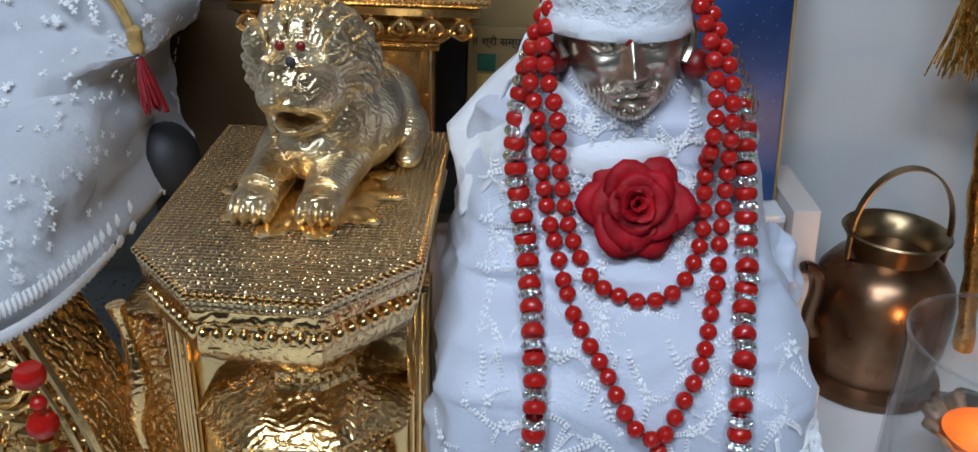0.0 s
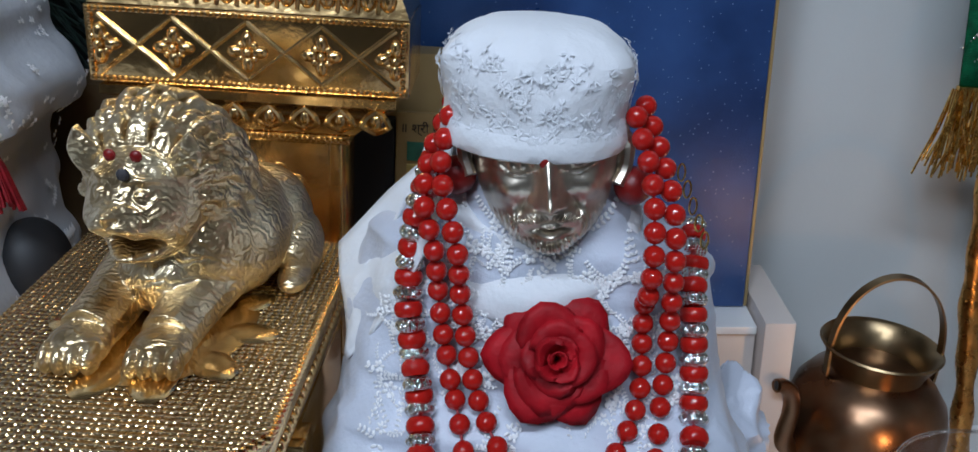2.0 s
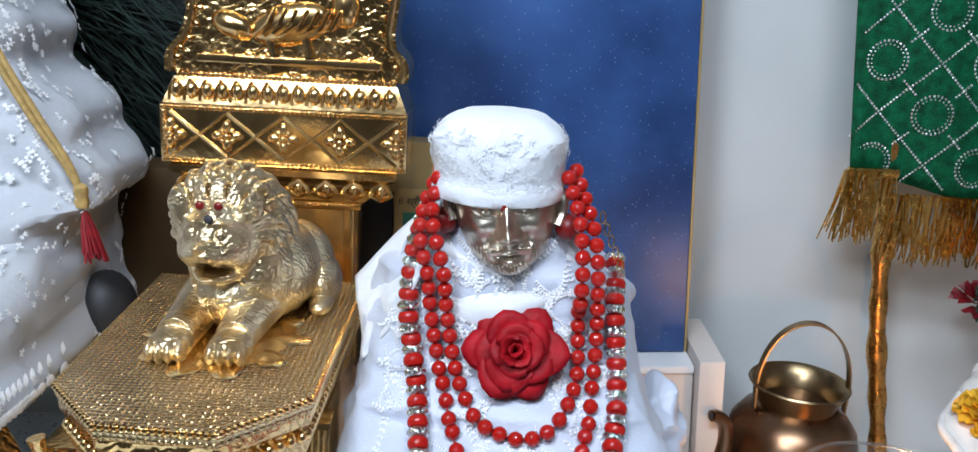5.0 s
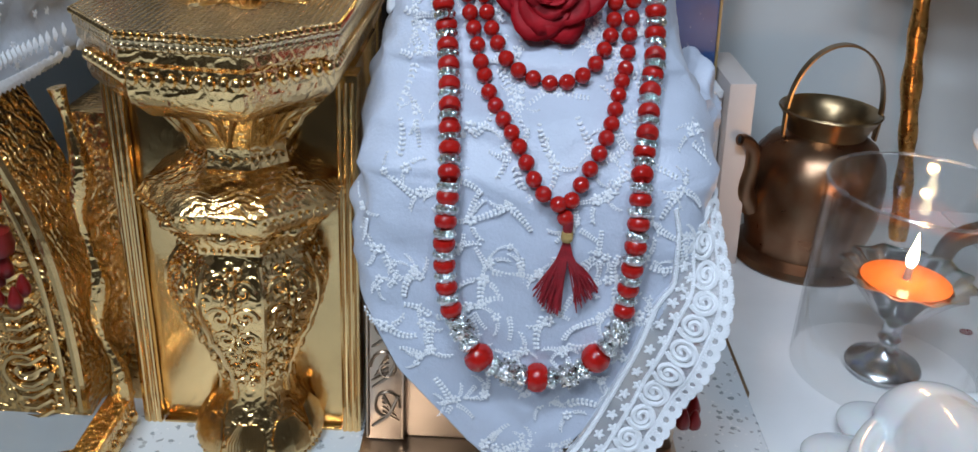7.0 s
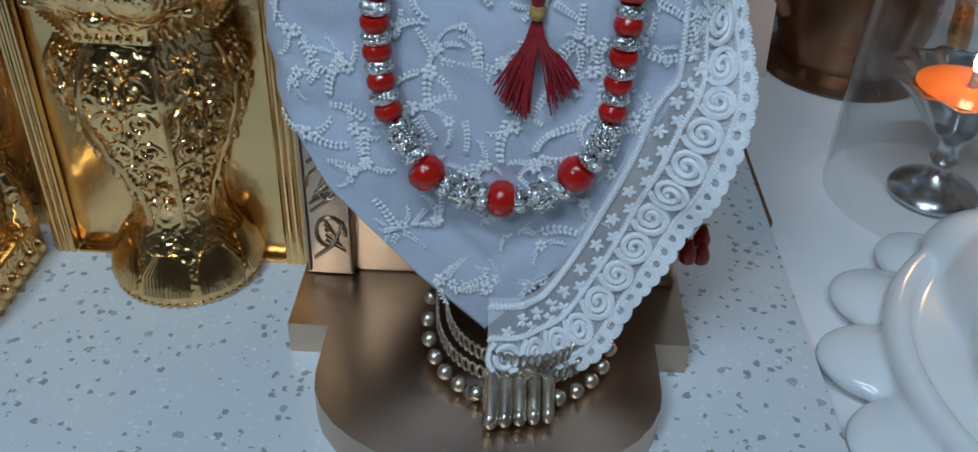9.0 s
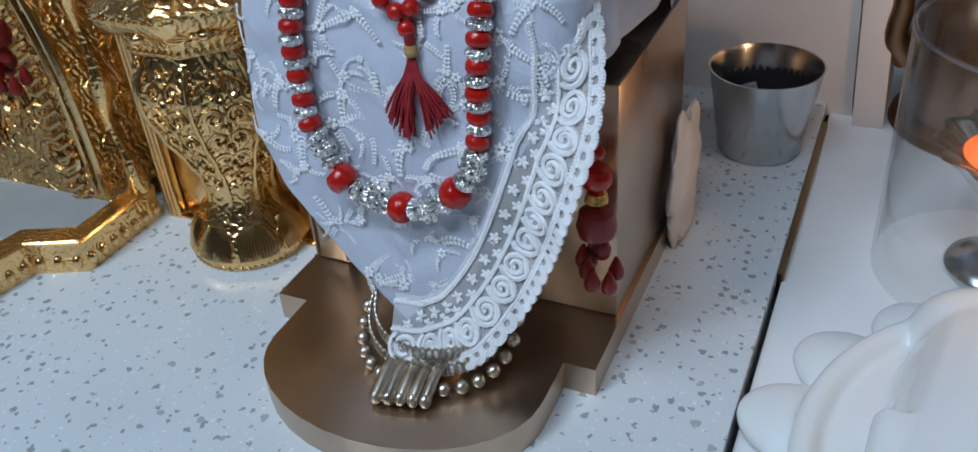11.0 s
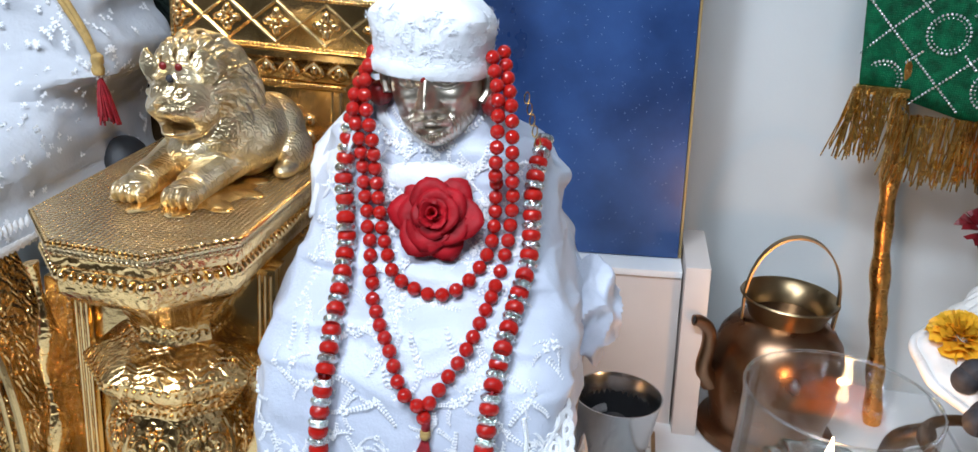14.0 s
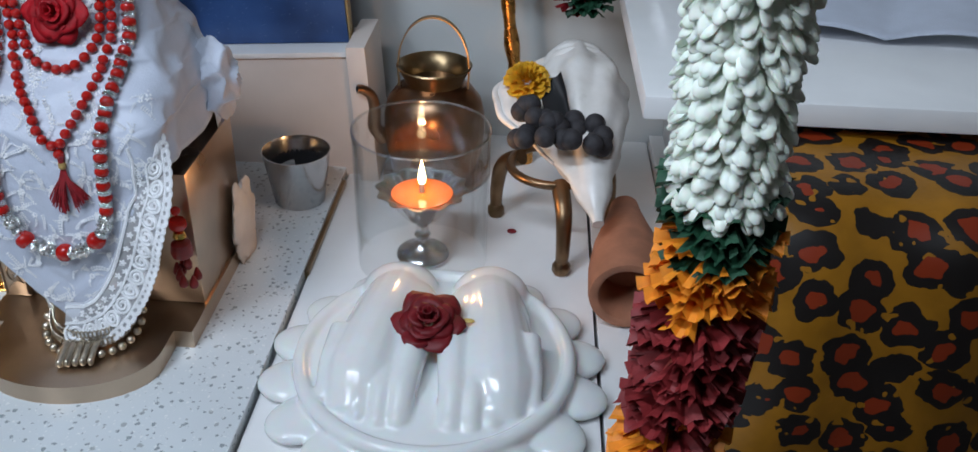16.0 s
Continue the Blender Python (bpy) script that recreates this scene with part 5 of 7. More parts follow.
for k in range(34):
    z = 1 - 2 * (k + 0.5) / 34
    r = math.sqrt(1 - z * z)
    ball(big, (0.0076 * r * math.cos(k * 2.4), 0.0076 * r * math.sin(k * 2.4), 0.0076 * z), 0.0015, None, 5, 4)
bead_crystal = mesh_of("crystal_ball", big, STONE, False)
bead_big = mesh_of("large_bead", lathe(bmesh.new(), (0, 0, 0), [(0.004, -0.0065), (0.0075, -0.0060), (0.0095, -0.0030), (0.0098, 0), (0.0095, 0.0030), (0.0075, 0.0060), (0.004, 0.0065)], 18), RED)


def put(mesh, parent, p, d=None):
    ob = new(mesh.name, mesh)
    ob.parent = parent
    ob.matrix_parent_inverse = Matrix.Translation(parent.location).inverted()
    q = d.to_track_quat("Z", "Y") if d else Euler((0, 0, 0)).to_quaternion()
    ob.matrix_basis = Matrix.Translation(p) @ q.to_matrix().to_4x4()
    return ob


def on_robe(pts, pad):
    return [Vector((x, robe_y(x, z, pad) if y is None else y, z)) for x, y, z in ((q if len(q) == 3 else (q[0], None, q[1])) for q in pts)]


def rest_on_robe(p, pad):
    return Vector((p.x, min(p.y, robe_skin(p.x, p.z) + 0.0010 - pad), p.z))


def strand(name, label, pts, pad, step):
    ob = thing(name, (0.09, 0.5, 0.3), label, "necklace", "bead necklaces")
    line = on_robe(pts, pad)
    n = int(length(line) / step)
    P = [rest_on_robe(p, pad) for p in smooth_line(line, n + 1)]
    bm = bmesh.new()
    tube(bm, [rest_on_robe(p, pad) for p in smooth_line(line, 80)], 0.0008, 5)
    part("cord", bm, REDTHREAD, ob)
    return ob, P


inner_pts = [(0.036, 0.545, 0.476), (0.033, 0.535, 0.457), (0.037, 0.526, 0.438), (0.043, 0.522, 0.418), (0.046, 0.525, 0.39), (0.054, 0.351), (0.066, 0.330), (0.082, 0.319), (0.098, 0.316), (0.114, 0.321), (0.127, 0.332), (0.135, 0.351), (0.134, 0.386), (0.1335, 0.522, 0.404), (0.133, 0.522, 0.428), (0.130, 0.532, 0.455), (0.122, 0.548, 0.480)]
n1, P = strand("bead_necklace", "short strand of glossy red round beads", inner_pts, 0.0055, 0.0108)
for p in P:
    put(bead_round, n1, p)
mid_l = [(0.036, 0.562, 0.478), (0.028, 0.548, 0.458), (0.026, 0.530, 0.44), (0.032, 0.528, 0.415), (0.035, 0.531, 0.389), (0.041, 0.358), (0.048, 0.336), (0.058, 0.31), (0.074, 0.291), (0.091, 0.265), (0.103, 0.257)]
mid_r = [(0.111, 0.259), (0.120, 0.274), (0.131, 0.293), (0.141, 0.319), (0.146, 0.345), (0.147, 0.529, 0.377), (0.145, 0.526, 0.405), (0.143, 0.526, 0.430), (0.139, 0.535, 0.452), (0.128, 0.562, 0.482)]
n2, P = strand("tasselled_necklace", "long red bead strand with a crimson tassel", mid_l, 0.0055, 0.0108)
Q = strand("tmp", "", mid_r, 0.0055, 0.0108)
for p in P + Q[1]:
    put(bead_round, n2, p)
for ch in list(Q[0].children):
    bpy.data.objects.remove(ch)
bpy.data.objects.remove(Q[0])
for z in (0.2480,):
    put(bead_round, n2, Vector((0.108, robe_y(0.108, z, 0.006), z)))
part("red_binding", lathe(bmesh.new(), (0.110, robe_y(0.11, 0.24, 0.006), 0), [(0.001, 0.249), (0.0032, 0.247), (0.0032, 0.241), (0.0024, 0.239)], 14), REDTHREAD, n2)
yk = robe_y(0.11, 0.24, 0.006)
knot = part("knot", lathe(bmesh.new(), (0.110, yk, 0), [(0.001, 0.240), (0.0034, 0.2395), (0.0038, 0.237), (0.0038, 0.2345), (0.003, 0.233)], 14), ROPE, n2, "red and gold bound knot")
bm = bmesh.new()
for k in range(130):
    a = rng.uniform(-1, 1)
    fl = rng.uniform(0.2, 1.0)
    ln = rng.uniform(0.034, 0.047) * (1 if a < 0.35 else 0.85)
    x1 = 0.110 + a * 0.018 * fl + (0.008 if a > 0.2 else -0.003)
    z1 = 0.231 - ln * (1 - 0.25 * abs(a) * fl)
    y1 = robe_y(x1, z1, 0.003 + rng.uniform(0, 0.007))
    tube(bm, smooth_line([(0.110 + a * 0.002, yk, 0.232), (0.110 + a * 0.005, yk - 0.002, 0.222), ((x1 + 0.11) / 2 + a * 0.002, (y1 + yk) / 2 - 0.002, (z1 + 0.228) / 2), (x1 + rng.uniform(-0.003, 0.003), y1, z1)], 7), 0.0006, 4)
tagged(part("tassel", bm, REDTHREAD, knot, "frayed crimson tassel"), kind="stuff")
outer = [(0.030, 0.56, 0.455), (0.023, 0.545, 0.430), (0.020, 0.405), (0.020, 0.387), (0.024, 0.363), (0.029, 0.338), (0.034, 0.302), (0.036, 0.271), (0.035, 0.228), (0.037, 0.204), (0.042, 0.184), (0.059, 0.155), (0.082, 0.143), (0.102, 0.140), (0.125, 0.148), (0.138, 0.161), (0.147, 0.176), (0.150, 0.196), (0.152, 0.235), (0.153, 0.275), (0.158, 0.310), (0.163, 0.343), (0.160, 0.391), (0.162, 0.418)]
n3 = thing("crystal_necklace", (0.09, 0.5, 0.3), "long necklace of red disc beads and crystal rings", "necklace", "bead necklaces")
line = on_robe(outer, 0.0075)
bm = bmesh.new()
tube(bm, [rest_on_robe(p, 0.0075) for p in smooth_line(line, 120)], 0.001, 5)
part("cord", bm, REDTHREAD, n3)
TL = length(line)
P = [rest_on_robe(p, 0.0075) for p in smooth_line(line, 600)]
mid = min(range(600), key=lambda i: P[i].z)


def at_len(s):
    i = max(0, min(599, mid + s / TL * 599))
    a = int(i)
    b = min(599, a + 1)
    d = (P[min(599, a + 2)] - P[max(0, a - 2)])
    return P[a].lerp(P[b], i - a), d


seq = [(0.0, bead_big), (0.0098, bead_ring), (0.0205, bead_crystal), (0.031, bead_ring), (0.0415, bead_big), (0.052, bead_ring), (0.0625, bead_crystal), (0.0715, bead_ring)]
for s, mesh in seq:
    for sg in ((1,) if s == 0 else (-1, 1)):
        p, d = at_len(sg * s)
        put(mesh, n3, p, d)
for sg in (-1, 1):
    s, k = 0.0795, 0
    lim = (mid if sg < 0 else 599 - mid) / 599 * TL
    while s < lim:
        p, d = at_len(sg * s)
        put(bead_disc if k % 2 == 0 else bead_ring, n3, p, d)
        s += 0.0073
        k += 1
bm = bmesh.new()
for k in range(5):
    p = Vector((0.160 - 0.003 * k, 0.540 + 0.004 * k, 0.424 + 0.007 * k))
    pts = [p + Vector((0.0018 * math.cos(a), 0.001 * math.sin(a), 0.0040 * math.sin(a))) for a in [j * math.pi / 6 for j in range(13)]]
    tube(bm, pts, 0.0005, 5)
part("chain_hook", bm, TINSEL, n3, "fine gold hook chain")

# anklet of silver bells
ank = thing("bell_anklet", (0.11, 0.40, 0.035), "tarnished silver anklet with small round bells", "anklet")
bell = mesh_of("bell", ball(bmesh.new(), (0, 0, 0), 0.0046, None, 12, 8), SILVER)
for k in range(17):
    a = math.pi * (1.0 - 0.06 + 1.12 * k / 16)
    p = Vector((0.1125 + 0.052 * math.cos(a), 0.428 + 0.047 * math.sin(a), 0.0395 + 0.016 * (1 + math.sin(a)) ** 2))
    put(bell, ank, p)
bm = bmesh.new()
for k in range(36):
    a = math.pi * (0.94 + 1.12 * k / 35)
    for r, z in ((0.047, 0.049), (0.042, 0.058)):
        p = Vector((0.1125 + r * math.cos(a), 0.430 + r * 0.9 * math.sin(a), z + 0.014 * (1 + math.sin(a)) ** 2))
        t = Vector((-math.sin(a), math.cos(a), 0))
        tube(bm, [p + t * 0.0022 * math.cos(b) + Vector((0, 0, 0.0045 * math.sin(b))) for b in [j * math.pi / 4 for j in range(9)]], 0.0009, 5)
tagged(part("chain_mesh", bm, SILVER, ank), kind="stuff")
part("band", lathe(bmesh.new(), (0.112, 0.459, 0.0), [(0.018, 0.060), (0.021, 0.062), (0.021, 0.068), (0.018, 0.070), (0.017, 0.065), (0.018, 0.060)], 32, None, False), SILVER, ank)


# ---- hanging red pendants ----
def pendant(name, x, y, ztop, label):
    ob = thing(name, (x, y, ztop), label, "pendant", "red bead pendants")
    put(bead_round, ob, Vector((x, y, ztop)))
    put(bead_big, ob, Vector((x, y, ztop - 0.016)), Vector((0, 0, 1)))
    part("gilt_collar", lathe(bmesh.new(), (x, y, 0), [(0.002, ztop - 0.024), (0.006, ztop - 0.026), (0.0075, ztop - 0.032), (0.004, ztop - 0.036)], 14), TINSEL, ob, "gilt filigree collar")
    part("fringe_cap", lathe(bmesh.new(), (x, y, 0), [(0.004, ztop - 0.036), (0.0105, ztop - 0.040), (0.0125, ztop - 0.050), (0.011, ztop - 0.056), (0.004, ztop - 0.057)], 18), CORAL, ob, "dark red beaded cap")
    drop = mesh_of("drop_bead", lathe(bmesh.new(), (0, 0, 0), [(0.0012, 0.008), (0.003, 0.004), (0.0052, -0.002), (0.0048, -0.006), (0.002, -0.0085)], 12), CORAL)
    for k in range(9):
        a = k * 2.4
        r = 0.004 + 0.008 * (k % 3) / 2
        put(drop, ob, Vector((x + r * math.cos(a), y + r * math.sin(a), ztop - 0.064 - 0.009 * (k % 3) - 0.004 * (k % 2))))
    return ob


pendant("red_pendant", 0.205, 0.468, 0.172, "glossy dark red bead pendant beside the statue's seat")
pendant("red_pendant", -0.264, 0.470, 0.242, "glossy dark red bead pendant hanging at the throne seat")
put(bead_big, bpy.data.objects["red_pendant.001"], Vector((-0.266, 0.470, 0.262)), Vector((0, 0, 1)))


# ---- roses ----
def rose(name, c, R, normal, material, label, seed, layers=5):
    r_ = random.Random(seed)
    q = Vector(normal).to_track_quat("Z", "Y").to_matrix()
    ob = thing(name, c, label, "rose", "red roses")
    for L_ in range(layers):
        f = L_ / (layers - 1)
        n = (3, 4, 4, 5, 6)[min(L_, 4)]
        rad = R * (0.16 + 0.84 * f ** 1.1)
        for k in range(n):
            a0 = 2 * math.pi * (k + 0.5 * (L_ % 2) + r_.uniform(-0.1, 0.1)) / n
            w = 2 * math.pi / n * (0.72 + 0.16 * r_.random())
            bm = bmesh.new()
            rows = []
            gr, lf = r_.uniform(0.90, 1.12), R * r_.uniform(-0.07, 0.09)
            hgt = R * (0.62 - 0.42 * f)
            for i in range(8):
                v = i / 7
                row = []
                for j in range(9):
                    u = j / 8 * 2 - 1
                    a = a0 + u * w * (0.45 + 0.55 * math.sin(v * math.pi * 0.55))
                    curl = max(0, v - 0.72) ** 1.3
                    r = rad * gr * (0.22 + 0.78 * v ** (0.8 + 0.6 * (1 - f))) * (1 - (0.10 + 0.16 * f) * abs(u) ** 1.6 * v) + R * 0.34 * curl * f + R * 0.13 * f * max(0, 1 - abs(u) * 1.3) * v ** 4
                    z = hgt * math.sin(v * math.pi * 0.5) * (1 - 0.25 * f) - R * 0.42 * curl * f - 0.10 * R * u * u * v + R * 0.13 * nz(u + k * 3, v * 2, L_ + seed, 2.3) * v + lf * v
                    row.append(q @ Vector((r * math.cos(a), r * math.sin(a), z)) + Vector(c))
                rows.append(row)
            grid(bm, rows)
            p = part("petal", bm, material, ob)
            p.modifiers.new("thick", "SOLIDIFY").thickness = 0.0006
    return ob


rose("red_rose", (0.0925, 0.5215, 0.3665), 0.0290, (0.0, -0.9, 0.42), ROSE, "large open red rose on the statue's chest", 3)


# ---- carved marble feet ----
bm = bmesh.new()
blob((0.487, 0.43, 0.022), (0.152, 0.158, 0.018), seg=64)
tube(bm, [(0.487 + 0.146 * math.cos(a), 0.43 + 0.152 * math.sin(a), 0.030) for a in [k * math.pi / 48 for k in range(97)]], 0.0085, 10)
for s in (-1, 1):
    fx = 0.487 + s * 0.062
    tube(bm, smooth_line([(fx - s * 0.008, 0.535, 0.026), (fx - s * 0.006, 0.50, 0.034), (fx, 0.45, 0.037), (fx + s * 0.006, 0.40, 0.034), (fx + s * 0.010, 0.37, 0.028), (fx + s * 0.012, 0.335, 0.012)], 18), 0.042, 18, lambda t: 0.92 + 0.22 * t if t < 0.75 else 1.085 - 1.6 * (t - 0.75))
    blob((fx - s * 0.008, 0.545, 0.030), (0.046, 0.040, 0.034), seg=32)
    blob((fx - s * 0.012, 0.47, 0.034), (0.054, 0.09, 0.038), seg=32)
    for j in range(5):
        x = fx - s * 0.036 + s * j * 0.0205
        r = (0.0135, 0.0108, 0.0102, 0.0096, 0.0088)[j]
        y = 0.325 + (0.0, -0.003, 0.004, 0.014, 0.028)[j]
        tube(bm, [(x - s * 0.006, 0.43, 0.058), (x - s * 0.003, 0.39, 0.054), (x, y + 0.025, 0.047), (x, y, 0.033)], r, 12, lambda t: 1.45 - 0.45 * t)
        blob((x, y - 0.002, 0.032), (r * 1.06, r * 1.2, r))
for k in range(16):
    a = 2 * math.pi * (k + 0.5) / 16
    c, s = math.cos(a), math.sin(a)
    blob((0.487 + 0.150 * c, 0.425 + 0.160 * s, 0.011), (0.042, 0.034, 0.013), 0, 0, math.degrees(math.atan2(s, c)))
feet = part("marble_foot_sculpture", bm, MARBLE)
tagged(remesh(feet, 0.0022, 14), "pair of polished white marble feet on a lotus base", "sculpture")
rose("dark_rose", (0.480, 0.425, 0.075), 0.036, (0.0, -0.25, 1.0), ROSE_D, "dark red rose lying on the marble feet", 8)
for (x, y, r) in ((0.560, 0.744, 0.007),):
    bm = bmesh.new()
    ball(bm, (x, y, 0.0022), (r, r * 0.8, 0.0022), None, 12, 6)
    tagged(part("fallen_petal", bm, ROSE_D), "small dark rose petal fallen on the slab", "petal")
for x, y, s in ((0.452, 0.440, 1), (0.522, 0.432, 2)):
    bm = bmesh.new()
    ball(bm, (x, y, 0.0760), (0.007, 0.004, 0.0016), None, 10, 6)
    tagged(part("sandal_paste_dab", bm, PRINT_Y), "pale yellow sandal paste dab on the marble foot", "paste")

# ---- oil lamp in a glass ----
cyl = thing("glass_cylinder", (0.444, 0.668, 0), "clear open glass cylinder round the oil lamp", "glass")
gbm = lathe(bmesh.new(), (0.444, 0.668, 0), [(0.0845, 0.001), (0.0855, 0.09), (0.0865, 0.183), (0.0872, 0.1850), (0.0866, 0.1876), (0.0850, 0.1880), (0.0840, 0.1855), (0.0842, 0.183), (0.0830, 0.09), (0.0822, 0.004), (0.0845, 0.001)], 72, None, False)
bmesh.ops.remove_doubles(gbm, verts=gbm.verts, dist=1e-6)
g = part("wall", gbm, GLASS, cyl)
g.visible_shadow = False
bm = bmesh.new()
tube(bm, [(0.444 + 0.0858 * math.cos(k * math.pi / 36), 0.668 + 0.0858 * math.sin(k * math.pi / 36), 0.1885) for k in range(73)], 0.0016, 8)
rim = part("rim", bm, GLASS_RIM, cyl, "rounded rim of clear glass")
rim.visible_shadow = False
lampst = thing("oil_lamp", (0.444, 0.668, 0.004), "small silver lotus oil lamp with a burning wick", "oil lamp")
part("foot", lathe(bmesh.new(), (0.444, 0.668, 0), [(0.034, 0.004), (0.035, 0.007), (0.033, 0.011), (0.024, 0.015), (0.013, 0.021), (0.008, 0.030), (0.0085, 0.034), (0.011, 0.037), (0.0085, 0.041), (0.008, 0.050), (0.014, 0.060)], 40), STEEL, lampst)


def lotus(a, z):
    return 1 + 0.055 * math.cos(12 * a) * max(0, (z - 0.065) / 0.04)


bowl = part("bowl", lathe(bmesh.new(), (0.444, 0.668, 0), [(0.012, 0.058), (0.024, 0.066), (0.034, 0.080), (0.045, 0.094), (0.056, 0.104), (0.058, 0.105), (0.050, 0.103), (0.040, 0.095), (0.02, 0.088), (0.002, 0.086)], 96, lotus), STEEL, lampst, "scalloped silver bowl")
part("wax", lathe(bmesh.new(), (0.444, 0.668, 0), [(0.0385, 0.094), (0.0395, 0.0985), (0.030, 0.0995), (0.001, 0.0995)], 40), OIL, bowl, "glowing orange oil")
wick = part("wick", tube(bmesh.new(), [(0.444, 0.668, 0.098), (0.444, 0.667, 0.113)], 0.0035, 8), ASH, bowl)
fl = part("flame", lathe(bmesh.new(), (0.444, 0.667, 0), [(0.0008, 0.110), (0.0042, 0.114), (0.0054, 0.120), (0.0042, 0.128), (0.0022, 0.137), (0.0004, 0.146)], 16), FLAME, lampst, "small burning flame")
fl.visible_shadow = False

# ---- copper kettle ----
kc = (0.434, 0.872, 0)
kettle = thing("copper_kettle", kc, "tarnished copper kettle with spout and hoop handle", "kettle")
part("body", lathe(bmesh.new(), kc, [(0.086, 0.0), (0.090, 0.004), (0.088, 0.012), (0.074, 0.020), (0.076, 0.036), (0.082, 0.060), (0.084, 0.090), (0.083, 0.118), (0.077, 0.142), (0.064, 0.160), (0.052, 0.168), (0.047, 0.172)], 64), COPPER, kettle)
part("collar", lathe(bmesh.new(), kc, [(0.047, 0.170), (0.0475, 0.174), (0.052, 0.184), (0.059, 0.196), (0.062, 0.200), (0.0605, 0.202), (0.056, 0.199), (0.048, 0.183), (0.044, 0.172), (0.043, 0.160)], 56, None, False), BRASS, kettle, "flared brass mouth")
part("dark_inside", lathe(bmesh.new(), kc, [(0.0440, 0.169), (0.0440, 0.171), (0.001, 0.171)], 40), DARK, kettle)
hoop = [(kc[0] - 0.056 * math.cos(a), kc[1] - 0.01, 0.196 + 0.086 * math.sin(a) ** 0.9) for a in [k * math.pi / 30 for k in range(31)]]
hoop = [(kc[0] - 0.055, kc[1] - 0.01, 0.168)] + hoop + [(kc[0] + 0.055, kc[1] - 0.01, 0.168)]
bm = bmesh.new()
rows = []
for p in hoop:
    x, y, z = p
    d = Vector((x - kc[0], 0, z - 0.19))
    d = d.normalized() if d.length else Vector((0, 0, 1))
    rows.append([Vector(p) + Vector((0, w, 0)) + d * h for w, h in ((-0.006, 0), (0.006, 0), (0.006, 0.0025), (-0.006, 0.0025))])
grid(bm, rows, True, True)
part("handle", bm, BRASS, kettle, "flat brass hoop handle")
spout = part("spout", tube(bmesh.new(), smooth_line([(0.352, 0.852, 0.075), (0.338, 0.842, 0.10), (0.340, 0.838, 0.135), (0.336, 0.834, 0.158), (0.324, 0.828, 0.170), (0.316, 0.824, 0.172)], 20), 0.011, 14, lambda t: 1.25 - 0.6 * t), COPPER, kettle)
part("spout_hole", ball(bmesh.new(), (0.3155, 0.8238, 0.1722), (0.002, 0.005, 0.005), None, 10, 6), DARK, spout)

kettle.location, kettle.scale = (0.434, 0.905, 0), (0.9, 0.9, 0.9)

# ---- steel incense cup ----
cc = (0.252, 0.785, 0)
cup = thing("steel_cup", cc, "small tapered steel cup with smouldering incense coil", "cup")
part("wall", lathe(bmesh.new(), cc, [(0.034, 0.012), (0.036, 0.014), (0.0475, 0.090), (0.0485, 0.092), (0.0470, 0.092), (0.0455, 0.088), (0.038, 0.030), (0.001, 0.030)], 48), STEEL, cup)
part("black_inside", lathe(bmesh.new(), cc, [(0.0462, 0.089), (0.0375, 0.034), (0.001, 0.034)], 40, None, False), DARK, cup, "plain black inside of the cup")
bm = bmesh.new()
tube(bm, [(cc[0] + 0.026 * math.cos(a), cc[1] + 0.026 * math.sin(a), 0.056 + 0.004 * math.sin(a)) for a in [2.0 + k * 0.17 for k in range(26)]], 0.0048, 8)
part("incense_coil", bm, ASH, cup, "grey ash coil")
part("burner", lathe(bmesh.new(), cc, [(0.016, 0.034), (0.016, 0.058), (0.012, 0.062), (0.001, 0.062)], 20), DARK, cup)

# crumpled packets beside the seat
bm = bmesh.new()
c = Vector((0.206, 0.622, 0.258))
ball(bm, c, (0.028, 0.030, 0.044), None, 70, 44)
for v in bm.verts:
    d = v.co - c
    f = 0.80 + 0.45 * (1 - abs(noise.noise(v.co * 34))) ** 3 - 0.12 * abs(noise.noise(v.co * 90))
    v.co = c + d * f
wrap = part("bunched_cloth", bm, CLOTH)
tagged(wrap, "bunched white net cloth end tucked beside the statue", "cloth")
bm = bmesh.new()
c = Vector((0.220, 0.63, 0.062))
ball(bm, c, (0.007, 0.040, 0.060), None, 40, 28)
for v in bm.verts:
    f = 1 + 0.30 * noise.noise(v.co * 38) + 0.2 * noise.noise(v.co * 90)
    v.co = c + (v.co - c) * f
    v.co.z = max(v.co.z, 0.0125)
tagged(part("plastic_packet", bm, PAPER), "crumpled pale plastic packet leaning on the seat", "packet")

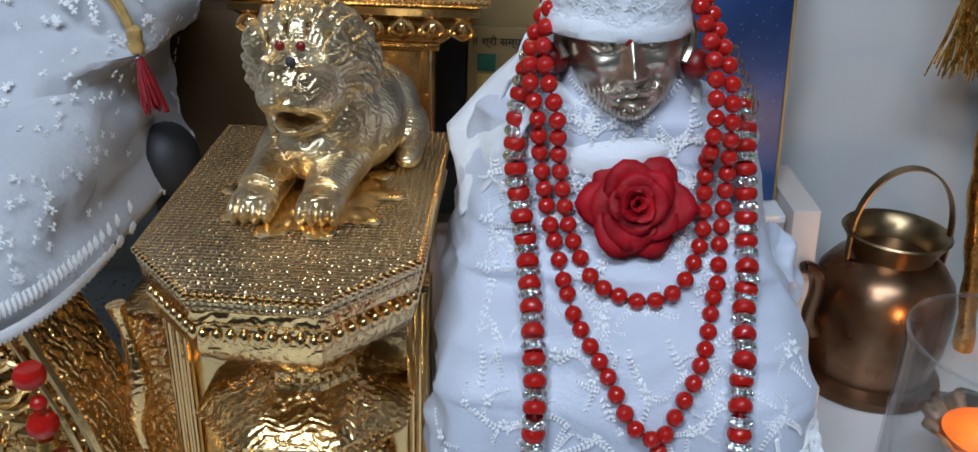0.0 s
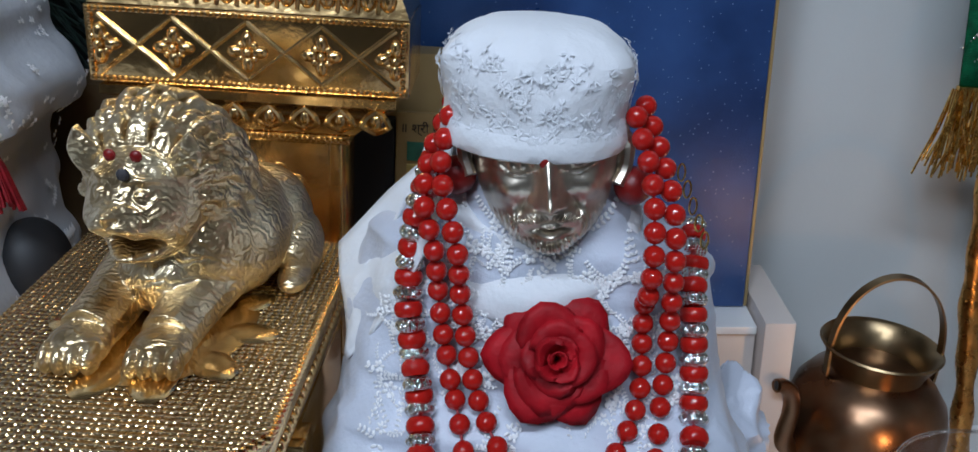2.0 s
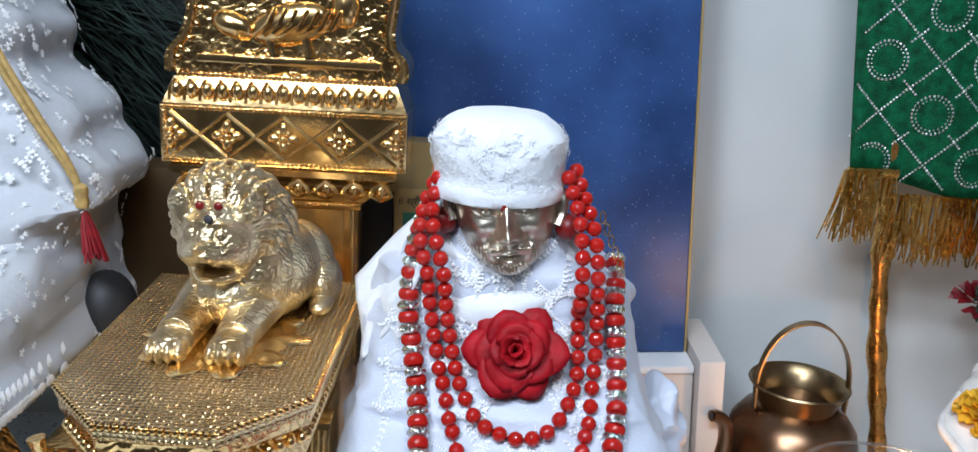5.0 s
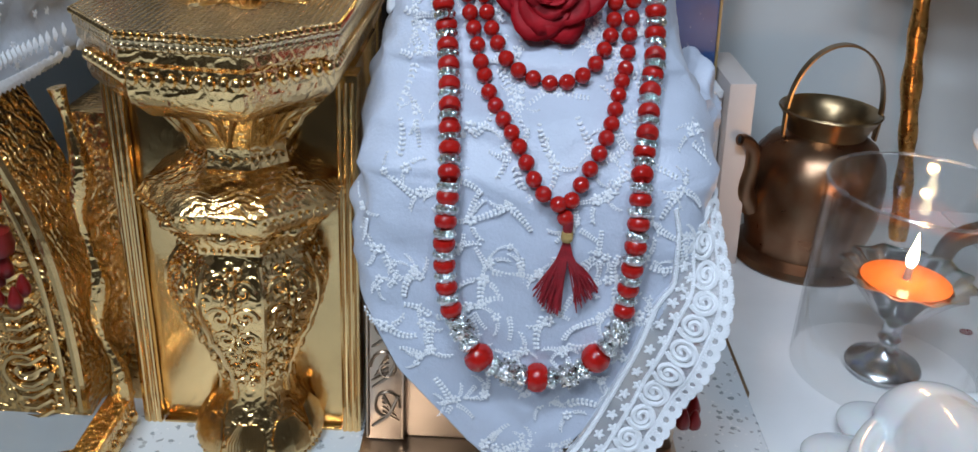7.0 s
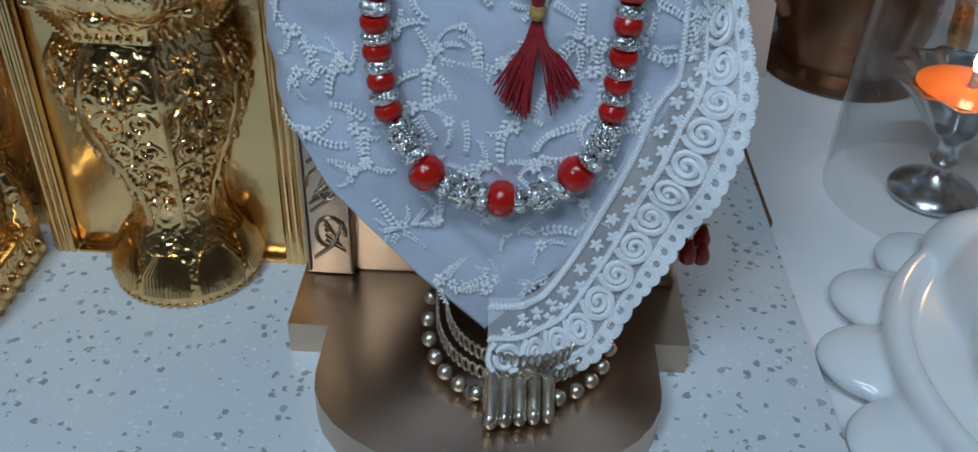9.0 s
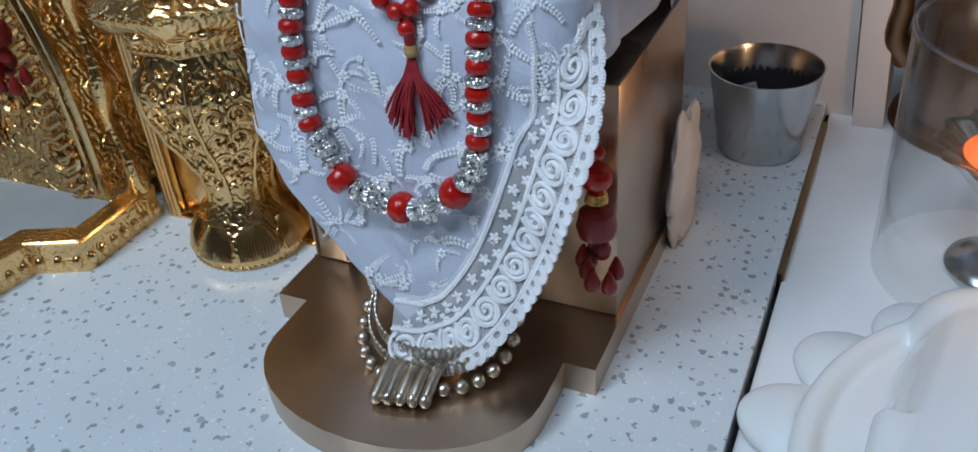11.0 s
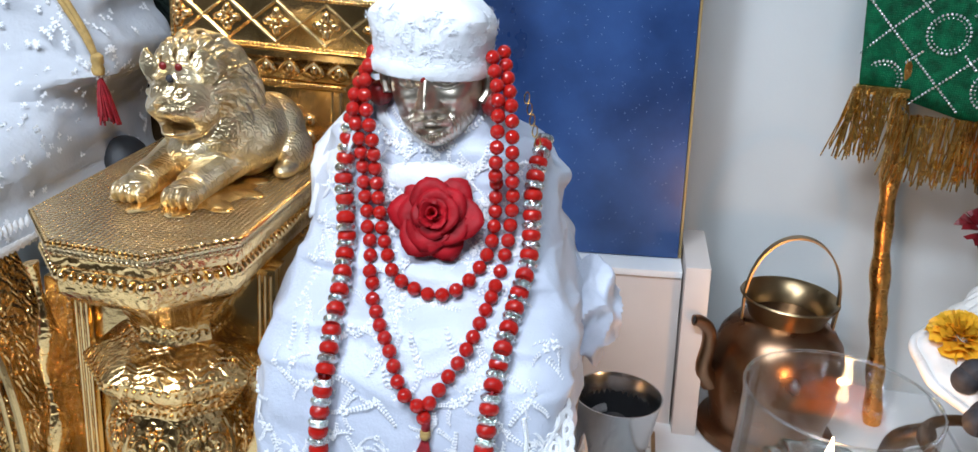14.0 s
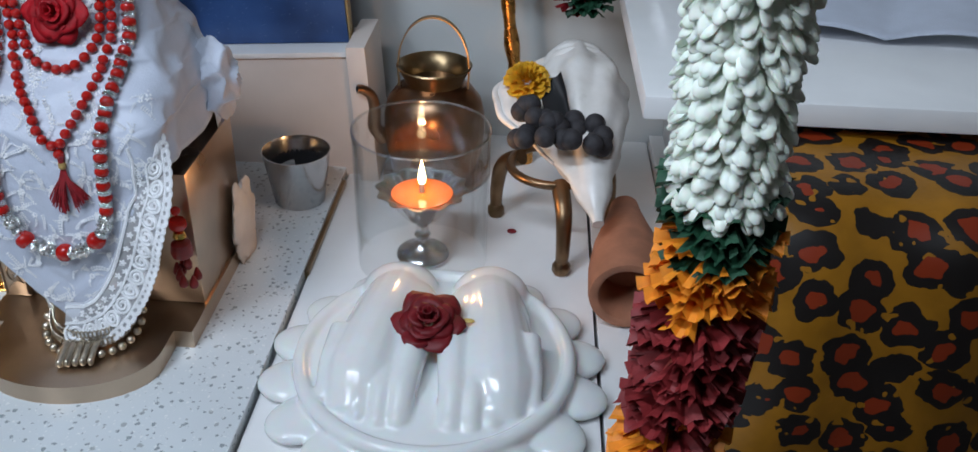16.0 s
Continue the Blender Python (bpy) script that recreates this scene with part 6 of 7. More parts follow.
# ---- conch on a brass tripod ----
tri = thing("brass_tripod", (0.61, 0.74, 0), "dark brass tripod stand with curved legs", "stand")
part("ring", tube(bmesh.new(), [(0.612 + 0.058 * math.cos(a), 0.745 + 0.058 * math.sin(a), 0.108) for a in [k * math.pi / 16 for k in range(33)]], 0.006, 10), TRIPOD, tri)
for fxy in ((0.628, 0.648), (0.535, 0.79), (0.695, 0.79)):
    d = (Vector(fxy) - Vector((0.612, 0.745))).normalized()
    a = Vector((0.612, 0.745)) + d * 0.05
    f = Vector(fxy)
    leg = [(a.x, a.y, 0.106), ((a.x + f.x) / 2, (a.y + f.y) / 2, 0.095), (f.x - d.x * 0.006, f.y - d.y * 0.006, 0.078), (f.x, f.y, 0.04), (f.x, f.y, 0.015)]
    bm = bmesh.new()
    tube(bm, smooth_line(leg, 16), 0.0105, 10, lambda t: 1.15 - 0.35 * t)
    lathe(bm, (f.x, f.y, 0), [(0.010, 0.0), (0.0125, 0.004), (0.012, 0.014), (0.008, 0.020)], 8)
    part("leg", bm, TRIPOD, tri)
conch = thing("conch_shell", (0.62, 0.74, 0.11), "large glossy white conch shell resting on a tripod", "conch")
AX0, AX1 = Vector((0.630, 0.880, 0.220)), Vector((0.665, 0.592, 0.110))
ax = (AX1 - AX0).normalized()
sd = ax.cross(Vector((0, 0, 1))).normalized()
upv = sd.cross(ax)


def conch_at(t, a, out=0.0):
    """The shell's skin: t along the axis, a round it (0: the open side, a quarter turn: up)."""
    R = interp(-t, [(0, 0.012), (-0.12, 0.046), (-0.28, 0.064), (-0.45, 0.060), (-0.62, 0.044), (-0.8, 0.025), (-1, 0.007)])
    w = (a + math.pi) % (2 * math.pi) - math.pi
    k = 1 + 0.06 * math.sin(8 * a + t * 9) * (1 - t) + 0.03 * math.sin(t * 46) * (1 - t) + 0.03 * nz(math.cos(a), math.sin(a), t * 3, 2.5)
    k += 0.85 * math.exp(-((w - 0.12) / 0.24) ** 2) * math.exp(-((t - 0.40) / 0.27) ** 2)
    k -= 0.50 * math.exp(-((w - 0.78) / 0.30) ** 2) * math.exp(-((t - 0.50) / 0.24) ** 2)
    return AX0.lerp(AX1, t) + (sd * math.cos(a) + upv * math.sin(a)) * (R * k + out)


bm = bmesh.new()
grid(bm, [[conch_at(i / 71, 2 * math.pi * j / 110) for j in range(110)] for i in range(72)], True, True)
shell = part("shell", bm, SHELL, conch)
for k in range(4):
    bm = bmesh.new()
    t = 0.03 + 0.05 * k
    c = AX0.lerp(AX1, t) - ax * 0.004
    r = (0.018, 0.030, 0.041, 0.047)[k]
    tube(bm, [c + (sd * math.cos(a) + upv * math.sin(a)) * r for a in [j * math.pi / 12 for j in range(25)]], 0.006, 8)
    part("whorl", bm, SHELL, shell)
bm = bmesh.new()
grid(bm, [[conch_at(0.30 + 0.36 * i / 20, 0.46 + 0.56 * j / 14, 0.0016 * math.sin(math.pi * i / 20) * math.sin(math.pi * j / 14) + 0.0004) for j in range(15)] for i in range(21)])
part("mouth", bm, DARK, shell, "dark mouth opening of the shell")
bm = bmesh.new()
tube(bm, [conch_at(0.14 + 0.56 * j / 40, 0.12, 0.001) for j in range(41)], 0.0042, 10, lambda t: 0.5 + 0.7 * math.sin(math.pi * t))
part("lip", bm, SHELL, shell, "rolled glossy shell lip")
wood = thing("black_bead_string", (0.61, 0.70, 0.19), "string of matte black wooden beads on the conch", "bead string")
wb = mesh_of("bead", ball(bmesh.new(), (0, 0, 0), 0.0135, None, 14, 10), BLACKB)
for k in range(24):
    a = k * 0.62
    if k < 14:
        p = Vector((0.625 + 0.052 * math.cos(a), 0.688 + 0.026 * math.sin(a) - 0.0008 * k, 0.186 + 0.010 * math.sin(a * 1.7)))
    else:
        p = Vector((0.575 + 0.006 * (k - 14), 0.745 - 0.008 * (k - 14) + 0.01 * math.sin(k * 2.1), 0.196 + 0.006 * math.sin(k * 1.3)))
    put(wb, wood, p + Vector((-0.010, -0.014, 0.002)))


def ruffle(name, c, R, material, label, seed, category="flower", n=46, normal=(0, -0.4, 1)):
    r_ = random.Random(seed)
    q = Vector(normal).to_track_quat("Z", "Y").to_matrix()
    ob = thing(name, c, label, category)
    bm = bmesh.new()
    for k in range(n):
        f = k / n
        a, el = k * 2.399, 1.45 - 1.4 * f
        d = Vector((math.cos(a) * math.cos(el), math.sin(a) * math.cos(el), math.sin(el) * 0.8))
        s = d.cross(Vector((0, 0, 1))).normalized()
        u = s.cross(d)
        base = d * R * 0.35
        rows = []
        for i in range(4):
            v = i / 3
            rows.append([q @ (base + d * R * 0.65 * v + s * w * R * (0.12 + 0.22 * v) + u * R * (0.10 * math.sin(w * 5 + k) * v - 0.12 * v * v * f)) + Vector(c) for w in (-1, -0.5, 0, 0.5, 1)])
        grid(bm, rows)
    part("petals", bm, material, ob)
    return ob


ruffle("yellow_flower", (0.571, 0.772, 0.212), 0.032, YELLOW, "ruffled yellow marigold tucked in the conch", 2)
ruffle("maroon_flower", (0.630, 0.93, 0.275), 0.03, ROSE_D, "dark maroon flower behind the conch", 4, n=24)

# ---- terracotta pipe ----
pipe = thing("terracotta_pipe", (0.70, 0.62, 0), "hollow tapered terracotta clay pipe lying on its side", "pipe")
bm = bmesh.new()
A, B = Vector((0.703, 0.532, 0.050)), Vector((0.710, 0.725, 0.060))
d = (B - A).normalized()
s = d.cross(Vector((0, 0, 1))).normalized()
u = s.cross(d)
rows = []
for t, r in ((0.30, 0.030), (0.04, 0.0345), (0.0, 0.036), (-0.012, 0.040), (-0.008, 0.046), (0.03, 0.0475), (0.25, 0.0475), (0.5, 0.041), (0.72, 0.030), (0.9, 0.022), (1.0, 0.019)):
    rows.append([A + (B - A) * t + (s * math.cos(a) + u * math.sin(a)) * r for a in [k * math.pi / 18 for k in range(36)]])
grid(bm, rows, True, True)
part("clay_body", bm, TERRA, pipe)

# ---- foil-wrapped stick with green fringed cloth ----
staff = thing("foil_stick", (0.54, 0.97, 0), "thin stick wrapped in crinkled orange-gold foil", "stick")
part("stick", tube(bmesh.new(), smooth_line([(0.575, 0.965, 0.0), (0.560, 0.965, 0.10), (0.542, 0.968, 0.21), (0.532, 0.970, 0.30), (0.524, 0.972, 0.40), (0.515, 0.975, 0.55)], 60), 0.0105, 12, lambda t: 1 + 0.12 * math.sin(t * 57) + 0.08 * math.sin(t * 23)), FOIL, staff)
gc = thing("green_cloth", (0.62, 0.95, 0.42), "green sequinned cloth with gold tinsel fringe", "cloth")
bm = bmesh.new()
rows = []
for i in range(20):
    v = i / 19
    rows.append([(0.472 - 0.03 * v * (1 - u) + u * 0.50, 0.958 + 0.006 * math.sin(u * 17 + v * 2) + 0.01 * u, 0.418 - 0.030 * min(1, u * 4) + 0.02 * max(0, u - 0.5) + v * 0.30) for u in [j / 40 for j in range(41)]])
grid(bm, rows)
sheet = part("sheet", bm, GREENCLOTH, gc)
sheet.modifiers.new("thick", "SOLIDIFY").thickness = 0.002
bm = bmesh.new()


def gpos(x, z):
    return Vector((x, 0.9545 + 0.006 * math.sin((x - 0.46) / 0.5 * 17 + (z - 0.4) / 0.3 * 2) + 0.01 * (x - 0.46) / 0.5, z))


def sequins(pts, r=0.0016):
    for p in pts:
        ball(bm, p, (r, r * 0.5, r), None, 5, 4)


for i in range(9):
    for j in range(6):
        cx, cz = 0.495 + i * 0.056, 0.425 + j * 0.056
        if cz < 0.40 or cx > 0.95:
            continue
        if (i + j) % 2 == 0:
            sequins([gpos(cx + 0.021 * math.cos(a), cz + 0.021 * math.sin(a)) for a in [k * math.pi / 15 for k in range(30)]])
            sequins([gpos(cx + 0.017 * math.cos(a), cz + 0.017 * math.sin(a)) for a in [k * math.pi / 12 for k in range(24)]], 0.0011)
        for sx, sz in ((1, 1), (1, -1)):
            sequins([gpos(cx + sx * 0.056 * t, cz + sz * 0.056 * t) for t in [0.38 + 0.24 * k / 5 for k in range(6)]] if (i + j) % 2 == 0 else [gpos(cx + sx * 0.028 * t, cz + sz * 0.028 * t) for t in [k / 10 - 1 for k in range(20)]])
tagged(part("sequin_pattern", bm, SILVERCLOTH, sheet, "rows of silver sequins in rings and diamonds"), kind="stuff")
bm = bmesh.new()
rf = random.Random(9)
for k in range(520):
    x = 0.466 + 0.40 * rf.random() ** 1.15
    z0 = 0.416 if x < 0.52 else 0.392
    ln = rf.uniform(0.055, 0.082)
    dx = rf.gauss(-0.001, 0.009)
    y = 0.95 + rf.uniform(-0.006, 0.008)
    tube(bm, [(x, y, z0), (x + dx * 0.4, y - 0.002, z0 - ln * 0.5), (x + dx, y - rf.uniform(0, 0.006), z0 - ln)], 0.0010, 4)
tagged(part("tinsel_fringe", bm, TINSEL, gc, "gold tinsel fringe"), kind="stuff")
part("fringe_braid", boxed((0.468, 0.948, 0.410), (0.525, 0.956, 0.420), 0.002), TINSEL, gc, "gold braid")


# ---- garlands ----
def frill_ring(bm, c, R, h, n, r_, curl=0.3):
    for k in range(n):
        a = 2 * math.pi * (k + r_.uniform(-0.3, 0.3)) / n
        rr = R * r_.uniform(0.72, 1.05)
        z0 = r_.uniform(-h, h)
        w = R * r_.uniform(0.30, 0.46)
        tilt = r_.uniform(-0.5, 0.7)
        d = Vector((math.cos(a), math.sin(a), tilt * 0.5)).normalized()
        s = Vector((-math.sin(a), math.cos(a), 0))
        u = d.cross(s)
        b = Vector(c) + Vector((0, 0, z0))
        rows = []
        for i in range(4):
            v = i / 3
            rows.append([b + d * rr * (0.35 + 0.65 * v) + s * w * q * (0.35 + 0.65 * v) + u * w * (0.28 * math.sin(q * 6 + k) * v - curl * v * v) for q in (-1, -0.66, -0.33, 0, 0.33, 0.66, 1)])
        grid(bm, rows)


def garland(name, label, axis, sections, seed, scale=1.0):
    """axis(z) gives x, y; sections: (top z, bottom z, radius, material, part name)."""
    r_ = random.Random(seed)
    ob = thing(name, (*axis(sections[-1][1]), sections[-1][1]), label, "garland", "flower garlands")
    bm = bmesh.new()
    tube(bm, [(*axis(z), z) for z in (1.8, sections[0][0], (sections[0][0] + sections[-1][1]) / 2, sections[-1][1])], 0.006 * scale, 8)
    part("string", bm, GREEN, ob)
    for z1, z0, R, m, nm in sections:
        bm = bmesh.new()
        if nm == "jasmine":
            tube(bm, [(*axis(z1 + (z0 + R * 0.3 - z1) * j / 24), z1 + (z0 + R * 0.3 - z1) * j / 24) for j in range(25)], R * 0.70, 14)
            z = z1
            while z > z0:
                x, y = axis(z)
                n = 22
                for k in range(n):
                    a = 2 * math.pi * (k + r_.random()) / n
                    d = Vector((math.cos(a), math.sin(a), -1.05 + r_.uniform(-0.3, 0.3))).normalized()
                    p = Vector((x, y, z)) + Vector((math.cos(a), math.sin(a), 0)) * R * 0.55
                    for q in range(2):
                        ball(bm, p + d * R * 0.38 + Vector((r_.uniform(-1, 1), r_.uniform(-1, 1), r_.uniform(-1, 1))) * R * 0.10, (R * r_.uniform(0.13, 0.19), R * 0.085, R * r_.uniform(0.22, 0.30)), (d.to_track_quat("Z", "Y") @ Euler((0, 0, r_.uniform(-0.8, 0.8))).to_quaternion()).to_matrix(), 8, 6)
                z -= R * 0.24
        else:
            z = z1
            while z > z0:
                frill_ring(bm, (*axis(z), z), R, 0.006 * scale, 15, r_)
                z -= 0.0095 * scale
        tagged(part(nm, bm, m, ob), kind="stuff")
    return ob


garland("long_garland", "hanging garland of white buds, orange and maroon petals", lambda z: (0.676 + -0.035 * max(0, min(0.3, z - 0.44)) - 0.06 * max(0, 0.42 - z), 0.052),
        [(0.813, 0.455, 0.029, JASMINE, "jasmine"), (0.454, 0.424, 0.033, GREEN, "green_petals"), (0.420, 0.383, 0.034, ORANGE, "orange_petals"), (0.379, 0.294, 0.034, MAROON, "maroon_petals"), (0.290, 0.238, 0.034, ORANGE, "lower_orange_petals"), (0.235, 0.208, 0.032, GREEN, "lower_green_petals")], 3)
garland("short_garland", "hanging garland of orange, maroon and green paper flowers", lambda z: (0.640 + 0.015 * (0.44 - z) / 0.2, 0.905),
        [(0.62, 0.478, 0.034, JASMINE, "jasmine"), (0.474, 0.452, 0.037, GREEN, "green_petals"), (0.448, 0.418, 0.037, ORANGE, "orange_petals"), (0.414, 0.362, 0.037, MAROON, "maroon_petals"), (0.358, 0.322, 0.037, ORANGE, "lower_orange_petals"), (0.318, 0.272, 0.034, GREEN, "lower_green_petals")], 7)

# ---- leopard cloth over the low seat ----
lc = thing("leopard_cloth", (1.0, 0.3, -0.2), "golden leopard-print satin cloth over a low seat", "cloth")
bm = bmesh.new()
uvl = bm.loops.layers.uv.new("UVMap")
prof = smooth_line([(0, 0.60, 0.288), (0, 0.48, 0.290), (0, 0.39, 0.288), (0, 0.335, 0.270), (0, 0.310, 0.22), (0, 0.298, 0.14), (0, 0.29, 0.0), (0, 0.28, -0.2), (0, 0.27, -0.6)], 70)
rows, uvs = [], []
NX = 60
acc = 0
for i, p in enumerate(prof):
    if i:
        acc += (p - prof[i - 1]).length
    rows.append([])
    for j in range(NX):
        x0 = 0.716 + 0.024 * min(1, i / 30)
        x = x0 + j * (1.49 - x0) / (NX - 1)
        wv = 0.006 * math.sin(x * 46 + i * 0.05) * min(1, i / 25) + 0.004 * nz(x, i * 0.02, 0, 14)
        rows[-1].append((x, p.y - wv, p.z + wv * 0.7))
vs = grid(bm, rows)
idx = {v: (i, j) for i, r in enumerate(vs) for j, v in enumerate(r)}
step = sum((b - a).length for a, b in zip(prof, prof[1:])) / 69
for f in bm.faces:
    for lp in f.loops:
        i, j = idx[lp.vert]
        lp[uvl].uv = (j * (1.49 - 0.785) / (NX - 1), i * step)
lcs = part("drape", bm, LEOPARD, lc)
lcs.modifiers.new("thick", "SOLIDIFY").thickness = 0.0015
part("seat_core", boxed((0.83, 0.33, -0.88), (1.495, 0.598, 0.22), 0.01), DARK, lc, "dark seat under the cloth")

# ---- on the side shelf ----
tum = thing("steel_tumbler", (0.75, 0.92, 0.327), "shiny steel tumbler upside down on the shelf", "tumbler")
part("cup_wall", lathe(bmesh.new(), (0.742, 0.905, 0), [(0.036, 0.3275), (0.037, 0.331), (0.034, 0.40), (0.031, 0.452), (0.034, 0.455), (0.034, 0.459), (0.02, 0.460), (0.001, 0.460)], 40), STEEL, tum)
drape = thing("white_shelf_cloth", (0.95, 0.8, 0.327), "white cloth with maroon and gold border on the shelf", "cloth")
bm = bmesh.new()
rows = []
for i in range(30):
    v = i / 29
    rows.append([(0.80 + 0.06 * (1 - v) + 0.34 * u + 0.010 * math.sin(v * 7), 1.02 - 0.36 * v - 0.03 * u, 0.330 + 0.15 * (1 - v) ** 1.5 * (0.4 + 0.6 * u) + 0.012 * abs(math.sin(u * 7 + v * 3)) + 0.004) for u in [j / 30 for j in range(31)]])
grid(bm, rows)
dc = part("cloth", bm, CLOTH, drape)
dc.modifiers.new("thick", "SOLIDIFY").thickness = 0.002


def ribbon(pts, w, m, name, lift=0.0, zig=0):
    bm = bmesh.new()
    L_ = smooth_line(pts, 60)
    rows = []
    for i, p in enumerate(L_):
        d = (L_[min(59, i + 1)] - L_[max(0, i - 1)])
        s = Vector((d.y, -d.x, 0)).normalized()
        ww = w * (1 + zig * (i % 2))
        rows.append([p + s * -w + Vector((0, 0, lift)), p + Vector((0, 0, lift)), p + s * ww + Vector((0, 0, lift))])
    grid(bm, rows)
    ob = part(name, bm, m, drape)
    ob.modifiers.new("thick", "SOLIDIFY").thickness = 0.0015


BP = [(0.80, 0.88, 0.352), (0.86, 0.84, 0.362), (0.88, 0.76, 0.352), (0.83, 0.68, 0.345), (0.80, 0.60, 0.340), (0.795, 0.545, 0.334), (0.80, 0.505, 0.331)]
ribbon(BP, 0.030, BORDER, "maroon_border", 0.0, 0.22)
ribbon(BP, 0.019, ZARI, "zari_band", 0.003)
ribbon([(0.69, 0.905, 0.350), (0.725, 0.87, 0.338), (0.765, 0.865, 0.345), (0.81, 0.88, 0.352)], 0.016, BORDER, "border_end")
ribbon([(0.69, 0.905, 0.350), (0.725, 0.87, 0.338), (0.765, 0.865, 0.345), (0.81, 0.88, 0.352)], 0.010, ZARI, "zari_end", 0.003)

# ---- robe of the large idol on the throne ----
big_robe = thing("large_white_robe", (-0.42, 0.65, 0.25), "large white embroidered robe over the throne seat", "robe")
I_R = [(0.80, -0.36), (0.60, -0.335), (0.52, -0.315), (0.46, -0.278), (0.425, -0.250), (0.405, -0.255), (0.39, -0.275), (0.36, -0.278), (0.32, -0.268), (0.28, -0.262), (0.24, -0.272)]
I_F = [(0.80, 0.70), (0.55, 0.69), (0.42, 0.665), (0.385, 0.62), (0.345, 0.51), (0.31, 0.462), (0.24, 0.445)]
rows = []
for i in range(110):
    v = i / 109
    row = []
    for j in range(120):
        a = 2 * math.pi * j / 120
        c, s = math.cos(a), math.sin(a)
        z = 0.80 - 0.535 * v + (0.02 * c if v > 0.9 else 0)
        xr, yf = interp(z, I_R), interp(z, I_F)
        cx, hw = -0.46, xr + 0.46
        yb = 0.86
        if z < 0.34:
            z -= (0.34 - z) * 0.35 * max(0, -s) * max(0, 0.6 - c)
        x = cx + hw * math.copysign(abs(c) ** 0.42, c)
        y = (yf + yb) / 2 + (yb - yf) / 2 * math.copysign(abs(s) ** 0.42, s)
        f = 0.006 * nz(x, y, z * 0.5, 22) + 0.0055 * math.sin(105 * z + 14 * x + 3 * nz(x, y, z, 9)) * (0.6 + 0.6 * nz(x, y, z, 8)) + 0.003 * nz(x, y, z, 60)
        row.append((x + f * c, y + f * s, z))
    rows.append(row)
bm = bmesh.new()
grid(bm, rows, True)
part("cloth", bm, CLOTH3, big_robe).modifiers.new("thick", "SOLIDIFY").thickness = 0.001


def idol_pt(a, z, pad=0.002):
    c, s = math.cos(a), math.sin(a)
    xr, yf = interp(z, I_R), interp(z, I_F)
    hw = xr + 0.46 + pad
    return Vector((-0.46 + hw * math.copysign(abs(c) ** 0.42, c), (yf + 0.86) / 2 + ((0.86 - yf) / 2 + pad) * math.copysign(abs(s) ** 0.42, s), z))


bm = bmesh.new()
for k in range(420):
    a, z = rng.uniform(-1.5, 0.3), rng.uniform(0.29, 0.60)
    p = idol_pt(a, z, 0.004)
    n = Vector((math.cos(a), math.sin(a), 0.1))
    for m in range(7):
        b = m * 0.9 + k
        e = idol_pt(a + 0.05 * math.cos(b), z + 0.009 * math.sin(b), 0.004)
        petal(p, e - p, n, 0.0038, 0.0007)
tagged(part("embroidery", bm, THREAD, big_robe, "raised white embroidery"), kind="stuff")
bm = bmesh.new()
for k in range(70):
    a = -1.9 + k * 0.032
    z = 0.268 + 0.02 * math.cos(a)
    z -= (0.34 - z) * 0.35 * max(0, -math.sin(a)) * max(0, 0.6 - math.cos(a))
    p = idol_pt(a, 0.275, 0.004)
    p.z = z
    n = Vector((math.cos(a), math.sin(a), 0))
    for q in range(5):
        petal(p + Vector((0, 0, 0.004)), Vector((-math.sin(a) * (q - 2) * 0.5, math.cos(a) * (q - 2) * 0.5, -1)), n, 0.010, 0.002)
    petal(p + Vector((0, 0, 0.010)), (0, 0, 1), n, 0.012, 0.003)
tagged(part("lace_hem", bm, THREAD, big_robe, "scalloped lace hem"), kind="stuff")
cord = thing("decorative_rope", (-0.26, 0.69, 0.40), "yellow twisted cord with a dark red tassel", "cord")
bm = bmesh.new()
for dx in (0.0, 0.006):
    tube(bm, smooth_line([(-0.335 + dx, 0.675, 0.56), (-0.318 + dx, 0.675, 0.522), (-0.293 + dx, 0.677, 0.475), (-0.272 + dx * 0.6, 0.680, 0.440), (-0.262, 0.682, 0.418)], 40), 0.0028, 8)
part("twisted_cord", bm, ROPE, cord)
part("knot", lathe(bmesh.new(), (-0.261, 0.682, 0), [(0.002, 0.424), (0.0055, 0.421), (0.006, 0.416), (0.0048, 0.413), (0.0062, 0.409), (0.0055, 0.404), (0.003, 0.403)], 16), ROPE, cord, "bound gold knot")
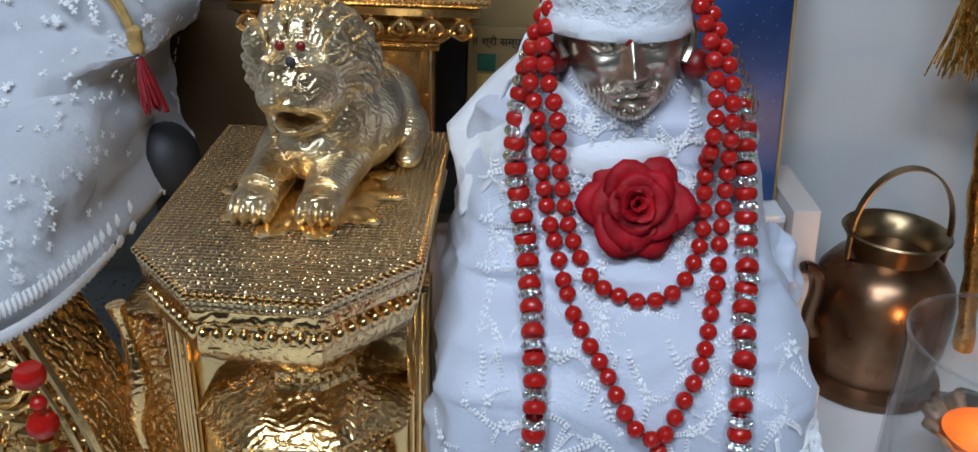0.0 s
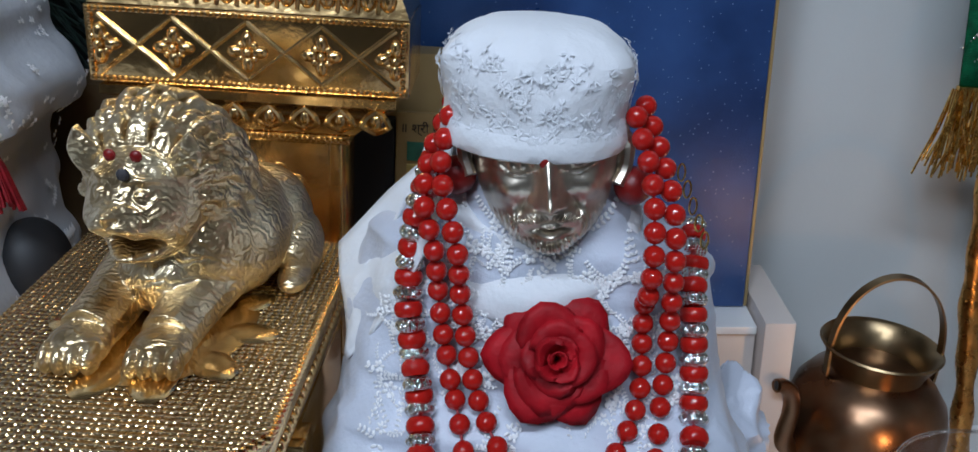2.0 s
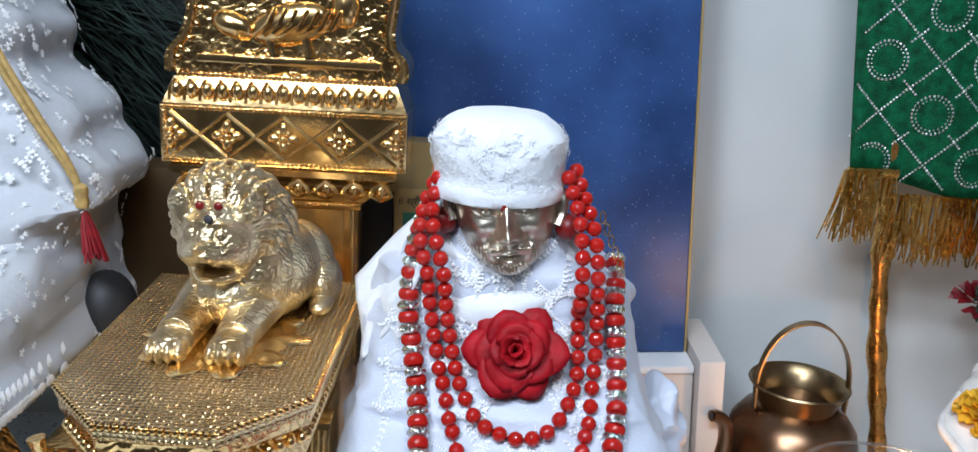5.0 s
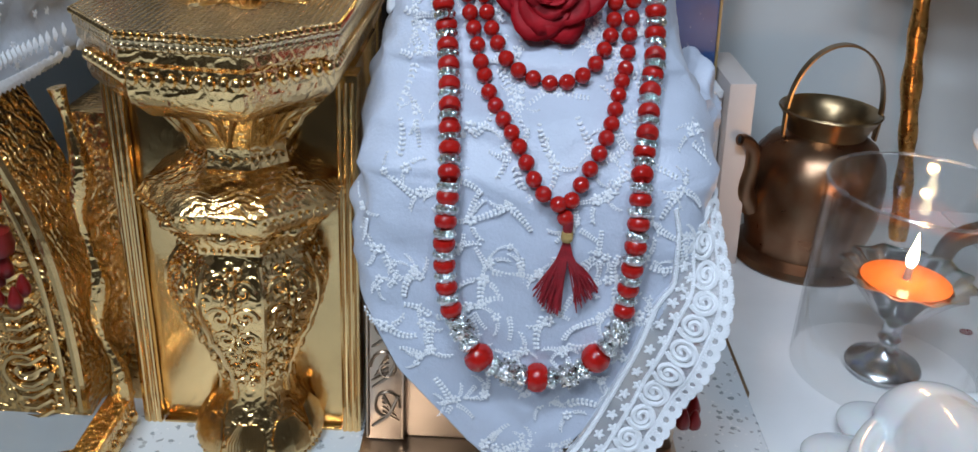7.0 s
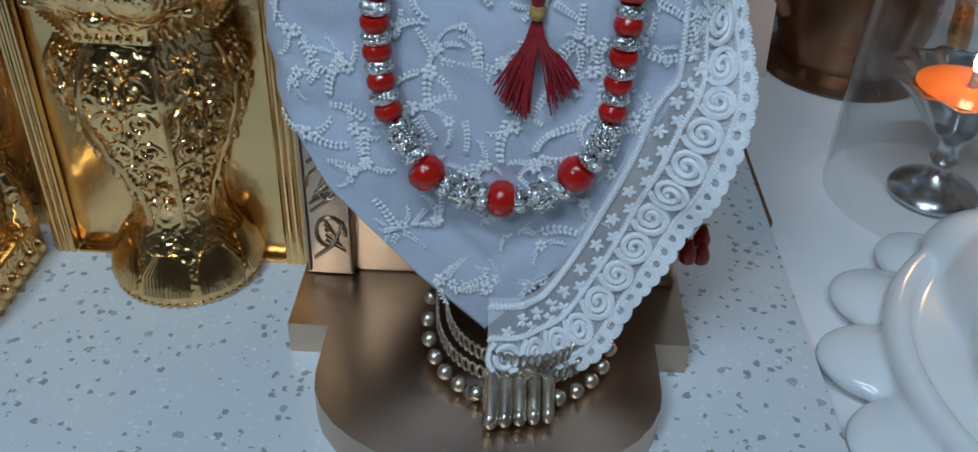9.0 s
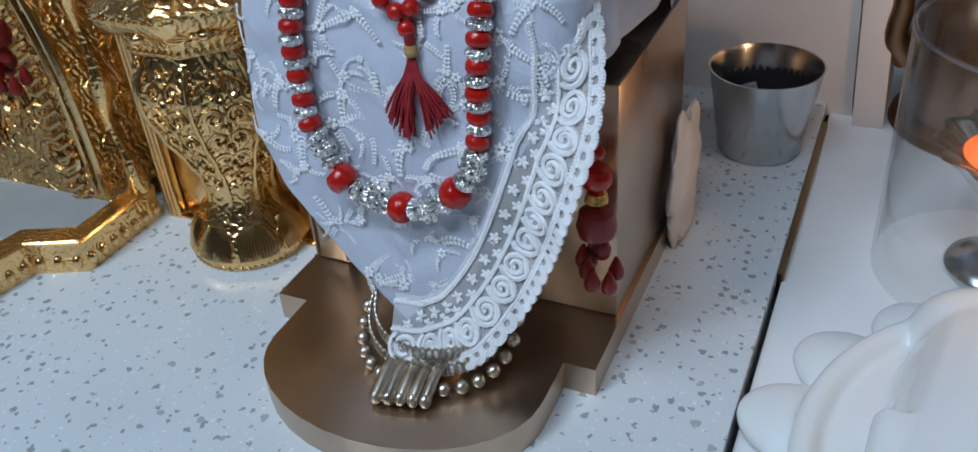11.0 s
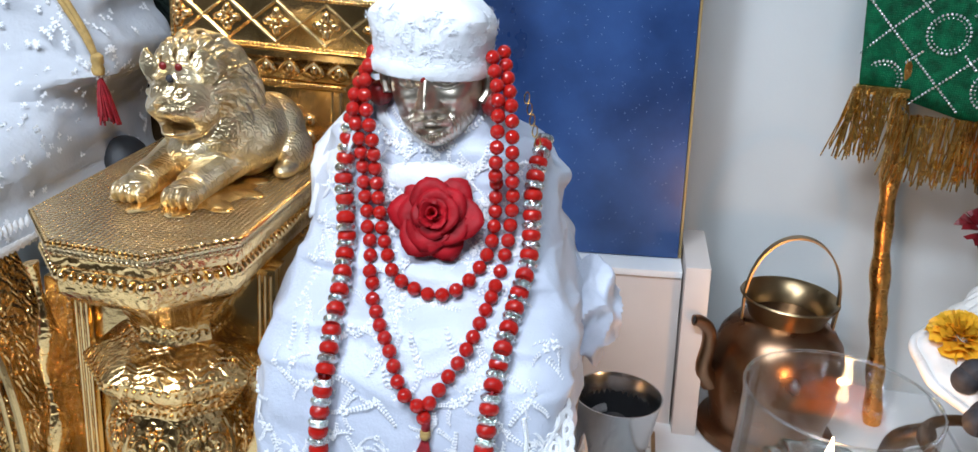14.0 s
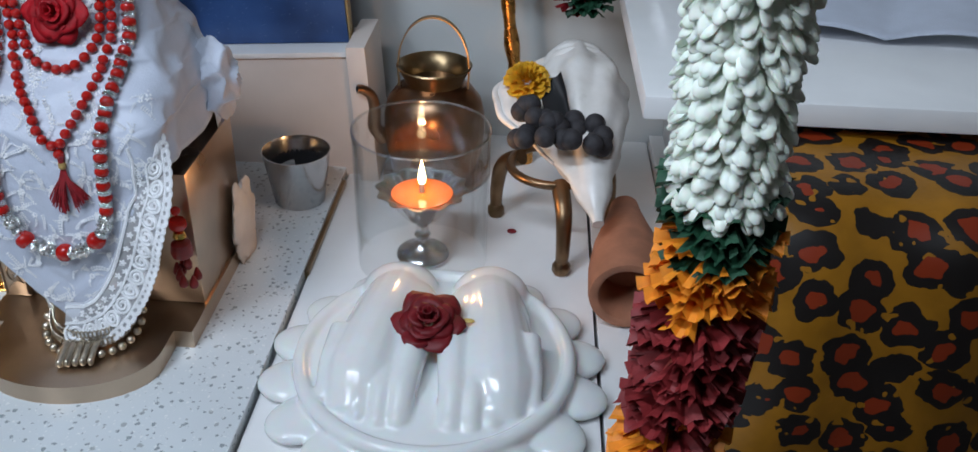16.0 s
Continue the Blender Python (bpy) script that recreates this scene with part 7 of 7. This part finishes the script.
bm = bmesh.new()
for k in range(60):
    a, r = rng.uniform(0, 6.28), rng.uniform(0.2, 1) * 0.011
    tube(bm, [(-0.260, 0.682, 0.404), (-0.257 + r * 0.5 * math.cos(a), 0.682 + r * 0.5 * math.sin(a), 0.388), (-0.252 + r * math.cos(a), 0.682 + r * math.sin(a), 0.362 + rng.uniform(-0.005, 0.006))], 0.0011, 4)
tagged(part("tassel", bm, REDTHREAD, cord, "dark red tassel"), kind="stuff")
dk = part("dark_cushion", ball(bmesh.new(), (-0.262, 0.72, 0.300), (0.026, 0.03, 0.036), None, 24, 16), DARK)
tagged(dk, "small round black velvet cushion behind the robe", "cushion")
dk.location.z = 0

# ---- peacock feather fan ----
fan = thing("feather_whisk", (-0.42, 0.93, 0.3), "dark spread of peacock feather barbs", "feather fan")
bm = bmesh.new()
rfa = random.Random(12)
for k in range(520):
    a = rfa.uniform(-1.0, 0.25)
    L_ = rfa.uniform(0.12, 0.30)
    p0 = Vector((-0.47 + rfa.uniform(-0.04, 0.1), 0.93 + rfa.uniform(-0.02, 0.02), 0.58 + rfa.uniform(-0.10, 0.14)))
    d = Vector((math.cos(a), rfa.uniform(-0.15, 0.1), math.sin(a)))
    q = p0 + d * L_
    if q.x > -0.19:
        continue
    tube(bm, [p0, p0.lerp(q, 0.5) + Vector((0, 0, 0.012)), q + Vector((0, 0, -0.006))], 0.0011, 4, lambda t: 1.2 - 0.8 * t)
tagged(part("plume", bm, FEATHER, fan), kind="stuff")
# added dark sheet: stands for the shade between the barbs
part("backing", boxed((-0.70, 0.965, 0.22), (-0.19, 0.985, 0.9), 0.003), DARK, fan, "added dark sheet for the shade between the feathers")

# ---- lamp on the ceiling behind the viewer ----
tl = thing("tube_light", (-0.05, -0.3, 1.66), "lit white ceiling tube lamp behind the viewer", "lamp")
part("tube", tube(bmesh.new(), [(-0.60, -0.30, 1.66), (0.50, -0.30, 1.66)], 0.014, 12), TUBE, tl)
part("batten", boxed((-0.63, -0.33, 1.70), (0.53, -0.27, 1.799), 0.003), WALL, tl)
